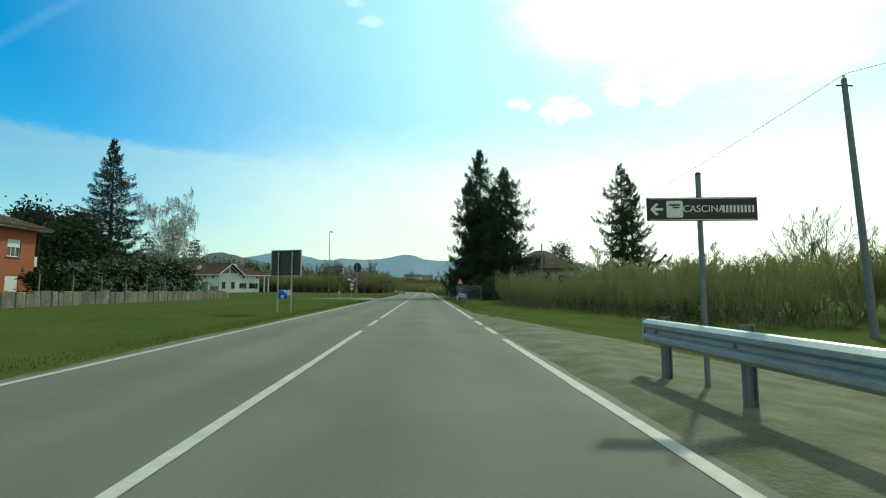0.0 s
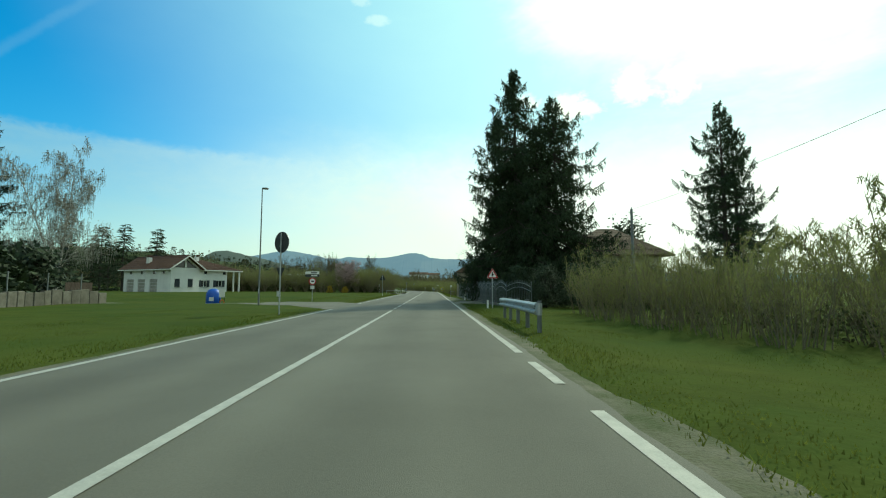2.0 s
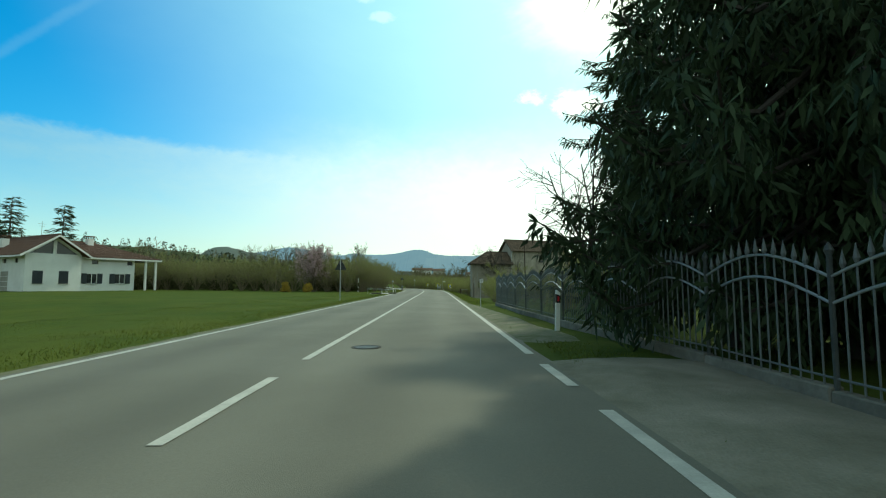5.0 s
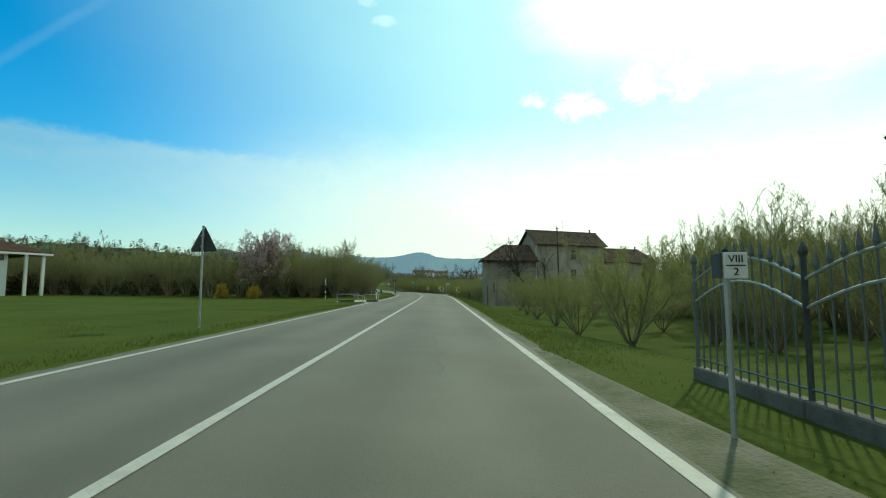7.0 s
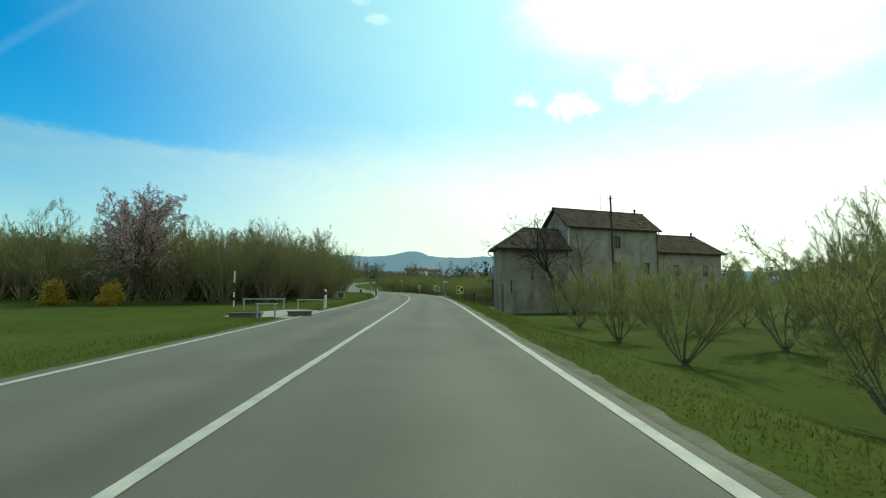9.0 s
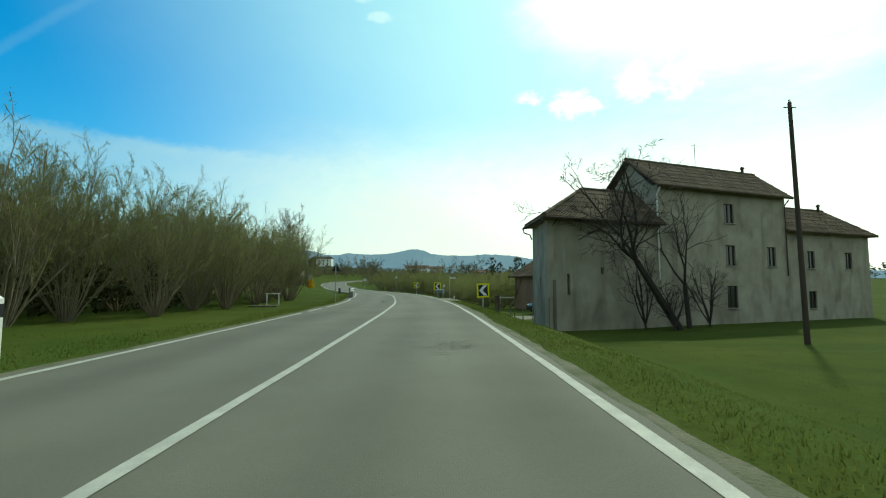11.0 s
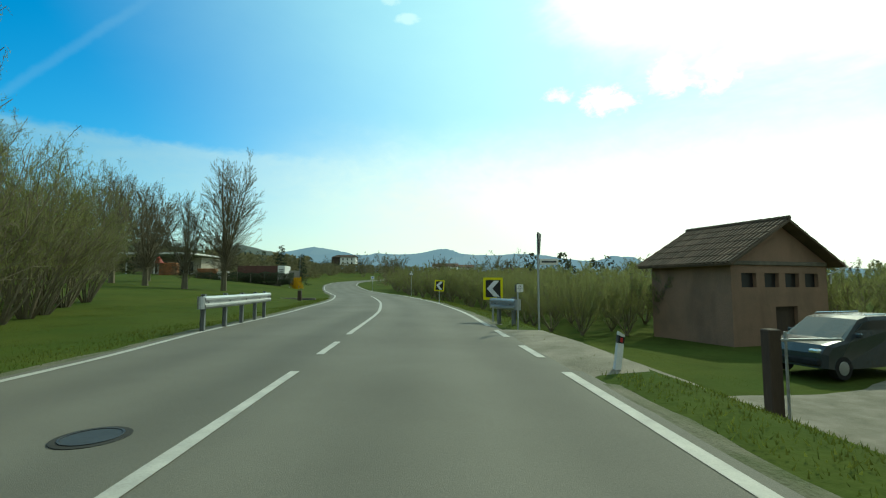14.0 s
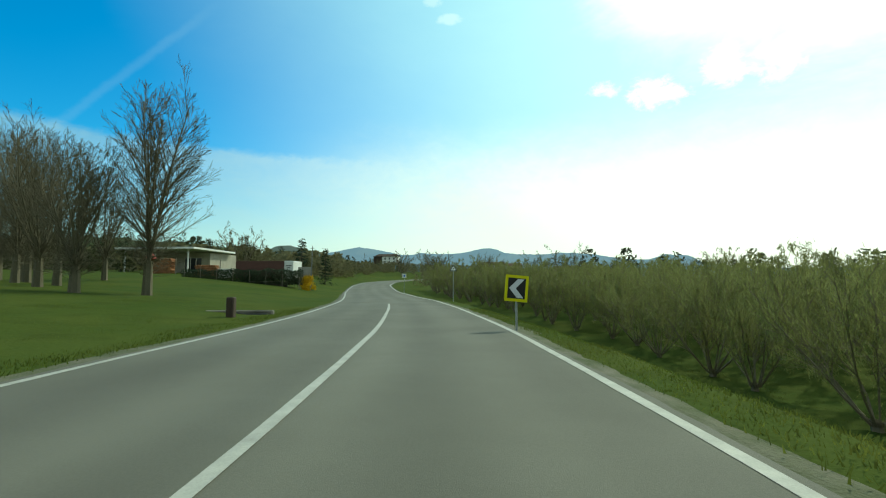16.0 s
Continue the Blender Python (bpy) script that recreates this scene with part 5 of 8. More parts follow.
def place(x, y, z=0.0, rz=0.0):
    return Matrix.Translation((x, y, z)) @ Matrix.Rotation(radians(rz), 4, "Z")


def wall(parent, m, L, H, openings, material, thick=0.3, label="", name="wall"):
    """A wall along local x, thickness towards local y, with openings (u, z, width, height) through it."""
    g = Geo()
    for u0, u1, z0, z1 in cells(L, H, openings):
        u0, u1 = max(u0, 0.004), min(u1, L - 0.004)
        g.box((0, 0, 0), (u1 - u0, thick, z1 - z0), m=m @ Matrix.Translation(((u0 + u1) / 2, thick / 2, (z0 + z1) / 2)))
    ob = part(name, g, material, parent, label)
    bm = bmesh.new()
    bm.from_mesh(ob.data)
    bmesh.ops.remove_doubles(bm, verts=bm.verts, dist=0.0005)
    seen, twins = {}, []
    for f in bm.faces:
        key = tuple(sorted(v.index for v in f.verts))
        if key in seen:
            twins += [f, seen[key]]
        seen[key] = f
    bmesh.ops.delete(bm, geom=list(set(twins)), context="FACES_ONLY")
    bm.to_mesh(ob.data)
    bm.free()
    return ob


def window(parent, m, u, z, w, h, frame_mat="signwhite", shutters=None, bars=1, closed=False, sill=True, name="window"):
    """A window in a wall's opening: frame, panes, sill and, where there are any, shutters."""
    g = Geo()
    t = 0.06
    y = 0.12
    for c, s in (((u + w / 2, y, z + t / 2), (w, 0.07, t)), ((u + w / 2, y, z + h - t / 2), (w, 0.07, t)), ((u + t / 2, y, z + h / 2), (t, 0.07, h)), ((u + w - t / 2, y, z + h / 2), (t, 0.07, h))):
        g.box((0, 0, 0), s, ch=0.008, m=m @ Matrix.Translation(c))
    for k in range(bars):
        g.box((0, 0, 0), (0.05, 0.06, h - 2 * t), m=m @ Matrix.Translation((u + w * (k + 1) / (bars + 1), y, z + h / 2)))
    f = part(name, g, frame_mat, parent)
    for k in range(bars + 1):
        pw = w / (bars + 1)
        part("pane", Geo().box((0, 0, 0), (pw - 0.06, 0.02, h - 0.1), m=m @ Matrix.Translation((u + pw * (k + 0.5), y + 0.02, z + h / 2))), "glass", f)
    if sill:
        part("sill", Geo().box((0, 0, 0), (w + 0.16, 0.22, 0.06), ch=0.01, m=m @ Matrix.Translation((u + w / 2, -0.0, z - 0.03))), "concrete", f)
    if shutters:
        n = int(h / 0.09)
        for side in (-1, 1):
            sg = Geo()
            sw = w / 2
            cx0 = u + w / 2 + side * (w / 4 if closed else w / 2 + sw / 2)
            sy = 0.02 if closed else -0.035
            sg.box((0, 0, 0), (sw, 0.03, h), ch=0.006, m=m @ Matrix.Translation((cx0, sy, z + h / 2)))
            for k in range(n):
                sg.box((0, 0, 0), (sw * 0.8, 0.02, 0.04), m=m @ Matrix.Translation((cx0, sy - 0.022, z + (k + 0.5) * h / n)))
            part("shutter", sg, shutters, f)
    return f


def roof_plane(geo, a, b, c, d, pitch=0.22, r=0.075, thick=0.09):
    """One slope: eave from a to b, ridge from d to c; round tiles run up it in rows."""
    a, b, c, d = (Vector(p) for p in (a, b, c, d))
    n = (b - a).cross(d - a).normalized()
    if n.z < 0:
        n = -n
    lo = [p - n * thick for p in (a, b, c, d)]
    geo.add([tuple(p) for p in (a, b, c, d, *lo)], [(0, 1, 2, 3), (7, 6, 5, 4), (0, 4, 5, 1), (1, 5, 6, 2), (2, 6, 7, 3), (3, 7, 4, 0)])
    count = max(3, int((b - a).length / pitch))
    e = (b - a).normalized()
    rows = 6
    for k in range(count):
        u = (k + 0.5) / count
        p0, p1 = a.lerp(b, u), d.lerp(c, u)
        if (p1 - p0).length < 0.2:
            continue
        for j in range(rows):
            q0, q1 = p0.lerp(p1, j / rows), p0.lerp(p1, (j + 1.04) / rows)
            lift0, lift1 = n * 0.022, n * 0.0
            vs = []
            for q, lift, rr in ((q0, lift0, r * 1.06), (q1, lift1, r * 0.94)):
                for t in (0.0, 60, 120, 180):
                    vs.append(tuple(q + lift + e * (rr * math.cos(radians(t))) + n * (rr * math.sin(radians(t)))))
            geo.add(vs, [(0, 1, 5, 4), (1, 2, 6, 5), (2, 3, 7, 6), (0, 3, 2, 1)])
    return geo


def ridge_caps(geo, p, q, r=0.11):
    p, q = Vector(p), Vector(q)
    n = max(2, int((q - p).length / 0.4))
    for k in range(n):
        geo.tube(p.lerp(q, k / n), p.lerp(q, (k + 1.05) / n), r * 1.08, r * 0.92, 8)


def gutter(parent, p, q, drop=None, material="galv"):
    g = Geo().tube(p, q, 0.07, 0.07, 8)
    if drop is not None:
        g.bar([q, (drop[0], drop[1], q[2] - 0.35), (drop[0], drop[1], drop[2])], 0.045, 8)
    return part("gutter", g, material, parent)


# the white house in the meadow
wh = thing("house", "white rendered country house with a brown tiled roof and glazed gable", "house", (-46.6, 101.5, gz(-46, 101) - 0.05), 63)
front = [(0.75, 0.95, 1.0, 1.5), (3.3, 0.95, 1.0, 1.5), (6.7, 0.95, 1.2, 1.3), (10.0, 0.95, 1.3, 1.3)]
m0 = place(0, 0)
wall(wh, m0, 5.6, 4.5, front[:2], "white")
for u, z, w, h in front[:2]:
    window(wh, m0, u, z, w, h, "signwhite", "shutter", closed=True)
m1 = place(5.6, 0.9)
small = [(u, 3.45, 0.75, 0.55) for u in (1.6, 5.9)]
wall(wh, m1, 6.9, 4.4, [(u - 5.6, z, w, h) for u, z, w, h in front[2:]] + small, "white")
for u, z, w, h in front[2:]:
    window(wh, m1, u - 5.6, z, w, h, "signwhite", "shutter")
for u, z, w, h in small:
    window(wh, m1, u, z, w, h, "wood", None, bars=0, sill=False)
ms = place(0, 14, 0, -90)
doors = [(1.0, 0.0, 2.2, 2.4), (4.4, 0.0, 2.2, 2.4), (8.0, 0.0, 2.2, 2.4)]
slits = [(u, 3.35, 0.8, 0.55) for u in (1.8, 5.2, 8.8, 11.6)]
wall(wh, ms, 14, 4.5, doors + slits, "white")
for u, z, w, h in slits:
    window(wh, ms, u, z, w, h, "wood", None, bars=0, sill=False)
for u, z, w, h in doors:
    d = part("garage_door", Geo().box((0, 0, 0), (w, 0.06, h), m=ms @ Matrix.Translation((u + w / 2, 0.16, h / 2))), "white", wh, "pale grey garage door")
    for k in range(4):
        part("panel", Geo().box((0, 0, 0), (w - 0.1, 0.03, h / 4 - 0.04), ch=0.01, m=ms @ Matrix.Translation((u + w / 2, 0.12, h * (k + 0.5) / 4))), "concrete", d)
wall(wh, place(12.5, 0.9, 0, 90), 13.1, 4.4, [], "white")
wall(wh, place(12.5, 14, 0, 180), 12.5, 4.4, [], "white")
# glazed gable over the front
gb = Geo()
for a, b, w in (((0.15, 4.5), (2.8, 6.4), 0.3), ((5.45, 4.5), (2.8, 6.4), 0.3), ((2.8, 3.75), (2.8, 6.2), 0.34), ((0.15, 3.75), (0.15, 4.5), 0.3), ((5.45, 3.75), (5.45, 4.5), 0.3), ((0.1, 3.75), (5.5, 3.75), 0.24)):
    p, q = Vector((a[0], 0.12, a[1])), Vector((b[0], 0.12, b[1]))
    t = Matrix.Translation((p + q) / 2) @ (q - p).to_track_quat("X", "Z").to_matrix().to_4x4()
    gb.box((0, 0, 0), ((q - p).length, 0.22, w), m=t)
part("gable_frame", gb, "white", wh)
for x0, x1, x2 in ((0.4, 2.65, 2.65), (2.95, 2.95, 5.2)):
    part("gable_pane", Geo().prism([(0.3, 3.86), (2.65, 3.86), (2.65, 6.15), (0.3, 4.5)] if x0 < 1 else [(2.95, 3.86), (5.3, 3.86), (5.3, 4.5), (2.95, 6.15)], 0.03, Matrix.Translation((0, 0.14, 0))), "glass", wh)
g = Geo()
roof_plane(g, (-0.8, 14.6, 4.2), (-0.8, -0.9, 4.2), (2.8, -0.9, 6.75), (2.8, 14.6, 6.75))
roof_plane(g, (6.4, -0.9, 4.2), (6.4, 14.6, 4.2), (2.8, 14.6, 6.75), (2.8, -0.9, 6.75))
roof_plane(g, (5.6, 0.2, 4.3), (15.8, 0.2, 4.3), (10.6, 7.2, 6.6), (3.4, 7.2, 6.6))
roof_plane(g, (15.8, 0.2, 4.3), (15.8, 14.6, 4.3), (10.6, 7.2, 6.6), (10.6, 7.2, 6.6))
roof_plane(g, (15.8, 14.6, 4.3), (5.6, 14.6, 4.3), (3.4, 7.2, 6.6), (10.6, 7.2, 6.6))
ridge_caps(g, (2.8, -0.9, 6.8), (2.8, 14.6, 6.8))
ridge_caps(g, (3.4, 7.2, 6.65), (10.6, 7.2, 6.65))
part("roof", g, "newtile", wh)
g = Geo()
for a, b in (((-0.82, -0.92, 4.1), (2.8, -0.92, 6.64)), ((6.42, -0.92, 4.1), (2.8, -0.92, 6.64)), ((5.6, 0.18, 4.18), (15.8, 0.18, 4.18)), ((15.82, 0.18, 4.18), (15.82, 14.6, 4.18)), ((-0.82, 14.6, 4.08), (-0.82, -0.9, 4.08))):
    p, q = Vector(a), Vector(b)
    t = Matrix.Translation((p + q) / 2) @ (q - p).to_track_quat("X", "Z").to_matrix().to_4x4()
    g.box((0, 0, 0), ((q - p).length, 0.05, 0.2), m=t)
part("fascia", g, "white", wh)
for x in (13.8, 15.2):
    part("porch_post", Geo().box((x, 0.6, 2.1), (0.26, 0.26, 4.2), ch=0.02), "white", wh)
for x, y, z in ((1.0, 8.0, 5.4), (9.4, 6.2, 6.0)):
    c = part("chimney", Geo().box((x, y, z + 0.55), (0.7, 0.7, 1.1), ch=0.02), "white", wh)
    cg = Geo()
    for sx in (-1, 1):
        for sy in (-1, 1):
            cg.box((x + sx * 0.28, y + sy * 0.28, z + 1.25), (0.1, 0.1, 0.3))
    cg.box((x, y, z + 1.45), (0.95, 0.95, 0.1), ch=0.02)
    part("cowl", cg, "newtile", c)
part("aerial", Geo().bar([(2.8, 3.5, 6.7), (2.8, 3.5, 8.6)], 0.02).bar([(2.4, 3.5, 8.3), (3.2, 3.5, 8.3)], 0.012).bar([(2.5, 3.5, 8.0), (3.1, 3.5, 8.0)], 0.012), "pole", wh)

# the red brick block behind the wall
bb = thing("apartment_house", "two-storey red brick house with white shuttered windows and a hipped roof", "house", (-35.5, 24.2, gz(-36, 34) - 0.1), 90)
ops = [(u, z, 1.3, 1.5) for z in (0.9, 4.0) for u in (1.4, 4.4, 7.0, 9.5, 11.7)]
m0 = place(0, 0)
wall(bb, m0, 14.5, 6.5, ops, "brickred")
for u, z, w, h in ops:
    f = window(bb, m0, u, z, w, h, "signwhite", None, bars=2)
    part("roller_shutter", Geo().box((0, 0, 0), (w - 0.08, 0.05, h * (0.45 if z > 3 else 0.95)), m=m0 @ Matrix.Translation((u + w / 2, 0.07, z + h - h * (0.225 if z > 3 else 0.475)))), "whiteplastic", f)
wall(bb, place(14.5, 0, 0, 90), 10, 6.5, [(3, 4.0, 1.3, 1.5)], "brickred")
window(bb, place(14.5, 0, 0, 90), 3, 4.0, 1.3, 1.5)
wall(bb, place(14.5, 10, 0, 180), 14.5, 6.5, [], "brickred")
wall(bb, place(0, 10, 0, -90), 10, 6.5, [], "brickred")
g = Geo()
roof_plane(g, (-0.9, -0.9, 6.6), (15.4, -0.9, 6.6), (10, 5, 9.0), (4.5, 5, 9.0))
roof_plane(g, (15.4, -0.9, 6.6), (15.4, 10.9, 6.6), (10, 5, 9.0), (10, 5, 9.0))
roof_plane(g, (15.4, 10.9, 6.6), (-0.9, 10.9, 6.6), (4.5, 5, 9.0), (10, 5, 9.0))
roof_plane(g, (-0.9, 10.9, 6.6), (-0.9, -0.9, 6.6), (4.5, 5, 9.0), (4.5, 5, 9.0))
part("roof", g, "tile", bb)
part("eaves", Geo().box((7.25, 5, 6.52), (16.1, 11.6, 0.14), ch=0.02), "white", bb)
part("downpipe", Geo().bar([(14.7, -0.12, 6.4), (14.7, -0.12, 0.2)], 0.05), "wood", bb)
part("aerial", Geo().bar([(9.2, 5, 8.8), (9.2, 5, 11.3)], 0.025).bar([(8.7, 5, 11.0), (9.7, 5, 11.0)], 0.015), "pole", bb)
part("boiler_box", Geo().box((15.0, 0.6, 3.7), (0.5, 0.7, 0.9), ch=0.03), "whiteplastic", bb)

# the house behind the spruces
rh = thing("house", "rendered house with arched upper windows under a low hipped roof", "house", (12.2, 56.0, gz(18, 58) - 0.1))
ops = [(0.8, 2.1, 0.9, 1.1), (3.1, 2.1, 0.9, 1.1), (5.4, 2.1, 0.9, 1.1)]
m0 = place(0, 0)
wall(rh, m0, 7.2, 4.05, ops, "cream")
for u, z, w, h in ops:
    f = window(rh, m0, u, z, w, h, "wood", None)
    if z > 2:
        g = Geo()
        for k in range(9):
            a0, a1 = math.pi * k / 9, math.pi * (k + 1) / 9
            mid = (a0 + a1) / 2
            t = m0 @ Matrix.Translation((u + w / 2 + 0.62 * math.cos(mid), -0.03, z + h - 0.1 + 0.62 * math.sin(mid))) @ Matrix.Rotation(-mid, 4, "Y")
            g.box((0, 0, 0), (0.16, 0.1, 0.22), m=t)
        part("arch", g, "concrete", f)
wall(rh, place(0, 8, 0, -90), 8, 4.05, [(1.6, 2.1, 0.9, 1.1), (5.4, 2.1, 0.9, 1.1)], "cream")
for u in (1.6, 5.4):
    window(rh, place(0, 8, 0, -90), u, 2.1, 0.9, 1.1, "wood")
wall(rh, place(7.2, 0, 0, 90), 8, 4.05, [], "cream")
wall(rh, place(7.2, 8, 0, 180), 7.2, 4.05, [], "cream")
g = Geo()
roof_plane(g, (-0.8, -0.8, 4.0), (8.0, -0.8, 4.0), (4.9, 4.2, 6.7), (3.4, 4.2, 6.7))
roof_plane(g, (8.0, -0.8, 4.0), (8.0, 8.8, 4.0), (4.9, 4.2, 6.7), (4.9, 4.2, 6.7))
roof_plane(g, (8.0, 8.8, 4.0), (-0.8, 8.8, 4.0), (3.4, 4.2, 6.7), (4.9, 4.2, 6.7))
roof_plane(g, (-0.8, 8.8, 4.0), (-0.8, -0.8, 4.0), (3.4, 4.2, 6.7), (3.4, 4.2, 6.7))
part("roof", g, "tile", rh)
c = part("chimney", Geo().box((0.9, 3.6, 5.6), (0.5, 0.5, 1.5), ch=0.02), "barnbrick", rh)
part("cowl", Geo().box((0.9, 3.6, 6.4), (0.66, 0.66, 0.1), ch=0.02), "concrete", c)

# the grey farmhouse at the bend
fh = thing("farmhouse", "old grey stuccoed farmhouse of three wings with clay tile roofs", "house", (6.5, 131.3, -1.65), 20)
m0 = place(0, 0)
low = [(1.3, 2.2, 0.2, 1.2), (3.7, 3.4, 0.22, 0.4)]
wall(fh, m0, 8.3, 6.6, low, "stucco", 0.35)
for u, z, w, h in low:
    part("slit_window", Geo().box((0, 0, 0), (w, 0.05, h), m=m0 @ Matrix.Translation((u + w / 2, 0.22, z + h / 2))), "shutter", fh)
mw = place(1.4, 3.74, 0, -110.5)
wall(fh, mw, 3.99, 6.6, [(2.1, 0.9, 0.22, 2.3)], "stucco", 0.35)
part("slit_window", Geo().box((0, 0, 0), (0.22, 0.05, 2.3), m=mw @ Matrix.Translation((2.21, 0.2, 2.05))), "wood", fh)
wall(fh, place(8.3, 3.74, 0, 180), 6.9, 6.6, [], "stucco", 0.35)
mm = place(8.3, 0.05)
main = [(5.9, 6.95, 0.95, 1.35), (5.9, 4.05, 0.95, 1.4), (5.9, 1.2, 1.0, 1.5), (10.0, 4.05, 0.95, 1.4)]
wall(fh, mm, 12.2, 9.15, main, "stucco", 0.4)
for u, z, w, h in main:
    window(fh, mm, u, z, w, h, "wood", None)
SWAP = Matrix(((0, 1, 0, 0), (1, 0, 0, 0), (0, 0, 1, 0), (0, 0, 0, 1)))
for xx in (8.3, 20.1):
    part("gable_wall", Geo().prism([(0.45, 0), (4.25, 0), (4.25, 9.15), (2.35, 11.0), (0.45, 9.15)], 0.4, Matrix.Translation((xx, 0, 0)) @ SWAP), "stucco", fh)
wall(fh, place(20.5, 4.65, 0, 180), 12.2, 9.15, [], "stucco", 0.4)
mr = place(20.5, 0.3)
rw = [(2.6, 4.0, 0.9, 1.3), (7.2, 4.0, 0.9, 1.3), (2.6, 1.0, 0.9, 1.3)]
wall(fh, mr, 10.4, 6.7, rw, "stucco", 0.35)
for u, z, w, h in rw:
    window(fh, mr, u, z, w, h, "wood", None)
wall(fh, place(30.9, 0.3, 0, 90), 4.6, 6.7, [], "stucco", 0.35)
wall(fh, place(30.9, 4.9, 0, 180), 10.4, 6.7, [], "stucco", 0.35)
g = Geo()
roof_plane(g, (-0.55, -0.6, 6.55), (8.28, -0.6, 6.55), (8.28, 1.9, 8.85), (4.0, 1.9, 8.85))
roof_plane(g, (1.15, 4.35, 6.55), (-0.55, -0.6, 6.55), (4.0, 1.9, 8.85), (4.0, 1.9, 8.85))
roof_plane(g, (8.28, 4.35, 6.55), (1.15, 4.35, 6.55), (4.0, 1.9, 8.85), (8.28, 1.9, 8.85))
ridge_caps(g, (4.0, 1.9, 8.9), (8.28, 1.9, 8.9))
ridge_caps(g, (-0.5, -0.55, 6.65), (4.0, 1.9, 8.92))
ridge_caps(g, (1.2, 4.3, 6.65), (4.0, 1.9, 8.92))
part("roof", g, "tile", fh)
g = Geo()
roof_plane(g, (7.95, -0.45, 9.0), (20.75, -0.45, 9.0), (20.75, 2.35, 11.3), (7.95, 2.35, 11.3))
roof_plane(g, (20.75, 5.1, 9.0), (7.95, 5.1, 9.0), (7.95, 2.35, 11.3), (20.75, 2.35, 11.3))
ridge_caps(g, (7.95, 2.35, 11.35), (20.75, 2.35, 11.35))
part("roof", g, "tile", fh)
g = Geo()
roof_plane(g, (20.55, -0.2, 6.65), (31.4, -0.2, 6.65), (29.4, 2.6, 8.95), (20.55, 2.6, 8.95))
roof_plane(g, (31.4, -0.2, 6.65), (31.4, 5.4, 6.65), (29.4, 2.6, 8.95), (29.4, 2.6, 8.95))
roof_plane(g, (31.4, 5.4, 6.65), (20.55, 5.4, 6.65), (20.55, 2.6, 8.95), (29.4, 2.6, 8.95))
ridge_caps(g, (20.6, 2.6, 9.0), (29.4, 2.6, 9.0))
part("roof", g, "tile", fh)
# boarded undersides of the eaves
g = Geo()
for a, b, c, d in (((-0.5, -0.55), (8.25, -0.55), (8.25, 0.0), (0.0, 0.0)), ((-0.5, -0.55), (0.0, 0.0), (1.4, 3.74), (1.15, 4.25))):
    zz = 6.44
    g.add([(p[0], p[1], zz + q) for q in (0, 0.03) for p in (a, b, c, d)], [(3, 2, 1, 0), (4, 5, 6, 7), (0, 1, 5, 4), (1, 2, 6, 5), (2, 3, 7, 6), (3, 0, 4, 7)])
part("soffit", g, "greywood", fh)
gutter(fh, (8.2, -0.66, 6.5), (-0.6, -0.66, 6.5), None, "wood")
gutter(fh, (-0.62, -0.6, 6.48), (1.1, 4.4, 6.48), None, "wood")
part("swan_neck", Geo().bar([(1.08, 4.35, 6.42), (1.1, 4.3, 6.2), (1.3, 3.85, 6.0), (1.36, 3.78, 5.7)], 0.04, 8), "wood", fh)
part("downpipe", Geo().bar([(8.15, -0.35, 8.9), (8.15, -0.08, 8.5), (8.15, -0.08, 3.0)], 0.05, 8), "whiteplastic", fh)
part("downpipe", Geo().bar([(0.3, -0.55, 6.4), (0.3, -0.06, 6.1), (0.34, -0.06, 2.4)], 0.028, 8), "signblack", fh)
part("downpipe", Geo().bar([(20.3, -0.4, 8.9), (20.3, -0.06, 8.5), (20.3, -0.06, 3.4)], 0.045, 8), "wood", fh)
for x, z in ((19.6, 11.2), (28.6, 8.8)):
    part("flue", Geo().bar([(x, 2.45, z), (x, 2.45, z + 0.6)], 0.1, 8).lathe([(0.16, 0.55), (0.16, 0.62), (0.03, 0.74)], 10, (x, 2.45, z)), "wood", fh)
part("buttress_post", Geo().box((0.32, -0.16, 1.5), (0.16, 0.14, 3.1), ch=0.02), "greywood", fh)
for x, z, w in ((0.55, 3.1, 0.3), (1.1, 4.2, 0.22)):
    part("render_repair", Geo().box((x, -0.006, z), (w, 0.012, 1.5), ch=0.004), "concrete", fh, "paler patched strip of render")
part("aerial", Geo().bar([(14.5, 2.35, 11.4), (14.5, 2.35, 13.2)], 0.018).bar([(14.2, 2.35, 13.0), (14.8, 2.35, 13.0)], 0.01), "pole", fh)

# the brick barn past the farmhouse
bn = thing("barn", "small brown brick barn with a clay tile saddle roof", "barn", (10.8, 152.75, -2.05), 22)
gops = [(0.6, 3.05, 0.9, 0.62), (2.0, 3.05, 0.9, 0.62), (3.3, 3.05, 0.9, 0.62), (4.6, 3.05, 0.9, 0.62), (2.6, 0.0, 1.4, 2.2)]
wall(bn, place(0, 0), 6.1, 4.2, gops, "barnbrick", 0.3)
for u, z, w, h in gops[:4]:
    part("louvre", Geo().box((0, 0, 0), (w, 0.06, h), m=place(0, 0) @ Matrix.Translation((u + w / 2, 0.2, z + h / 2))), "signblack", bn)
part("door", Geo().box((3.3, 0.2, 1.1), (1.4, 0.08, 2.2), ch=0.01), "wood", bn)
part("gable_wall", Geo().prism([(0, 4.2), (6.1, 4.2), (3.05, 5.85)], 0.3), "barnbrick", bn, "brick gable")
part("tie_beam", Geo().box((3.05, -0.03, 4.1), (6.0, 0.1, 0.18), ch=0.02), "greywood", bn)
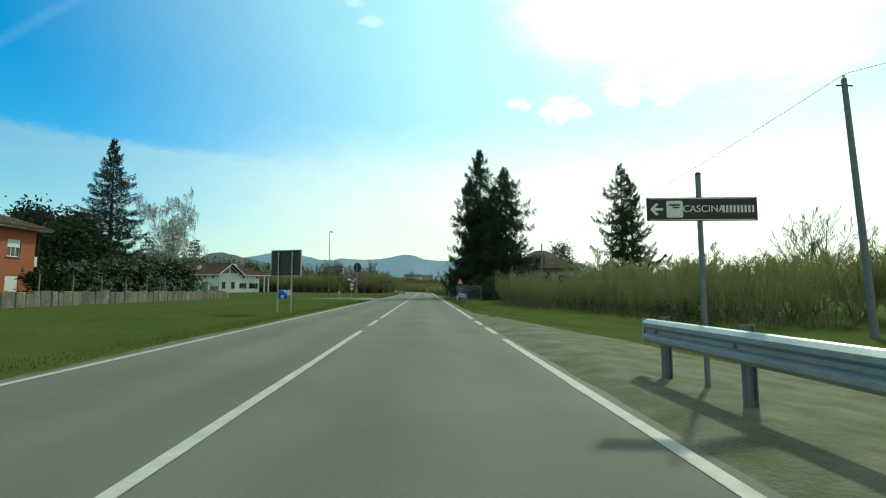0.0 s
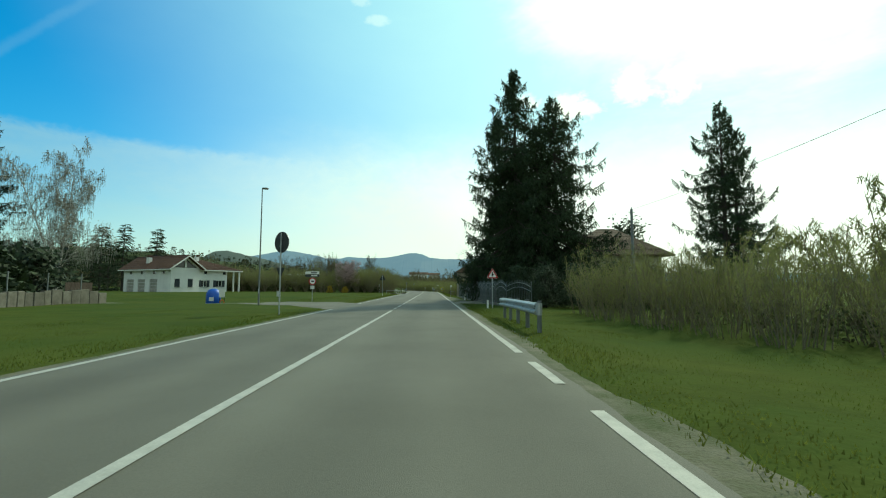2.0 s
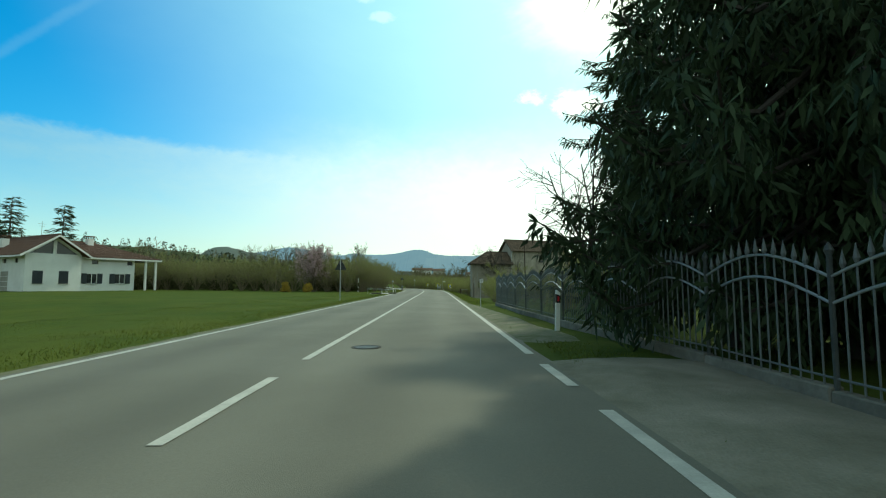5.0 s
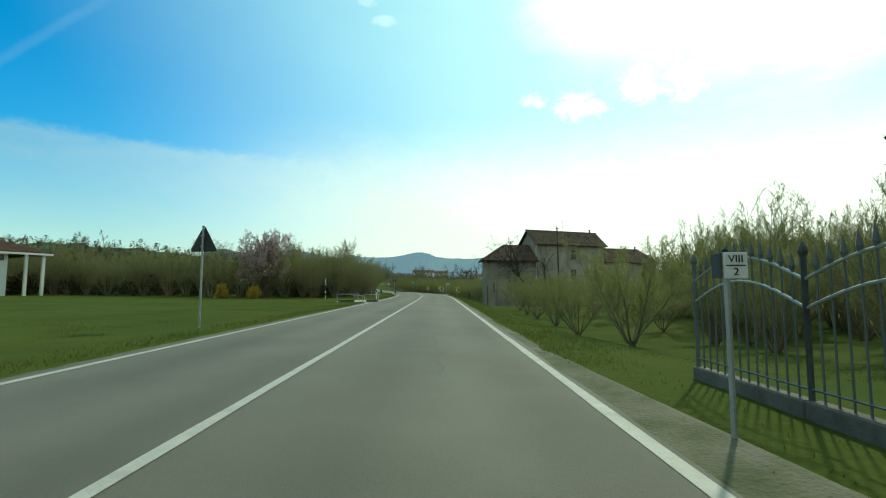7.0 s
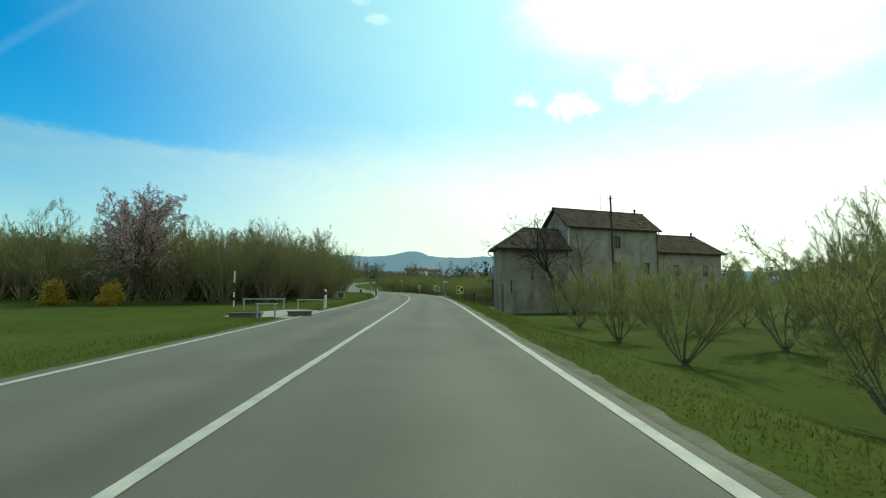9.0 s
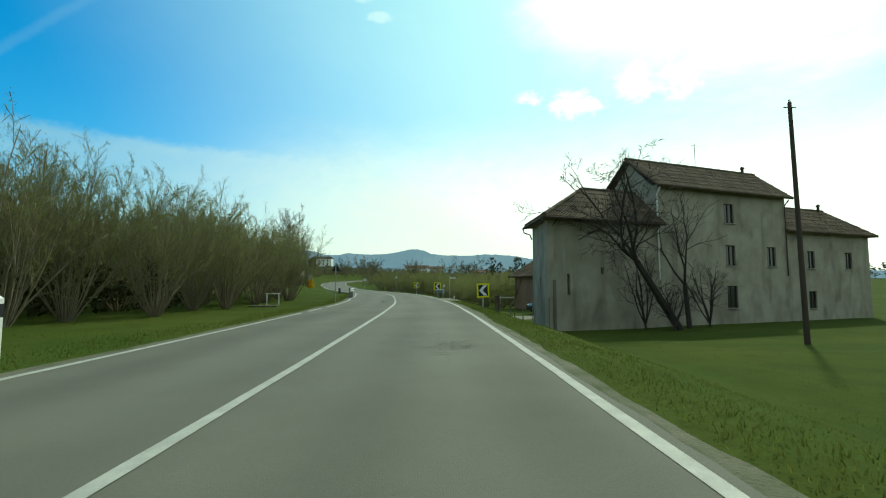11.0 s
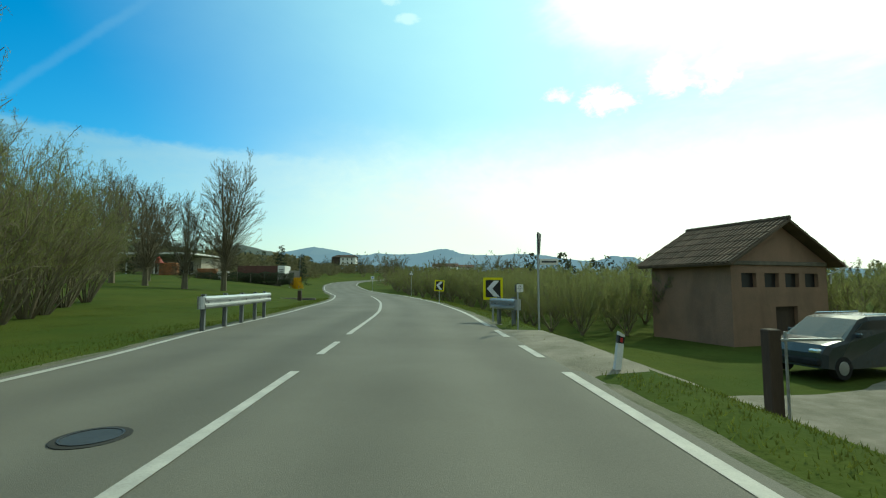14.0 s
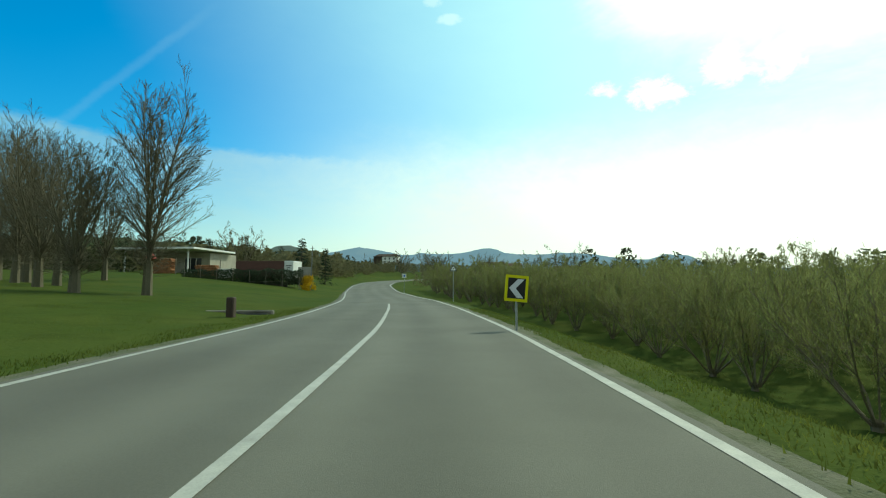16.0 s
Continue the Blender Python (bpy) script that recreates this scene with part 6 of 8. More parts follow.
part("gable_wall", Geo().prism([(0, 4.2), (6.1, 4.2), (3.05, 5.85)], 0.3, Matrix.Translation((0, 4.1, 0))), "barnbrick", bn)
wall(bn, place(0, 4.4, 0, -90), 4.4, 4.2, [], "barnbrick", 0.3)
wall(bn, place(6.1, 0, 0, 90), 4.4, 4.2, [], "barnbrick", 0.3)
wall(bn, place(6.1, 4.4, 0, 180), 6.1, 4.2, [], "barnbrick", 0.3)
g = Geo()
roof_plane(g, (-0.6, 4.9, 4.05), (-0.6, -0.5, 4.05), (3.05, -0.5, 6.05), (3.05, 4.9, 6.05))
roof_plane(g, (6.7, -0.5, 4.05), (6.7, 4.9, 4.05), (3.05, 4.9, 6.05), (3.05, -0.5, 6.05))
ridge_caps(g, (3.05, -0.5, 6.1), (3.05, 4.9, 6.1))
part("roof", g, "tile", bn)
gutter(bn, (6.75, 4.9, 4.0), (6.75, -0.5, 4.0), (6.2, -0.1, 3.2), "whiteplastic")

# the yard at the far left: shop with a flat canopy, lorry box, advertising board
shop = thing("roadside_shop", "low roadside shop with a flat white canopy and goods outside", "shop", (-80.8, 212, gz(-60, 212)), 3)
wall(shop, place(19, 6), 11, 3.4, [(1.5, 0.2, 3, 2.4), (6.5, 0.2, 3, 2.4)], "cream", 0.3)
for u, w in ((1.5, 3), (6.5, 3)):
    window(shop, place(19, 6), u, 0.2, w, 2.4, "whiteplastic", None, bars=2, sill=False)
wall(shop, place(30, 6, 0, 90), 8, 3.4, [], "cream", 0.3)
wall(shop, place(19, 14, 0, -90), 8, 3.4, [], "cream", 0.3)
wall(shop, place(30, 14, 0, 180), 11, 3.4, [], "cream", 0.3)
part("canopy", Geo().box((24.5, 6, 3.75), (13, 12, 0.3), ch=0.03), "white", shop)
for x in (19, 24, 29.5):
    part("column", Geo().tube((x, 1.0, 0), (x, 1.0, 3.65), 0.13, 0.13, 10), "white", shop)
lorry = thing("lorry_box", "brown lorry box body with a white end parked in the yard", "lorry", (-34.2, 200.0, gz(-30, 200)), 2)
part("box_body", Geo().box((3.0, 1.2, 1.75), (6.0, 2.4, 2.05), ch=0.04), "brownbox", lorry)
end = part("box_end", Geo().box((6.6, 1.2, 1.72), (1.1, 2.5, 2.1), ch=0.06), "white", lorry, "white cab end")
for w, z in ((0.7, 2.2), (0.45, 1.95)):
    part("bar", Geo().box((6.6, -0.06, z), (w, 0.012, 0.1)), "signback", end)
part("chassis", Geo().box((3.8, 1.2, 0.62), (7.4, 1.0, 0.2), ch=0.02), "signblack", lorry)
for x in (1.2, 2.1, 6.7):
    for y in (0.25, 2.15):
        part("wheel", Geo().tube((x, y - 0.14, 0.4), (x, y + 0.14, 0.4), 0.4, 0.4, 18), "rubber", lorry)
for x, n, label in ((-50.4, 7, "stack of split orange-brown firewood outside the shop"), (-43.8, 5, "low stack of orange-brown firewood outside the shop")):
    e = thing("firewood_stack", label, "firewood", (x, 206.0, gz(x, 206)))
    for j in range(n):
        for k in range(9):
            part("log", Geo().tube((0.34 * k + 0.17 * (j % 2), 0, 0.17 + 0.29 * j), (0.34 * k + 0.17 * (j % 2), 0.9, 0.17 + 0.29 * j), 0.17, 0.16, 7), "timber", e)
    for u in (-0.3, 3.3):
        part("stake", Geo().box((u, 0.45, 1.0), (0.1, 0.1, 2.3), ch=0.01), "greywood", e)
e = thing("parasol", "closed red parasol standing outside the shop", "parasol", (-50.0, 205.4, gz(-52, 205)))
part("pole", Geo().tube((0, 0, 0), (0, 0, 2.9), 0.03, 0.03, 8), "galv", e)
part("canopy", Geo().lathe([(0.75, 1.9), (0.45, 2.3), (0.12, 2.85), (0.02, 2.95)], 10), "redsheet", e)
e = thing("freezer_chest", "white chest standing outside the shop", "chest", (-40.6, 206.2, gz(-40, 206)))
part("body", Geo().box((0.8, 0.4, 0.6), (1.7, 0.8, 1.2), ch=0.05), "white", e)
part("lid", Geo().box((0.8, 0.4, 1.24), (1.74, 0.84, 0.07), ch=0.02), "whiteplastic", e)
for k in range(8):
    x = -38.9 + 1.95 * k
    e = thing("fence_stake", "thin pale stake in the clipped hedge", "post", (x, 197.45 + 0.09 * k, gz(x, 198)), 0, "stakes along the yard hedge")
    part("shaft", Geo().box((0, 0, 0.6), (0.05, 0.05, 1.5), ch=0.01), "greywood", e)
    part("tip", Geo().box((0, 0, 1.36), (0.06, 0.06, 0.03), ch=0.01), "galv", e)

e = thing("yard_wall", "low dark stone wall at the foot of the clipped hedge", "low wall", (-63, 196.9, gz(-45, 197) - 1.45), 3.2)
part("wall", Geo().box((18.0, 0, 0.05), (36.0, 0.3, 0.9), ch=0.03), "stone", e)
part("coping", Geo().box((18.0, 0, 0.52), (36.1, 0.38, 0.06), ch=0.015), "concrete", e)
e = thing("notice_panel", "blank grey-white panel standing beside the lorry", "sign", (-26.6, 200.6, gz(-26.6, 200.6)), 4)
part("panel", Geo().box((0.8, 0, 1.6), (1.6, 0.08, 1.9), ch=0.01), "concrete", e)
for x in (0.1, 1.5):
    part("leg", Geo().box((x, 0.08, 0.9), (0.08, 0.08, 2.4), ch=0.01), "galv", e)

villa = thing("villa", "white villa with a dark roof on the slope", "house", (-112, 545, 19.0))
wall(villa, place(0, 0), 14, 7, [(2, 1, 1.2, 2), (6, 1, 1.2, 2), (10, 1, 1.2, 2), (2, 4.2, 1.2, 1.8), (6, 4.2, 1.2, 1.8), (10, 4.2, 1.2, 1.8)], "white", 0.4)
for u in (2, 6, 10):
    for z, h in ((1, 2), (4.2, 1.8)):
        window(villa, place(0, 0), u, z, 1.2, h, "wood", None, bars=1, sill=False)
wall(villa, place(14, 0, 0, 90), 10, 7, [], "white", 0.4)
wall(villa, place(0, 10, 0, -90), 10, 7, [], "white", 0.4)
wall(villa, place(14, 10, 0, 180), 14, 7, [], "white", 0.4)
g = Geo()
roof_plane(g, (-8, -1, 7), (15, -1, 7), (12, 5, 9.5), (-4, 5, 9.5), 0.5)
roof_plane(g, (15, 11, 7), (-8, 11, 7), (-4, 5, 9.5), (12, 5, 9.5), 0.5)
part("roof", g, "wood", villa)
part("wing", Geo().box((-4.5, 5, 2.5), (7, 9, 9), ch=0.05), "wood", villa, "dark timber wing")
SLOPE = ((-700, 52), (-420, 48), (-300, 40), (-210, 27), (-140, 17), (-80, 12), (-30, 6), (40, 5), (200, 5), (700, 7))
ridge("backdrop_near_slope", 420, 160, SLOPE, "slope", "green and wooded slope rising behind the valley road", 8.2, 0.16)


def on_slope(x, y):
    return slope_z(SLOPE, 8.2, 0.16, x, max(0.0, min(1.0, (y - 420) / 160))) - 0.5


far_woods("hillside_woods", "bare and budding woods covering the slope", 74, 900, -520, 60, 430, 578, 5, 10, "farwood", 34, on_slope)
far_woods("hillside_woods", "dark evergreen patches in the woods on the slope", 75, 140, -520, -60, 430, 578, 6, 11, "shrub", 46, on_slope)


def far_house(x, y, w, d, h, walls, label, rz=0):
    e = thing("house", label, "house", (x, y, gz(x, y)), rz)
    wall(e, place(0, 0), w, h, [(w * 0.2, 0.9, 1, 1.3), (w * 0.6, 0.9, 1, 1.3)], walls, 0.3)
    for u in (0.2, 0.6):
        window(e, place(0, 0), w * u, 0.9, 1, 1.3, "wood", None, sill=False)
    wall(e, place(w, 0, 0, 90), d, h, [], walls, 0.3)
    wall(e, place(w, d, 0, 180), w, h, [], walls, 0.3)
    wall(e, place(0, d, 0, -90), d, h, [], walls, 0.3)
    g = Geo()
    roof_plane(g, (-0.6, -0.6, h), (w + 0.6, -0.6, h), (w + 0.6, d / 2, h + d * 0.24), (-0.6, d / 2, h + d * 0.24), 0.4)
    roof_plane(g, (w + 0.6, d + 0.6, h), (-0.6, d + 0.6, h), (-0.6, d / 2, h + d * 0.24), (w + 0.6, d / 2, h + d * 0.24), 0.4)
    part("roof", g, "newtile", e)
    return e


far_house(-20, 430, 16, 9, 4.5, "white", "low white farmhouse with a red tiled roof in the valley")
far_house(-3, 455, 10, 8, 5, "cream", "cream farmhouse with a tiled roof in the valley")
far_house(22, 380, 12, 8, 4, "white", "white house half hidden by trees in the valley")
far_house(-95, 127, 6.5, 5, 2.3, "cream", "low shed with a tiled roof behind the meadow", 20)

# ---- lanes, shoulders and wear ----
def drape(name, near, far_pts, material, label, category, lift=0.035, n=14):
    """A surface laid over the ground between two lines of points."""
    def resample(p, k):
        p = [Vector((*q, 0)) for q in p]
        L = [0.0]
        for a, b in zip(p, p[1:]):
            L.append(L[-1] + (b - a).length)
        out = []
        for i in range(k):
            t = L[-1] * i / (k - 1)
            j = max(0, min(len(p) - 2, int(np.searchsorted(L, t)) - 1))
            out.append(p[j].lerp(p[j + 1], (t - L[j]) / max(1e-6, L[j + 1] - L[j])))
        return out
    k = 30
    a, b = resample(near, k), resample(far_pts, k)
    g = Geo()
    for i in range(k):
        for j in range(n + 1):
            p = a[i].lerp(b[i], j / n)
            e = 0.12 if j in (0, n) else 0
            x, y = p.x + noise.noise(Vector((p.x, p.y, 7))) * e * 2, p.y + noise.noise(Vector((p.x, p.y, 9))) * e * 2
            dd = abs(x - cx(y))
            g.v.append((x, y, gz(x, y) + (lift if 0 < j < n and 0 < i < k - 1 else -0.02) - 0.075 * (1 - smooth01((dd - 3.5) / 0.9))))
    g.f = [(i * (n + 1) + j, (i + 1) * (n + 1) + j, (i + 1) * (n + 1) + j + 1, i * (n + 1) + j + 1) for i in range(k - 1) for j in range(n)]
    return tagged(part(name, g, material, smooth=True), label, category, kind="structure")


drape("side_road", [(-4.7, 42.2), (-6.6, 44.6), (-10.5, 48.6), (-18, 53.2), (-30, 58.0), (-62, 68)], [(-4.7, 53.3), (-7.6, 53.2), (-12.5, 55.2), (-20, 59.4), (-32, 64.5), (-64, 75)], "lane", "pale worn side road joining the country road", "road")
drape("gravel_entrance", [(1.7, -9), (1.7, 4), (1.7, 14.5)], [(8.5, -9), (6.0, 2), (2.6, 14.5)], "stony", "stony earth entrance beside the road", "gravel")
drape("gravel_entrance", [(1.7, 50.9), (1.7, 56)], [(4.6, 51.3), (4.6, 55.4)], "gravel", "pale gravel gateway beside the railings", "gravel")
drape("gravel_verge", [(1.7, 58), (1.7, 77)], [(3.2, 58), (2.15, 77)], "stony", "dusty gravel verge along the railings", "gravel")
drape("gravel_lane", [(0.2, 138.6), (4.0, 139.6), (9, 141.4), (24, 149.5)], [(-0.2, 145.4), (3.2, 143.8), (8.6, 144.6), (22, 153.5)], "gravel", "pale gravel lane leading down to the barn", "gravel")
drape("gravel_patch", [(-5.0, 104.4), (-5.0, 109.8)], [(-8.3, 104.9), (-7.4, 109.2)], "concrete", "pale concrete apron beside the road", "pavement", n=6)

rnd = random.Random(77)


def crack(points, w, name="road_crack"):
    g = Geo()
    for k, ((x0, y0), (x1, y1)) in enumerate(zip(points, points[1:])):
        ww = w * rnd.uniform(0.5, 1.2)
        z = rise(y0) + 0.026
        L = math.hypot(x1 - x0, y1 - y0) + 1e-6
        nx, ny = (y1 - y0) / L * ww, -(x1 - x0) / L * ww
        g.quad((x0 - nx, y0 - ny, z), (x0 + nx, y0 + ny, z), (x1 + nx, y1 + ny, z), (x1 - nx, y1 - ny, z))
    return tagged(part(name, g, "tar"), "dark crack in the worn asphalt", "road crack", kind="structure")


def wander(x, y, n, step, drift=0.0, jitter=0.05):
    p = [(x, y)]
    for _ in range(n):
        p.append((p[-1][0] + rnd.gauss(drift, jitter), p[-1][1] + step * rnd.uniform(0.7, 1.3)))
    return p


for x, y, n in ((0.35, 36, 12), (0.2, 74, 14), (0.3, 112, 12), (0.75, 128, 12), (-0.6, 146, 8)):
    crack(wander(x, y, 3 * n, 0.12, 0.0, 0.03), 0.0026)
# the broken patch near the farmhouse
for k in range(13):
    p = [(0.35 + rnd.gauss(0, 0.22), 113.9 + rnd.gauss(0, 0.5))]
    for _ in range(5):
        p.append((p[-1][0] + rnd.gauss(0.06, 0.07), p[-1][1] + rnd.gauss(0.0, 0.1)))
    crack(p, 0.010)
for x, y, w in ((-3.2, 136.1, 0.25), (-1.05, 57.0, 0.27)):
    g = Geo().lathe([(w, 0.0), (w, 0.004), (w * 0.98, 0.006)], 28, (x, y, 0.012))
    mh = tagged(part("manhole_cover", g, "tar"), "round dark iron manhole cover in the road", "manhole cover")
    part("rim", Geo().lathe([(w * 0.8, 0.006), (w * 0.8, 0.012), (w * 0.74, 0.012), (w * 0.74, 0.007)], 28, (x, y, 0.012)), "signback", mh)


# ---- signs ----
def post_on(parent, x, y, top, r=0.03, material="galv", sink=0.3):
    p = part("post", Geo().tube((x, y, -sink), (x, y, top), r, r, 12), material, parent, smooth=False)
    part("cap", Geo().lathe([(r * 1.08, 0.0), (r * 1.08, 0.02), (r * 0.5, 0.035)], 12, (x, y, top)), "signblack", p)
    return p


def clamp(parent, x, y, z, r=0.03):
    return part("clamp", Geo().box((x, y + 0.035, z), (r * 3.2, r * 2.2, 0.04), ch=0.006), "galv", parent)


def lettering(text, size, material, m, parent, depth=0.003, name="lettering", align="CENTER"):
    cu = bpy.data.curves.new("lettering", "FONT")
    cu.body, cu.size, cu.align_x, cu.align_y, cu.extrude = text, size, align, "CENTER", depth
    tmp = bpy.data.objects.new("lettering_source", cu)
    scene.collection.objects.link(tmp)
    bpy.context.view_layer.update()
    me = bpy.data.meshes.new_from_object(tmp.evaluated_get(bpy.context.evaluated_depsgraph_get()))
    bpy.data.objects.remove(tmp)
    me.materials.clear()
    me.materials.append(M[material])
    ob = new(name, me)
    ob.parent = parent
    ob.matrix_local = m
    return ob


FACE = Matrix.Rotation(radians(90), 4, "X")


def rounded_poly(points, r, n=5):
    """A polygon with its corners rounded."""
    out = []
    k = len(points)
    for i in range(k):
        p, a, b = Vector(points[i]), Vector(points[i - 1]), Vector(points[(i + 1) % k])
        u, v = (a - p).normalized(), (b - p).normalized()
        t = r / math.tan(u.angle(v) / 2)
        s, e = p + u * t, p + v * t
        c = p + (u + v).normalized() * (r / math.sin(u.angle(v) / 2))
        a0, a1 = math.atan2(s.y - c.y, s.x - c.x), math.atan2(e.y - c.y, e.x - c.x)
        d = (a1 - a0 + math.pi) % (2 * math.pi) - math.pi
        out += [(c.x + r * math.cos(a0 + d * j / n), c.y + r * math.sin(a0 + d * j / n)) for j in range(n + 1)]
    return out


def triangle(side, zc, r):
    h = side * 0.866
    return rounded_poly([(-side / 2, zc - h / 3), (side / 2, zc - h / 3), (0, zc + 2 * h / 3)], r)


def warning_sign(name, label, x, y, rz, zc, side, face, base=None):
    """A triangle on a post. face: 'junction', 'bend' or '' when its back is seen."""
    z0 = gz(x, y) if base is None else base
    e = thing(name, label, "road sign", (x, y, z0), rz)
    zc -= z0
    post_on(e, 0, 0.045, zc + side * 0.5)
    p = part("panel", Geo().prism(triangle(side, zc, 0.05), 0.006, Matrix.Translation((0, -0.003, 0))), "signback", e)
    for dz in (-0.12, 0.2):
        clamp(e, 0, 0.02, zc + dz)
    if not face:
        return e
    rim = "signred" if face == "junction" else "signback"
    part("border", Geo().prism(triangle(side * 0.985, zc, 0.05), 0.003, Matrix.Translation((0, -0.008, 0))), "signwhite", p)
    part("rim", Geo().prism(triangle(side * 0.95, zc, 0.045), 0.003, Matrix.Translation((0, -0.012, 0))), rim, p)
    part("field", Geo().prism(triangle(side * 0.66, zc, 0.025), 0.003, Matrix.Translation((0, -0.016, 0))), "signwhite", p)
    s = side
    if face == "junction":
        g = Geo().prism([(-0.055 * s, -0.13 * s + zc), (0.0, -0.10 * s + zc), (0.055 * s, -0.13 * s + zc), (0.055 * s, 0.13 * s + zc), (0, 0.24 * s + zc), (-0.055 * s, 0.13 * s + zc)], 0.003, Matrix.Translation((0, -0.02, 0)))
        g.box((0.10 * s, -0.0185, zc + 0.02 * s), (0.11 * s, 0.003, 0.05 * s))
    else:
        g = Geo()
        pts = [(-0.04 * s, -0.14 * s), (-0.04 * s, 0.0), (0.03 * s, 0.07 * s), (0.08 * s, 0.12 * s)]
        for (a, b), (c, d) in zip(pts, pts[1:]):
            p0, p1 = Vector((a, -0.0185, zc + b)), Vector((c, -0.0185, zc + d))
            g.box((0, 0, 0), ((p1 - p0).length + 0.02, 0.003, 0.06 * s), m=Matrix.Translation((p0 + p1) / 2) @ (p1 - p0).to_track_quat("X", "Y").to_matrix().to_4x4() @ Matrix.Rotation(radians(90), 4, "X"))
    part("symbol", g, "signblack", p)
    return e


warning_sign("warning_sign", "red-bordered triangular junction warning sign on a grey post", 3.6, 43.9, 4, 1.84, 0.7, "junction")
warning_sign("warning_sign", "grey back of a triangular warning sign on a thin post", -6.6, 81.35, 170, 2.42, 0.9, "")
warning_sign("warning_sign", "grey back of a triangular warning sign beside the verge", -6.35, 136.1, 160, 2.2, 0.7, "")
warning_sign("warning_sign", "triangular bend warning sign with a dark border beside the orchard", -6.4, 185.0, 8, 2.38, 0.62, "bend")


def chevron(x, y, zc, rz, size, tilt=0.0, high=1.12):
    e = thing("chevron_sign", "white bend chevron on black in a fluorescent yellow frame", "road sign", (x, y, gz(x, y)), rz, "bend chevrons")
    zc -= gz(x, y)
    post_on(e, 0.0, 0.05, zc + size * 0.45)
    t = Matrix.Translation((0, 0, zc)) @ Matrix.Rotation(radians(tilt), 4, "Y")
    w, h = size / 2, size * high / 2
    p = part("backing", Geo().prism(rounded_poly([(-w, -h), (w, -h), (w, h), (-w, h)], 0.02), 0.012, t), "signyellow", e, "fluorescent yellow frame")
    iw, ih = w * 0.76, h * 0.78
    part("panel", Geo().prism([(-iw, -ih), (iw, -ih), (iw, ih), (-iw, ih)], 0.004, t @ Matrix.Translation((0, -0.005, 0))), "signblack", p)
    part("arrow", Geo().prism([(-iw * 0.86, 0), (iw * 0.1, ih * 0.92), (iw * 0.85, ih * 0.92), (-iw * 0.1, 0), (iw * 0.85, -ih * 0.92), (iw * 0.1, -ih * 0.92)], 0.004, t @ Matrix.Translation((0, -0.01, 0))), "chevwhite", p)
    clamp(e, 0, 0.02, zc)
    return e


chevron(2.55, 128.45, 0.84, 4, 0.62, -2)
chevron(0.42, 147.3, 0.99, 8, 0.62, 0)
chevron(-2.0, 161.7, 1.06, 12, 0.62, 5)

# brown direction sign at the entrance
e = thing("direction_sign", "brown direction sign with white arrow and lettering on a post", "road sign", (3.19, 0.95, gz(3.19, 0.95)), -5)
zs = 2.06 - gz(3.05, 0.95)
post_on(e, 0, 0.05, zs + 0.42, 0.03, "pole")
p = part("panel", Geo().box((0.0, 0, zs), (1.27, 0.02, 0.28), ch=0.006), "signbrown", e)
part("border", Geo().box((0.0, -0.011, zs + 0.128), (1.22, 0.003, 0.01)).box((0.0, -0.011, zs - 0.128), (1.22, 0.003, 0.01)), "signwhite", p)
part("arrow", Geo().prism([(-0.6, 0), (-0.53, 0.075), (-0.50, 0.06), (-0.545, 0.015), (-0.45, 0.015), (-0.45, -0.015), (-0.545, -0.015), (-0.50, -0.06), (-0.53, -0.075)], 0.003, Matrix.Translation((0, -0.014, zs))), "signwhite", p)
part("pictogram", Geo().prism(rounded_poly([(-0.41, -0.1), (-0.22, -0.1), (-0.22, 0.1), (-0.41, 0.1)], 0.02), 0.003, Matrix.Translation((0, -0.014, zs))), "signwhite", p)
part("pictogram_mark", Geo().box((-0.315, -0.017, zs + 0.05), (0.12, 0.003, 0.02)).box((-0.3, -0.017, zs + 0.02), (0.08, 0.003, 0.015)), "signbrown", p)
lettering("CASCINA", 0.115, "signwhite", Matrix.Translation((0.02, -0.014, zs)) @ FACE, p)
for k in range(9):
    part("bar", Geo().box((0.245 + k * 0.042, -0.0125, zs), (0.024, 0.003, 0.085)), "signwhite", p)
for dz in (-0.08, 0.08):
    clamp(e, 0, 0.03, zs + dz)

e = thing("route_marker", "small white route marker on a thin post beside the far bend", "road sign", (-14.6, 204.0, gz(-14.6, 204)), 14)
post_on(e, 0, 0.04, 2.3, 0.025)
p = part("panel", Geo().box((0, 0, 2.05), (0.5, 0.02, 0.5), ch=0.005), "signwhite", e)
part("bar", Geo().box((0, -0.012, 2.05), (0.2, 0.003, 0.22)), "blueplastic", p)

# back of the large town board
e = thing("road_board", "dark back of a large road board on two steel posts", "road sign", (-6.7, 17.9, gz(-6.7, 17.9)), 160)
part("panel", Geo().box((0, 0, 2.36), (1.65, 0.03, 1.2), ch=0.01), "signback", e)
part("rim", Geo().box((0, 0, 2.97), (1.68, 0.05, 0.03)).box((0, 0, 1.75), (1.68, 0.05, 0.03)).box((-0.83, 0, 2.36), (0.03, 0.05, 1.2)).box((0.83, 0, 2.36), (0.03, 0.05, 1.2)), "galv", e)
for x in (-0.38, 0.38):
    post_on(e, x, 0.07, 2.9, 0.03)
for x in (-0.38, 0.38):
    for z in (1.95, 2.75):
        clamp(e, x, 0.035, z)

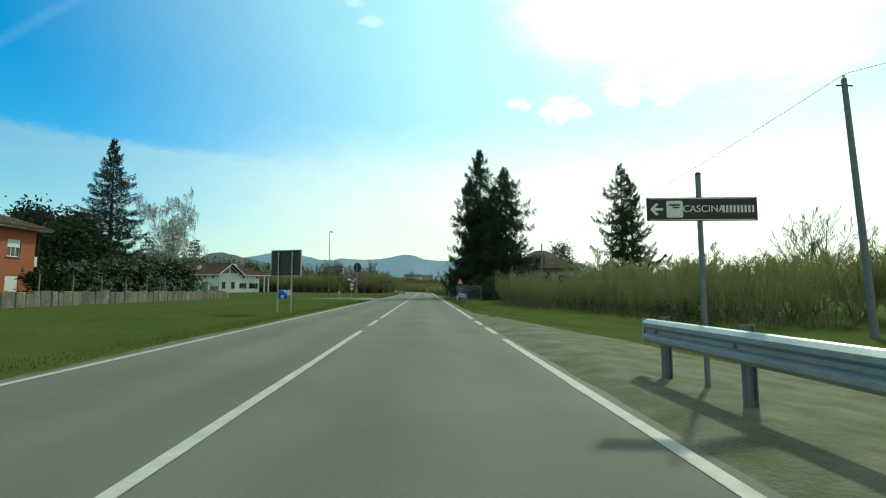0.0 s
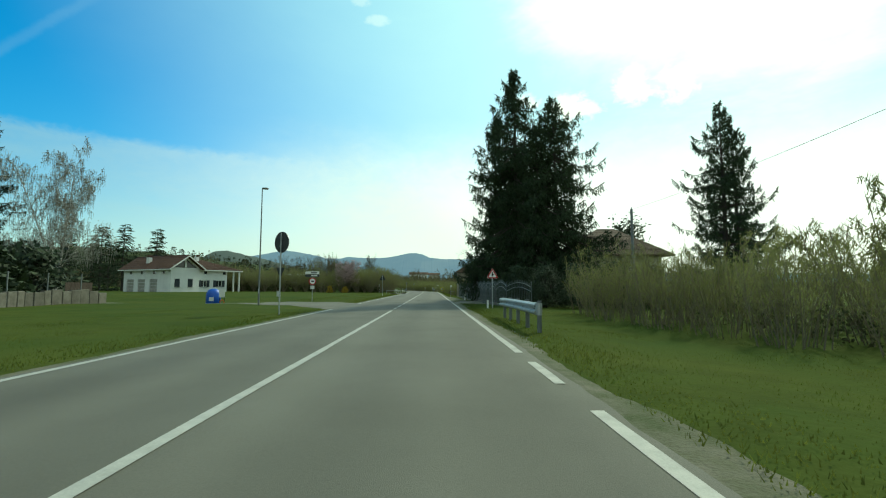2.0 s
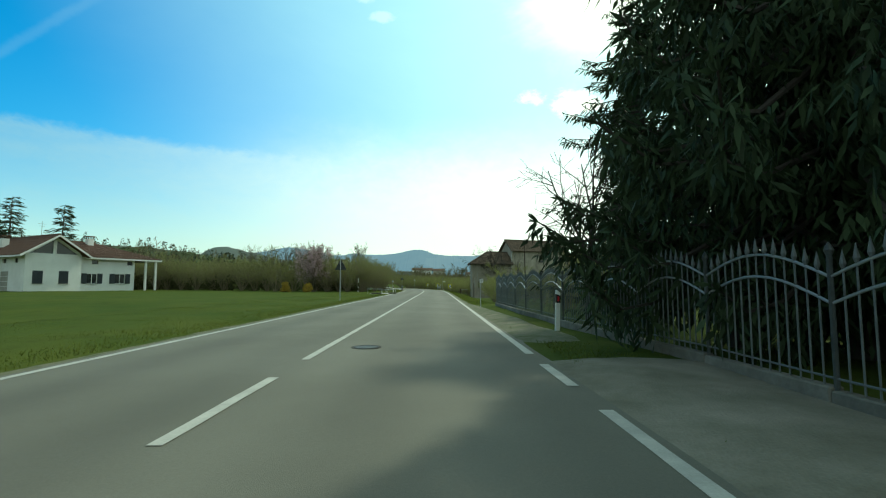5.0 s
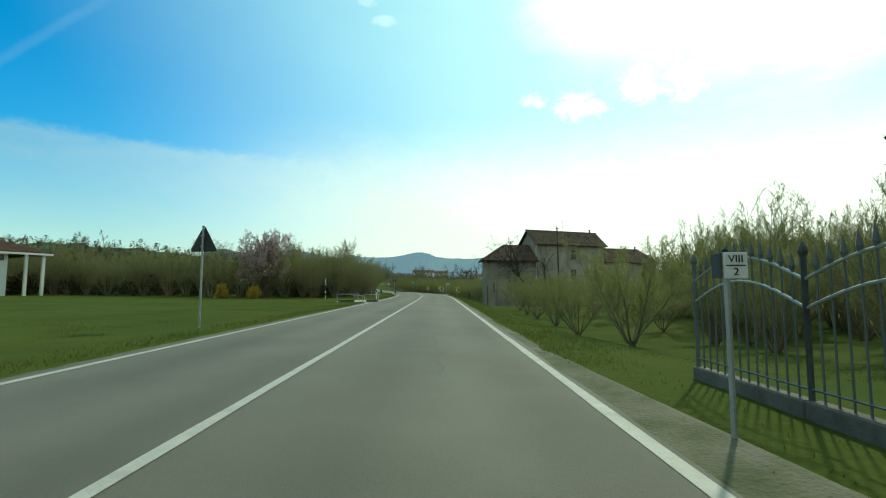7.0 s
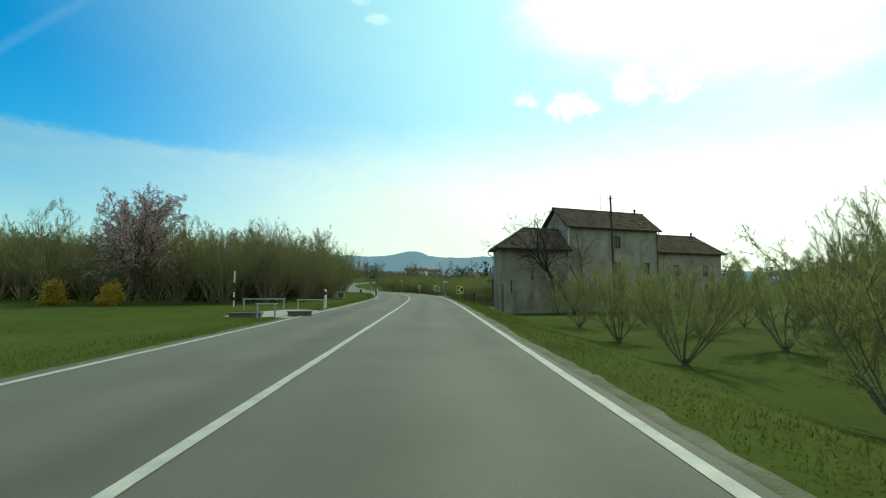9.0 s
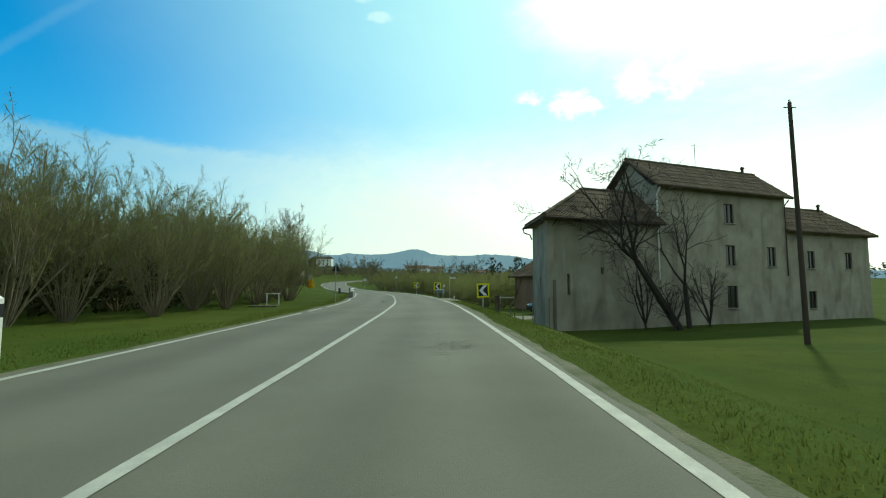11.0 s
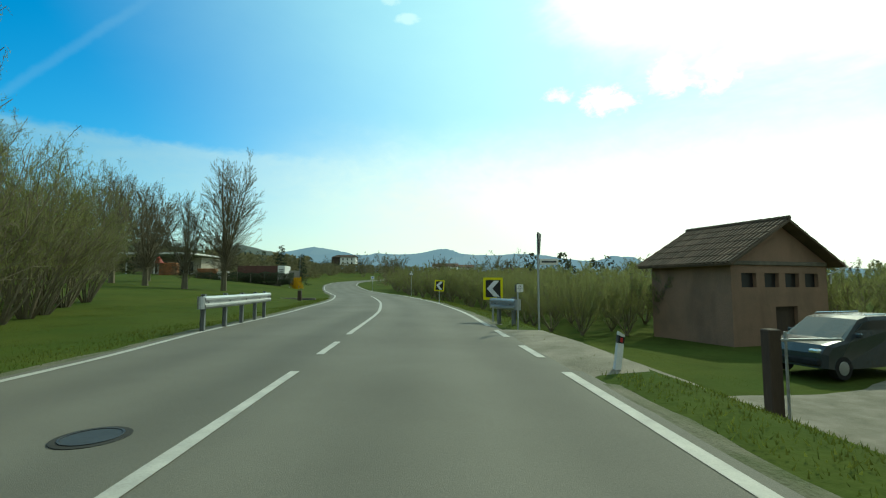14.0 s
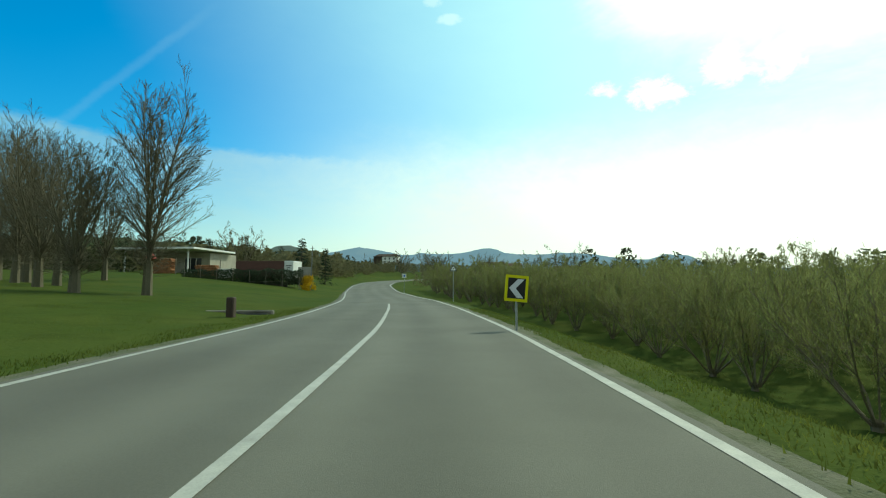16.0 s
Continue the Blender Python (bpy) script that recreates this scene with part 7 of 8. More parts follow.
e = thing("round_sign", "dark back of a round road sign on a tall post", "road sign", (-6.25, 37.85, gz(-6.25, 37.85)), 147)
zc = 3.06 - gz(-6.25, 37.85)
post_on(e, 0, 0.04, zc + 0.4)
part("panel", Geo().tube((0, -0.012, zc), (0, 0.0, zc), 0.45, 0.45, 40), "signback", e)
part("rim", Geo().tube((0, -0.016, zc), (0, 0.012, zc), 0.455, 0.455, 40, caps=False), "galv", e)
for dz in (-0.18, 0.18):
    clamp(e, 0, 0.015, zc + dz)

e = thing("give_way_sign", "grey back of a small triangular sign at the side road", "road sign", (-9.7, 48.3, gz(-9.7, 48.3)), 150)
post_on(e, 0, 0.04, 2.5)
part("panel", Geo().prism(rounded_poly([(0, 1.72), (0.4, 2.42), (-0.4, 2.42)], 0.05), 0.008), "signback", e)
part("plate", Geo().box((0.12, 0, 0.72), (0.34, 0.02, 0.34), ch=0.004), "whiteplastic", e)

e = thing("direction_sign", "pale arrow-shaped direction sign over a round prohibition sign", "road sign", (-9.6, 56.0, gz(-9.6, 56)), 4)
post_on(e, 0, 0.05, 2.5)
for z, w in ((2.32, 1.05), (2.08, 1.05)):
    p = part("panel", Geo().prism([(-w / 2 - 0.12, z), (-w / 2, z + 0.11), (w / 2, z + 0.11), (w / 2, z - 0.11), (-w / 2, z - 0.11)], 0.02), "signwhite" if z > 2.2 else "signback", e)
    part("bar", Geo().box((0.12, -0.006, z), (0.5, 0.004, 0.09)), "signblack" if z > 2.2 else "signwhite", p)
p = part("round_panel", Geo().tube((0, -0.012, 1.62), (0, 0.0, 1.62), 0.3, 0.3, 32), "signred", e, "round red-rimmed prohibition disc")
part("field", Geo().tube((0, -0.016, 1.62), (0, -0.01, 1.62), 0.22, 0.22, 32), "signwhite", p)
part("symbol", Geo().box((0, -0.017, 1.63), (0.2, 0.004, 0.09)).box((0.09, -0.017, 1.6), (0.08, 0.004, 0.06)), "signblack", p)
part("plate", Geo().box((0, 0, 1.12), (0.34, 0.015, 0.26), ch=0.004), "signwhite", e)


def distance_plate(x, y, z, rz, top, bottom, label):
    e = thing("distance_marker", label, "road sign", (x, y, gz(x, y)), rz)
    zz = z - gz(x, y)
    post_on(e, -0.05, 0.04, zz + 0.1, 0.022)
    p = part("panel", Geo().box((0, 0, zz), (0.17, 0.012, 0.2), ch=0.004), "signwhite", e)
    part("line", Geo().box((0, -0.008, zz), (0.14, 0.003, 0.009)), "signblack", p)
    lettering(top, 0.08, "signblack", Matrix.Translation((0, -0.009, zz + 0.048)) @ FACE, p)
    lettering(bottom, 0.08, "signblack", Matrix.Translation((0, -0.009, zz - 0.05)) @ FACE, p)
    part("side_plate", Geo().box((-0.1, 0.08, zz), (0.012, 0.16, 0.19), ch=0.003), "signback", e)
    return e


distance_plate(2.42, 71.6, 1.3, -8, "VIII", "2", "small white distance marker with roman numerals on a post")
distance_plate(0.95, 144.8, 1.02, 6, "IX", "2", "small white distance marker with roman numerals on a post")

e = thing("give_way_sign", "tall post with an inverted triangular sign seen edge-on and pale plate", "road sign", (1.45, 144.95, gz(1.45, 144.95)), 0)
zz = 2.47 - gz(1.45, 144.95)
post_on(e, 0, 0.0, zz - 0.05, 0.026)
part("panel", Geo().prism(rounded_poly([(0, zz - 0.6), (0.34, zz), (-0.34, zz)], 0.03), 0.02, Matrix.Rotation(radians(73), 4, "Z") @ Matrix.Translation((0, -0.05, 0))), "signback", e)
p = part("name_plate", Geo().box((0.28, -0.03, zz - 0.76), (0.48, 0.015, 0.16), ch=0.004), "whiteplastic", e)
part("bar", Geo().box((0.28, -0.04, zz - 0.76), (0.38, 0.003, 0.045)), "signback", p)


# ---- guard rails ----
def guardrail(points, label, face=1, height=0.75):
    """A two-wave steel beam on posts along points (x, y)."""
    e = thing("guard_rail", label, "guard rail")
    prof = [(0.0, -0.155), (0.03, -0.145), (0.08, -0.105), (0.08, -0.06), (0.02, -0.02), (0.02, 0.02), (0.08, 0.06), (0.08, 0.105), (0.03, 0.145), (0.0, 0.155)]
    pts = [Vector((x, y, gz(x, y) + height - 0.16)) for x, y in points]
    g = Geo()
    n = len(prof)
    for k, p in enumerate(pts):
        d = (pts[min(k + 1, len(pts) - 1)] - pts[max(k - 1, 0)]).normalized()
        side = Vector((-d.y, d.x, 0)).normalized() * face
        for off in (0.0, -0.006):
            for a, z in prof:
                g.v.append(tuple(p + side * (a + off) + Vector((0, 0, z))))
    for k in range(len(pts) - 1):
        for o in (0, n):
            for i in range(n - 1):
                a, b = k * 2 * n + o + i, (k + 1) * 2 * n + o + i
                g.f.append((a, a + 1, b + 1, b))
    for k in (0, len(pts) - 1):
        for i in range(n - 1):
            a = k * 2 * n + i
            g.f.append((a, a + 1, a + n + 1, a + n))
    part("beam", g, "galv", e)
    for k in (0, -1):
        p, q = pts[k], pts[1 if k == 0 else -2]
        d = (p - q).normalized()
        side = Vector((-d.y, d.x, 0)).normalized() * (face if k == -1 else -face)
        ge = Geo()
        prev = None
        for j in range(7):
            a = math.pi * j / 6
            c = p + d * 0.14 * math.sin(a) - side * 0.14 * (1 - math.cos(a)) * 0.6 + side * 0.06
            if prev is not None:
                ge.quad(prev + Vector((0, 0, -0.15)), c + Vector((0, 0, -0.15)), c + Vector((0, 0, 0.15)), prev + Vector((0, 0, 0.15)))
            prev = c
        part("end_terminal", ge, "galv", e)
    total = sum((b - a).length for a, b in zip(pts, pts[1:]))
    count = max(2, int(total / 1.35) + 1)
    L = 0.0
    cum = [0.0]
    for a, b in zip(pts, pts[1:]):
        L += (b - a).length
        cum.append(L)
    for k in range(count):
        t = 0.25 + (total - 0.5) * k / (count - 1)
        j = max(0, min(len(pts) - 2, int(np.searchsorted(cum, t)) - 1))
        p = pts[j].lerp(pts[j + 1], (t - cum[j]) / (cum[j + 1] - cum[j]))
        d = (pts[j + 1] - pts[j]).normalized()
        side = Vector((-d.y, d.x, 0)) * face
        ang = math.degrees(math.atan2(d.y, d.x))
        gp = Geo()
        base = p - side * 0.1
        for off in (-0.05, 0.05):
            gp.box(tuple(base + side * off * 0.9 + Vector((0, 0, -0.3))), (0.08, 0.01, 1.0), ang)
        gp.box(tuple(base + Vector((0, 0, -0.3))), (0.01, 0.085, 1.0), ang)
        part("post", gp, "pole", e)
        part("bolt", Geo().tube(tuple(p + side * 0.02), tuple(p + side * 0.045), 0.018, 0.018, 6), "pole", e)
    return e


guardrail([(3.0, -7.5), (2.95, -4), (2.9, -1.5), (2.86, 1.7)], "galvanised steel guard rail ending at the entrance")
guardrail([(2.85, 29.6), (2.85, 32), (2.86, 34), (2.9, 36.0)], "short galvanised steel guard rail beside the verge")
guardrail([(-6.75, 143.6), (-6.9, 145.4), (-7.15, 147.4), (-7.45, 149.0)], "short galvanised steel guard rail on the outside of the verge", -1, 0.84)
guardrail([(0.95, 145.7), (0.6, 146.3), (0.36, 146.85)], "short galvanised guard rail below the chevron", 1, 0.72)


# ---- railings ----
def railing(points, label, height=1.75, base=0.16):
    """Wrought railings in arched panels on a low wall: posts, two bowed rails a panel, spear-headed bars."""
    e = thing("iron_railing", label, "fence")
    bar_mesh = None
    g = Geo().tube((0, 0, 0), (0, 0, 0.86), 0.011, 0.011, 6).lathe([(0.011, 0.86), (0.03, 0.9), (0.002, 1.0)], 6)
    me = bpy.data.meshes.new("bar")
    me.from_pydata(g.v, [], g.f)
    me.materials.append(M["rail"])
    for (x0, y0), (x1, y1) in zip(points, points[1:]):
        a, b = Vector((x0, y0, gz(x0, y0))), Vector((x1, y1, gz(x1, y1)))
        L = (b - a).length
        ang = math.degrees(math.atan2(b.y - a.y, b.x - a.x))
        part("base_wall", Geo().box(tuple((a + b) / 2 + Vector((0, 0, base / 2 - 0.12))), (L - 0.01, 0.16, base + 0.24), ang, ch=0.015), "stone", e)
        for q in (a, b):
            part("post", Geo().tube(tuple(q + Vector((0, 0, base - 0.05))), tuple(q + Vector((0, 0, height - 0.3))), 0.026, 0.026, 8).lathe([(0.026, 0), (0.045, 0.05), (0.03, 0.09), (0.002, 0.14)], 8, tuple(q + Vector((0, 0, height - 0.3)))), "rail", e)
        def arch(u, lo):
            return lo + 0.26 * math.sin(math.pi * u)
        for lo in (0.98, 1.24):
            pts = [a.lerp(b, k / 10) + Vector((0, 0, arch(k / 10, lo))) for k in range(11)]
            part("bowed_rail", Geo().bar([tuple(p) for p in pts], 0.016, 6), "galv", e)
        part("low_rail", Geo().bar([tuple(a + Vector((0, 0, base + 0.1))), tuple(b + Vector((0, 0, base + 0.1)))], 0.014, 6), "rail", e)
        n = int(L / 0.135)
        for k in range(1, n):
            u = k / n
            p = a.lerp(b, u)
            ob = new("bar", me)
            ob.parent = e
            top = arch(u, 1.24) + 0.2
            ob.matrix_local = Matrix.Translation((p.x, p.y, p.z + base)) @ Matrix.Diagonal((1, 1, top - base, 1))
    return e


railing([(5.9, 44.4), (4.75, 46.1), (4.35, 48.0), (4.2, 49.9), (4.1, 51.2)], "short grey iron railings with spear heads and bowed rails")
railing([(4.0, 55.2), (3.9, 57.2), (3.8, 59.3), (3.7, 61.5), (3.62, 63.8), (3.56, 66.1), (3.52, 68.2), (3.5, 70.3), (3.5, 72.3), (3.5, 74.1)], "long grey iron railings with spear heads and bowed rails")
railing([(4.1, 51.2), (4.05, 53.2), (4.0, 55.2)], "grey iron gate with spear heads between the railings")


# ---- posts, poles and small things ----
def delineator(x, y, rz=0, lean=0.0, label="white roadside marker post with a dark band"):
    e = thing("marker_post", label, "marker post", (x, y, gz(x, y)), rz, "roadside marker posts")
    e.matrix_world = e.matrix_world @ Matrix.Rotation(radians(lean), 4, "Y")
    p = part("shaft", Geo().prism([(-0.05, -0.2), (0.05, -0.2), (0.05, 0.93), (-0.05, 1.0)], 0.11), "whiteplastic", e)
    part("band", Geo().prism([(-0.052, 0.68), (0.052, 0.68), (0.052, 0.86), (-0.052, 0.9)], 0.114, Matrix.Translation((0, -0.002, 0))), "signblack", p)
    part("reflector", Geo().box((0, -0.005, 0.78), (0.04, 0.006, 0.12), ch=0.002), "signred", p)
    return e


e = thing("kerb_post", "short white marker stone in front of the railings", "marker post", (3.3, 43.7, gz(3.3, 43.7)), 5)
part("block", Geo().box((0, 0, 0.14), (0.10, 0.08, 0.6), ch=0.02), "whiteplastic", e)
part("cap", Geo().box((0, 0, 0.445), (0.12, 0.09, 0.02), ch=0.008), "concrete", e)
delineator(3.2, 60.2, 0, 2)
stub = delineator(1.55, 139.15, 0, 8, "short white marker stone with a dark band at the gravel lane")
stub.matrix_world = stub.matrix_world @ Matrix.Diagonal((0.8, 0.8, 0.48, 1))
delineator(-5.75, 111.9, 0, 0)
e = thing("white_stake", "tall thin white stake with a dark band", "post", (-10.5, 111.6, gz(-10.5, 111.6)))
p = part("shaft", Geo().box((0, 0, 0.85), (0.07, 0.05, 2.1), ch=0.01), "whiteplastic", e)
part("band", Geo().box((0, 0, 1.05), (0.076, 0.056, 0.5)).box((0, 0, 0.45), (0.076, 0.056, 0.2)), "shrub", p)

lp = thing("street_lamp", "tall grey street lamp with a flat lantern at the side road", "street lamp", (-10.9, 47.9, gz(-10.9, 47.9)), 0)
part("column", Geo().tube((0, 0, -0.3), (0, 0, 3.2), 0.06, 0.048, 14).tube((0, 0, 3.2), (0, 0, 7.55), 0.044, 0.03, 14), "pole", lp)
part("bracket", Geo().bar([(0, 0, 7.5), (0.1, 0, 7.58)], 0.025, 8), "pole", lp)
lan = part("lantern", Geo().box((0.2, 0, 7.58), (0.36, 0.3, 0.08), ch=0.03), "pole", lp)
part("lens", Geo().box((0.22, 0, 7.53), (0.26, 0.2, 0.02), ch=0.005), "whiteplastic", lan)
part("door_plate", Geo().box((0, -0.072, 0.9), (0.07, 0.02, 0.3), ch=0.005), "galv", lp)

bn2 = thing("recycling_bell", "bright blue plastic recycling bell container on the verge", "recycling container", (-20.0, 61.2, gz(-20.0, 61.2) - 0.1), 10)
part("body", Geo().lathe([(0.56, 0.0), (0.62, 0.04), (0.64, 0.75), (0.61, 1.1), (0.48, 1.38), (0.26, 1.52), (0.1, 1.56)], 24), "blueplastic", bn2, smooth=True)
part("rim", Geo().lathe([(0.64, 0.1), (0.67, 0.12), (0.67, 0.2), (0.64, 0.22)], 24), "blueplastic", bn2)
for a in (20, 110):
    t = Matrix.Rotation(radians(a), 4, "Z") @ Matrix.Translation((0.56, 0, 1.15))
    part("opening", Geo().tube(tuple(t @ Vector((0, 0, 0))), tuple(t @ Vector((0.08, 0, 0.02))), 0.13, 0.13, 16), "rubber", bn2)
part("lifting_hook", Geo().bar([(-0.08, 0, 1.55), (-0.08, 0, 1.68), (0.08, 0, 1.68), (0.08, 0, 1.55)], 0.02), "galv", bn2)
part("label_plate", Geo().box((0.0, -0.645, 0.6), (0.4, 0.02, 0.35), ch=0.005), "whiteplastic", bn2)
e = thing("notice_panel", "small white notice panel with an orange ring on a green frame", "sign", (-19.0, 60.7, gz(-19.0, 60.7) - 0.05), 10)
part("panel", Geo().box((0, 0, 1.1), (0.5, 0.03, 0.75), ch=0.006), "whiteplastic", e)
for x in (-0.2, 0.2):
    part("leg", Geo().box((x, 0.03, 0.5), (0.05, 0.05, 1.3), ch=0.006), "shrub", e)
g = Geo()
for k in range(16):
    a0, a1 = 2 * math.pi * k / 16, 2 * math.pi * (k + 1) / 16
    g.tube((0.02 + 0.17 * math.cos(a0), -0.04, 0.28 + 0.21 * math.sin(a0)), (0.02 + 0.17 * math.cos(a1), -0.04, 0.28 + 0.21 * math.sin(a1)), 0.05, 0.05, 6)
part("ring", g, "orange", e)


def pole(x, y, h, r, label, material="greywood", lean=0.0, name="utility_pole"):
    e = thing(name, label, "pole", (x, y, gz(x, y)))
    part("shaft", Geo().tube((0, 0, -0.5), (lean, 0, h), r, r * 0.65, 10), material, e)
    part("insulator", Geo().lathe([(0.03, 0), (0.05, 0.03), (0.03, 0.08), (0.045, 0.11), (0.01, 0.14)], 8, (lean, 0, h)), "whiteplastic", e)
    part("bracket", Geo().bar([(lean - 0.25, 0, h - 0.2), (lean + 0.25, 0, h - 0.2)], 0.025), "pole", e)
    return e


pole(12.7, 8.4, 7.6, 0.11, "leaning weathered utility pole above the hazel thicket", "pole", -0.35)
pole(13.2, 47.4, 6.3, 0.12, "dark utility pole in front of the house", "pole", 0)
pole(14.7, 123.5, 9.7, 0.11, "slim dark utility pole in the orchard", "wood", -0.15)
pole(-25.0, 200.6, 5.2, 0.07, "slim lamp pole at the yard", "pole", 0.1)


def cable(a, b, sag, label):
    a, b = Vector(a), Vector(b)
    pts = [tuple(a.lerp(b, k / 16) - Vector((0, 0, sag * 4 * (k / 16) * (1 - k / 16)))) for k in range(17)]
    return tagged(part("overhead_cable", Geo().bar(pts, 0.008, 5), "rubber"), label, "cable")


cable((12.4, 8.4, 7.5), (13.2, 47.4, 6.2), 0.7, "thin overhead cable between two poles")
cable((12.4, 8.4, 7.5), (26, -20, 6.9), 0.6, "thin overhead cable running to the next pole")
cable((13.2, 47.4, 6.2), (15.0, 56.2, 4.6), 0.3, "thin overhead cable to the house")


def bar_fence(x, y, L, rz, h, label, material="greywood"):
    e = thing("rail_barrier", label, "barrier", (x, y, gz(x, y)), rz)
    part("rail", Geo().box((L / 2, 0, h), (L, 0.06, 0.06), ch=0.012), material, e)
    for u in (0.08, L - 0.08):
        part("post", Geo().box((u, 0, h / 2 - 0.15), (0.055, 0.055, h + 0.3), ch=0.01), material, e)
    return e


bar_fence(-9.05, 130.9, 0.78, 8, 0.62, "low pale rail between two short posts over a ditch", "whiteplastic")
bar_fence(-8.8, 108.5, 2.0, 0, 0.55, "pale pipe rail over the culvert", "galv")
bar_fence(-6.45, 103.9, 0.8, 0, 0.52, "pale pipe rail over the culvert", "galv")
bar_fence(-6.55, 109.4, 1.4, 0, 0.5, "pale pipe rail over the culvert", "galv")
for x, y, L, rz, label in ((-7.7, 104.7, 1.2, 0, "low pale concrete culvert headwall"), (-5.65, 105.2, 0.9, 10, "low pale concrete culvert headwall"), (-9.1, 128.9, 1.3, 8, "low dark concrete culvert headwall in the grass")):
    e = thing("culvert_headwall", label, "low wall", (x, y, gz(x, y)), rz)
    low = 0.22 if y > 120 else 0.13
    part("wall", Geo().box((L / 2, 0, 0.08 - low), (L, 0.25, 0.36), ch=0.03), "stone" if low else "concrete", e)
    part("coping", Geo().box((L / 2, 0, 0.28 - low), (L + 0.06, 0.3, 0.06), ch=0.015), "stone" if low else "concrete", e)
e = thing("timber_block", "dark upright timber block at the ditch", "stone", (-11.9, 164.5, gz(-11.9, 164.5)), 10)
part("block", Geo().box((0, 0, 0.25), (0.26, 0.3, 0.95), ch=0.04), "wood", e)
e = thing("ditch_wall", "low dark ditch wall in the grass", "low wall", (-13.6, 166.2, gz(-12.6, 166.2)), 12)
part("wall", Geo().box((0.9, 0, -0.02), (2.6, 0.3, 0.3), ch=0.04), "stone", e)
# no hollow here: a solid black box gives the shade of the culvert mouth
part("culvert_shade_block", Geo().box((0.9, -0.22, -0.12), (2.3, 0.3, 0.26), ch=0.03), "signblack", e, "black block painted as the shade in the culvert mouth")

# wire fence and posts below the farmhouse
for k, (x, y, h) in enumerate(((6.2, 129.9, 1.9), (5.4, 133.0, 1.3), (5.1, 135.6, 1.0), (4.8, 138.0, 1.0), (5.6, 131.2, 1.5), (6.0, 139.3, 1.7), (4.4, 137.0, 0.9))):
    e = thing("fence_post", "weathered timber fence post in the grass", "post", (x, y, gz(x, y)), 10 * k, "fence posts by the farmhouse")
    part("shaft", Geo().box((0, 0, h / 2 - 0.2), (0.055, 0.055, h + 0.4), ch=0.012), "greywood", e)
    part("top", Geo().box((0, 0, h + 0.012), (0.062, 0.062, 0.025), ch=0.008), "wood", e)
e = thing("timber_gate", "dark timber gate post with a pale rail", "gate", (5.0, 141.4, gz(5.0, 141.4)), 8)
part("gate_post", Geo().box((0, 0, 0.75), (0.24, 0.22, 2.0), ch=0.02), "wood", e)
part("rail", Geo().box((0.75, 0, 1.55), (1.3, 0.05, 0.05), ch=0.008), "galv", e)
part("stay", Geo().box((0.3, 0.02, 0.9), (0.04, 0.04, 1.6), ch=0.006), "galv", e)


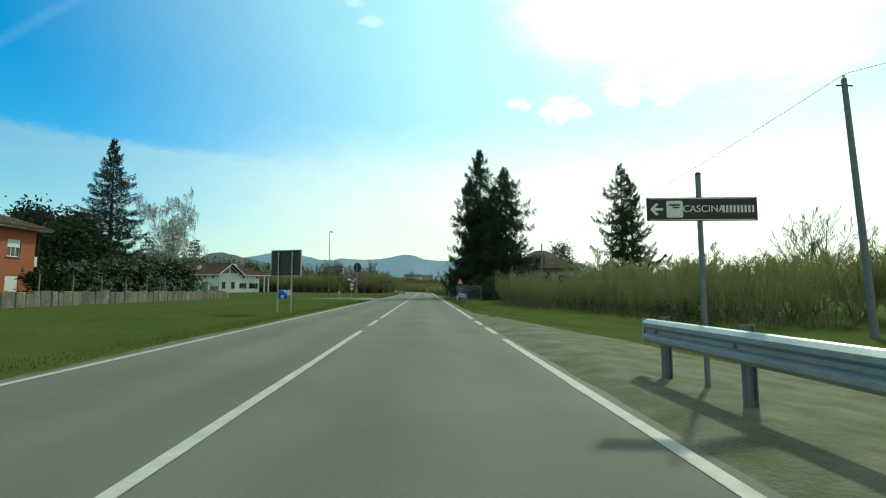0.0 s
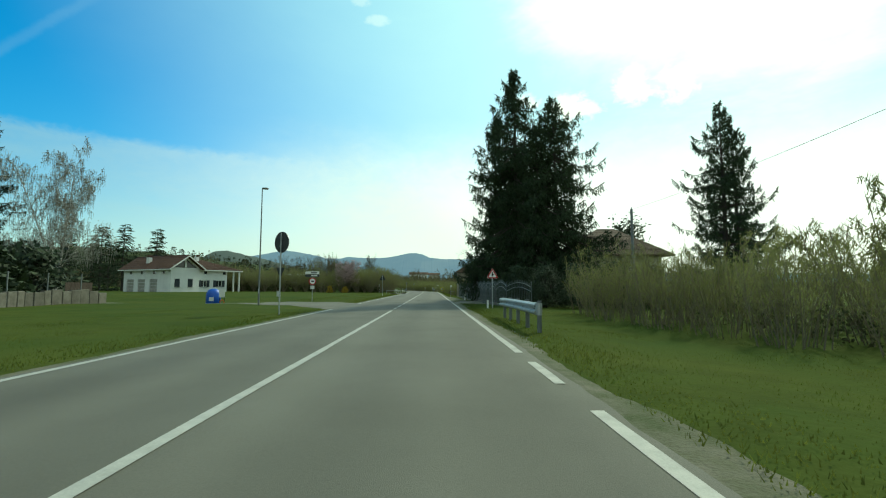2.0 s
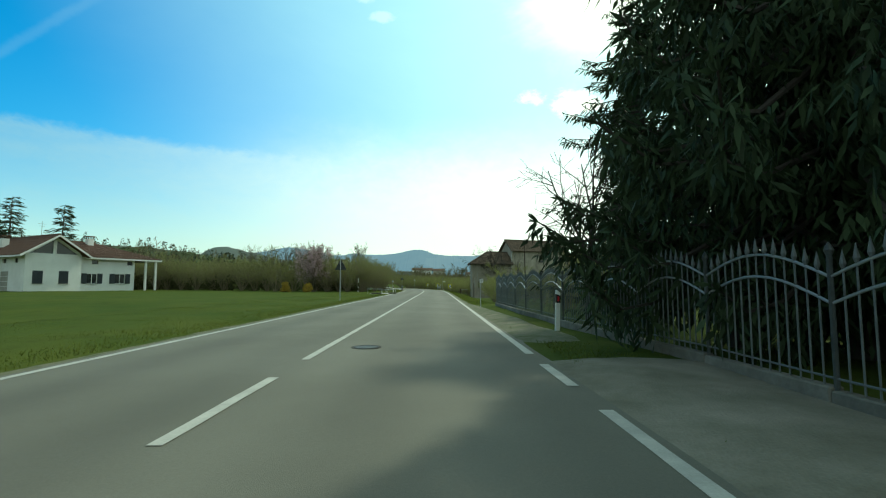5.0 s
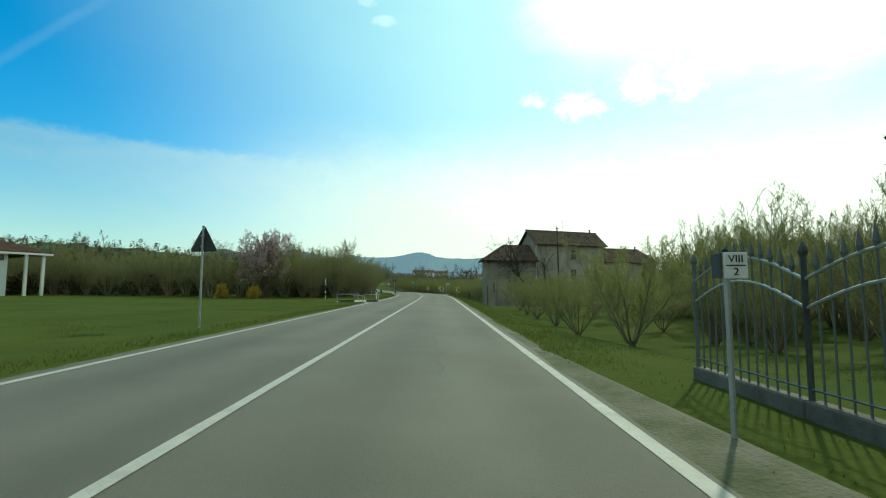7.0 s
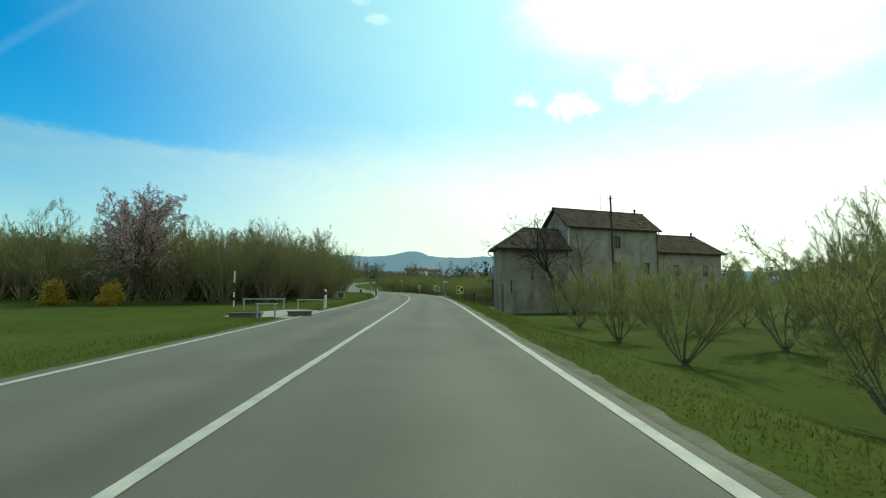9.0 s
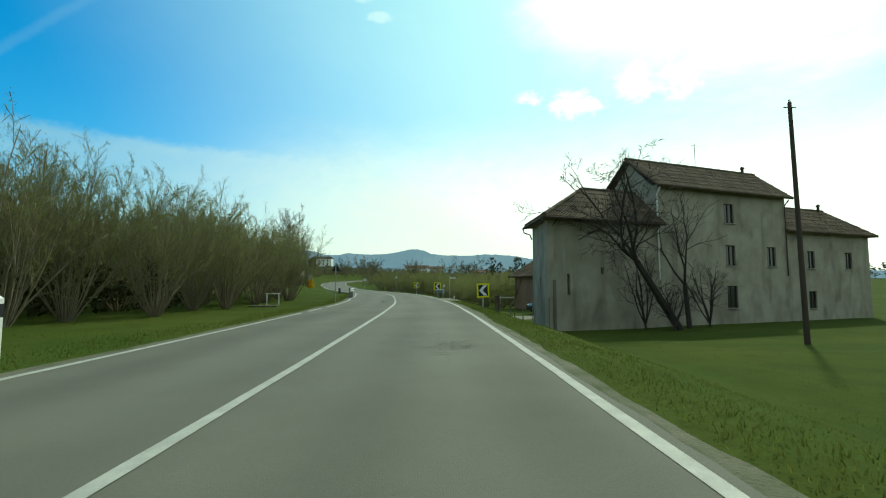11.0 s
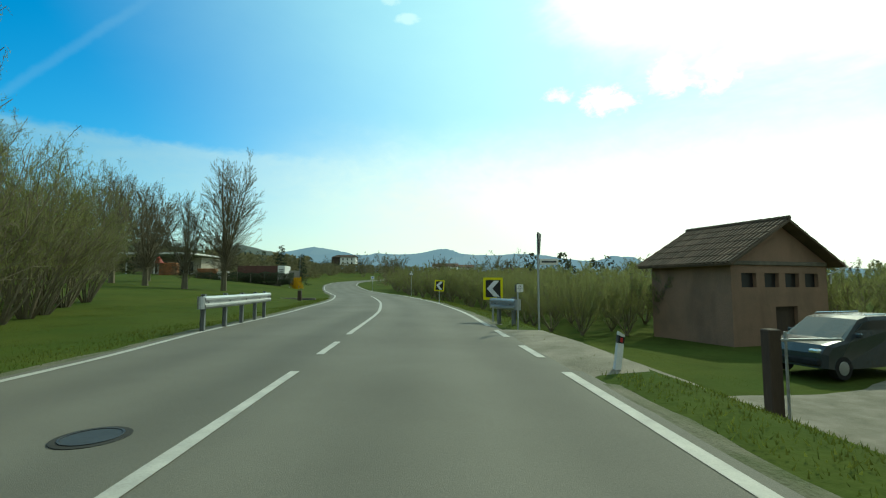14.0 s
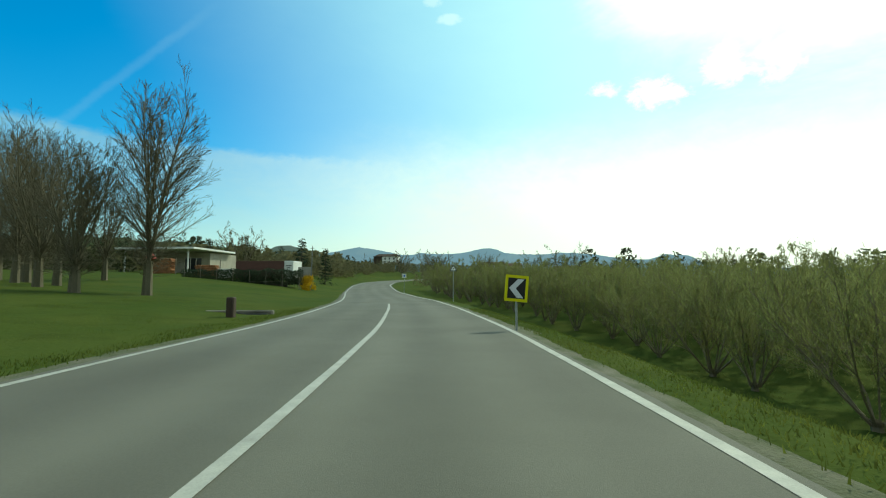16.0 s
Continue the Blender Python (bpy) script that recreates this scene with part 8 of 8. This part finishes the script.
# ---- parked vehicles ----
def vehicle(name, label, L, Wd, H, paint, at, rz, van=True):
    """A car by its side outline: body, glass, lights, wheels, mirrors."""
    e = thing(name, label, "car", at, rz)
    if van:
        out = [(0.0, 0.35), (0.03, 0.75), (0.25, 0.98), (0.95, 1.12), (1.75, 1.66), (2.1, 1.74), (3.9, 1.76), (4.35, 1.70), (4.55, 1.1), (4.6, 0.45), (4.45, 0.3)]
        glass = [(1.12, 1.14), (1.82, 1.6), (2.1, 1.66), (4.15, 1.66), (4.36, 1.15)]
    else:
        out = [(0.0, 0.35), (0.03, 0.6), (0.3, 0.78), (1.2, 0.92), (1.9, 1.36), (2.3, 1.43), (3.2, 1.42), (3.8, 1.1), (4.1, 0.95), (4.15, 0.45), (4.0, 0.3)]
        glass = [(1.35, 0.94), (1.98, 1.32), (2.3, 1.36), (3.1, 1.36), (3.65, 1.0)]
    sx, sz = L / out[-2][0], H / max(z for _, z in out)
    lower = [(x * sx, z * sz) for x, z in out] + [(0.3, 0.28)]
    n = len(lower)
    g = Geo()
    rows = ((-1.0, 0.90), (-0.94, 0.985), (-0.8, 1.0), (0.0, 1.01), (0.8, 1.0), (0.94, 0.985), (1.0, 0.90))
    for f, s in rows:
        for x, z in lower:
            tuck = 0.86 if (z > 1.15 * sz and abs(f) > 0.9) else 1.0
            g.v.append((L / 2 + (x - L / 2) * (s + 0.0), f * Wd / 2 * tuck, 0.28 + (z - 0.28) * s))
    for k in range(len(rows) - 1):
        g.f += [(k * n + i, k * n + (i + 1) % n, (k + 1) * n + (i + 1) % n, (k + 1) * n + i) for i in range(n)]
    g.f += [tuple(range(n)), tuple(reversed(range((len(rows) - 1) * n, len(rows) * n)))]
    body = part("body", g, paint, e)
    gl = [(x * sx, z * sz - 0.02) for x, z in glass]
    for side in (-1, 1):
        t = Matrix.Translation((0, side * (Wd / 2 * 0.86 + 0.05) - (0.01 if side > 0 else 0.0), 0))
        part("side_window", Geo().prism(gl, 0.012, t), "glass", body)
    a, b = (glass[0][0] * sx - 0.1, glass[0][1] * sz + 0.03), (glass[1][0] * sx - 0.03, glass[1][1] * sz + 0.06)
    part("windscreen", Geo().quad((a[0], -Wd * 0.41, a[1]), (a[0], Wd * 0.41, a[1]), (b[0], Wd * 0.37, b[1]), (b[0], -Wd * 0.37, b[1])), "glass", body)
    for y in (-0.32, 0.32):
        part("headlight", Geo().box((0.12, y * Wd * 1.15, 0.80 * sz if van else 0.68 * sz), (0.22, 0.3, 0.13), ch=0.04), "chrome", body)
        part("tail_light", Geo().box((L - 0.04, y * Wd * 1.2, 0.95 * sz), (0.08, 0.14, 0.3), ch=0.02), "signred", body)
    part("bumper", Geo().box((0.02, 0, 0.48), (0.14, Wd * 0.94, 0.2), ch=0.05), "rubber", body)
    for side in (-1, 1):
        part("mirror", Geo().box((a[0] + 0.35, side * (Wd / 2 + 0.06), a[1] + 0.06), (0.12, 0.16, 0.12), ch=0.03), paint, body)
        if van:
            part("roof_rail", Geo().bar([(2.1 * sx, side * Wd * 0.38, H + 0.03), (4.0 * sx, side * Wd * 0.38, H + 0.03)], 0.02), "chrome", body)
        for x in (0.8 * sx, (3.75 if van else 3.35) * sx):
            w = part("wheel", Geo().tube((x, side * (Wd / 2 - 0.2), 0.31), (x, side * (Wd / 2 + 0.01), 0.31), 0.31, 0.31, 22), "rubber", e)
            part("rim", Geo().tube((x, side * (Wd / 2 + 0.0), 0.31), (x, side * (Wd / 2 + 0.018), 0.31), 0.2, 0.18, 16), "galv", w)
    return e


vehicle("van", "dark blue people carrier parked on the gravel yard", 4.4, 1.75, 1.68, "carblack", (8.7, 146.4, gz(10, 147) + 0.03), 18)
vehicle("car", "silver hatchback parked beside the people carrier", 3.9, 1.65, 1.42, "carsilver", (11.0, 141.7, gz(12, 141.7) + 0.03), 6, van=False)

# ---- old wall along the meadow ----
ow = thing("boundary_wall", "old stained stone boundary wall along the meadow", "wall", (0, 0, 0))
y, k = 17.0, 0
while y < 52.5:
    w = rnd.uniform(0.45, 0.95)
    h = rnd.uniform(0.82, 1.0)
    x = -24.2 + rnd.uniform(-0.03, 0.03)
    part("stone", Geo().box((x, y + w / 2, gz(x, y) + h / 2 - 0.1), (0.32, w - 0.025, h + 0.2), rnd.uniform(-1, 1), ch=0.03), "stone", ow)
    y += w
part("mortar", Geo().box((-24.2, 34.8, 0.28), (0.24, 35.4, 0.75)), "concrete", ow)
for k in range(12):
    yy = 20 + 2.8 * k
    part("fence_post", Geo().box((-24.3, yy, 1.35), (0.06, 0.06, 1.4), ch=0.008), "pole", ow)
e = thing("mesh_fence", "dark slatted garden fence behind the stone wall", "fence", (-25.2, 50.6, gz(-25, 51)), 100)
for k in range(34):
    part("slat", Geo().box((0.1 * k, 0, 0.75), (0.085, 0.02, 1.5), ch=0.004), "wood", e)
for z in (0.3, 1.2):
    part("rail", Geo().box((1.65, 0.03, z), (3.4, 0.03, 0.06)), "wood", e)


# ---- grass ----
def grass_patch(name, seed, count, region, hmin, hmax, label):
    rn = random.Random(seed)
    g = Geo()
    made = 0
    while made < count:
        x, y, dens = region(rn)
        if rn.random() > dens:
            continue
        z = gz(x, y) - 0.02
        h = rn.uniform(hmin, hmax) * (1.0 + 0.9 * noise.noise(Vector((x * 0.5, y * 0.5, 2))))
        a = rn.uniform(0, 6.28)
        w = 0.005 + 0.006 * rn.random()
        lx, ly = rn.gauss(0, 0.35) * h, rn.gauss(0, 0.35) * h
        k = len(g.v)
        g.v.extend([(x - w * math.cos(a), y - w * math.sin(a), z), (x + w * math.cos(a), y + w * math.sin(a), z), (x + lx, y + ly, z + h)])
        g.f.append((k, k + 1, k + 2))
        made += 1
    return tagged(part(name, g, "blade"), label, "grass", kind="stuff")


def verge(side, y0, y1, width, inner):
    def pick(rn):
        y = rn.uniform(y0, y1)
        d = inner + width * rn.random() ** 1.1 + (bend_out(y) if side < 0 else 0.0)
        x = cx(y) + side * d
        ok = 1.0
        if side < 0 and 42.5 < y < 53.2:
            ok = 0.0
        if side > 0 and (y < 20 and d < 8.5 - 0.2 * y or 51 < y < 55.4 or 138.8 < y < 145 and d < 12):
            ok = 0.01
        if side > 0 and 58 < y < 75:
            ok = 0.06
        return x, y, ok
    return pick


grass_patch("grass", 1, 160000, verge(-1, -3, 172, 7.5, 3.85), 0.022, 0.052, "short green grass on the meadow side of the road")
grass_patch("grass", 2, 160000, verge(1, -3, 172, 6.5, 3.95), 0.022, 0.055, "uneven green and yellow grass on the orchard side")
grass_patch("weeds", 3, 9000, verge(-1, -3, 172, 1.2, 3.75), 0.03, 0.08, "ragged weeds along the asphalt edge")
grass_patch("weeds", 4, 9000, verge(1, -3, 172, 1.2, 3.85), 0.03, 0.08, "ragged weeds along the asphalt edge")
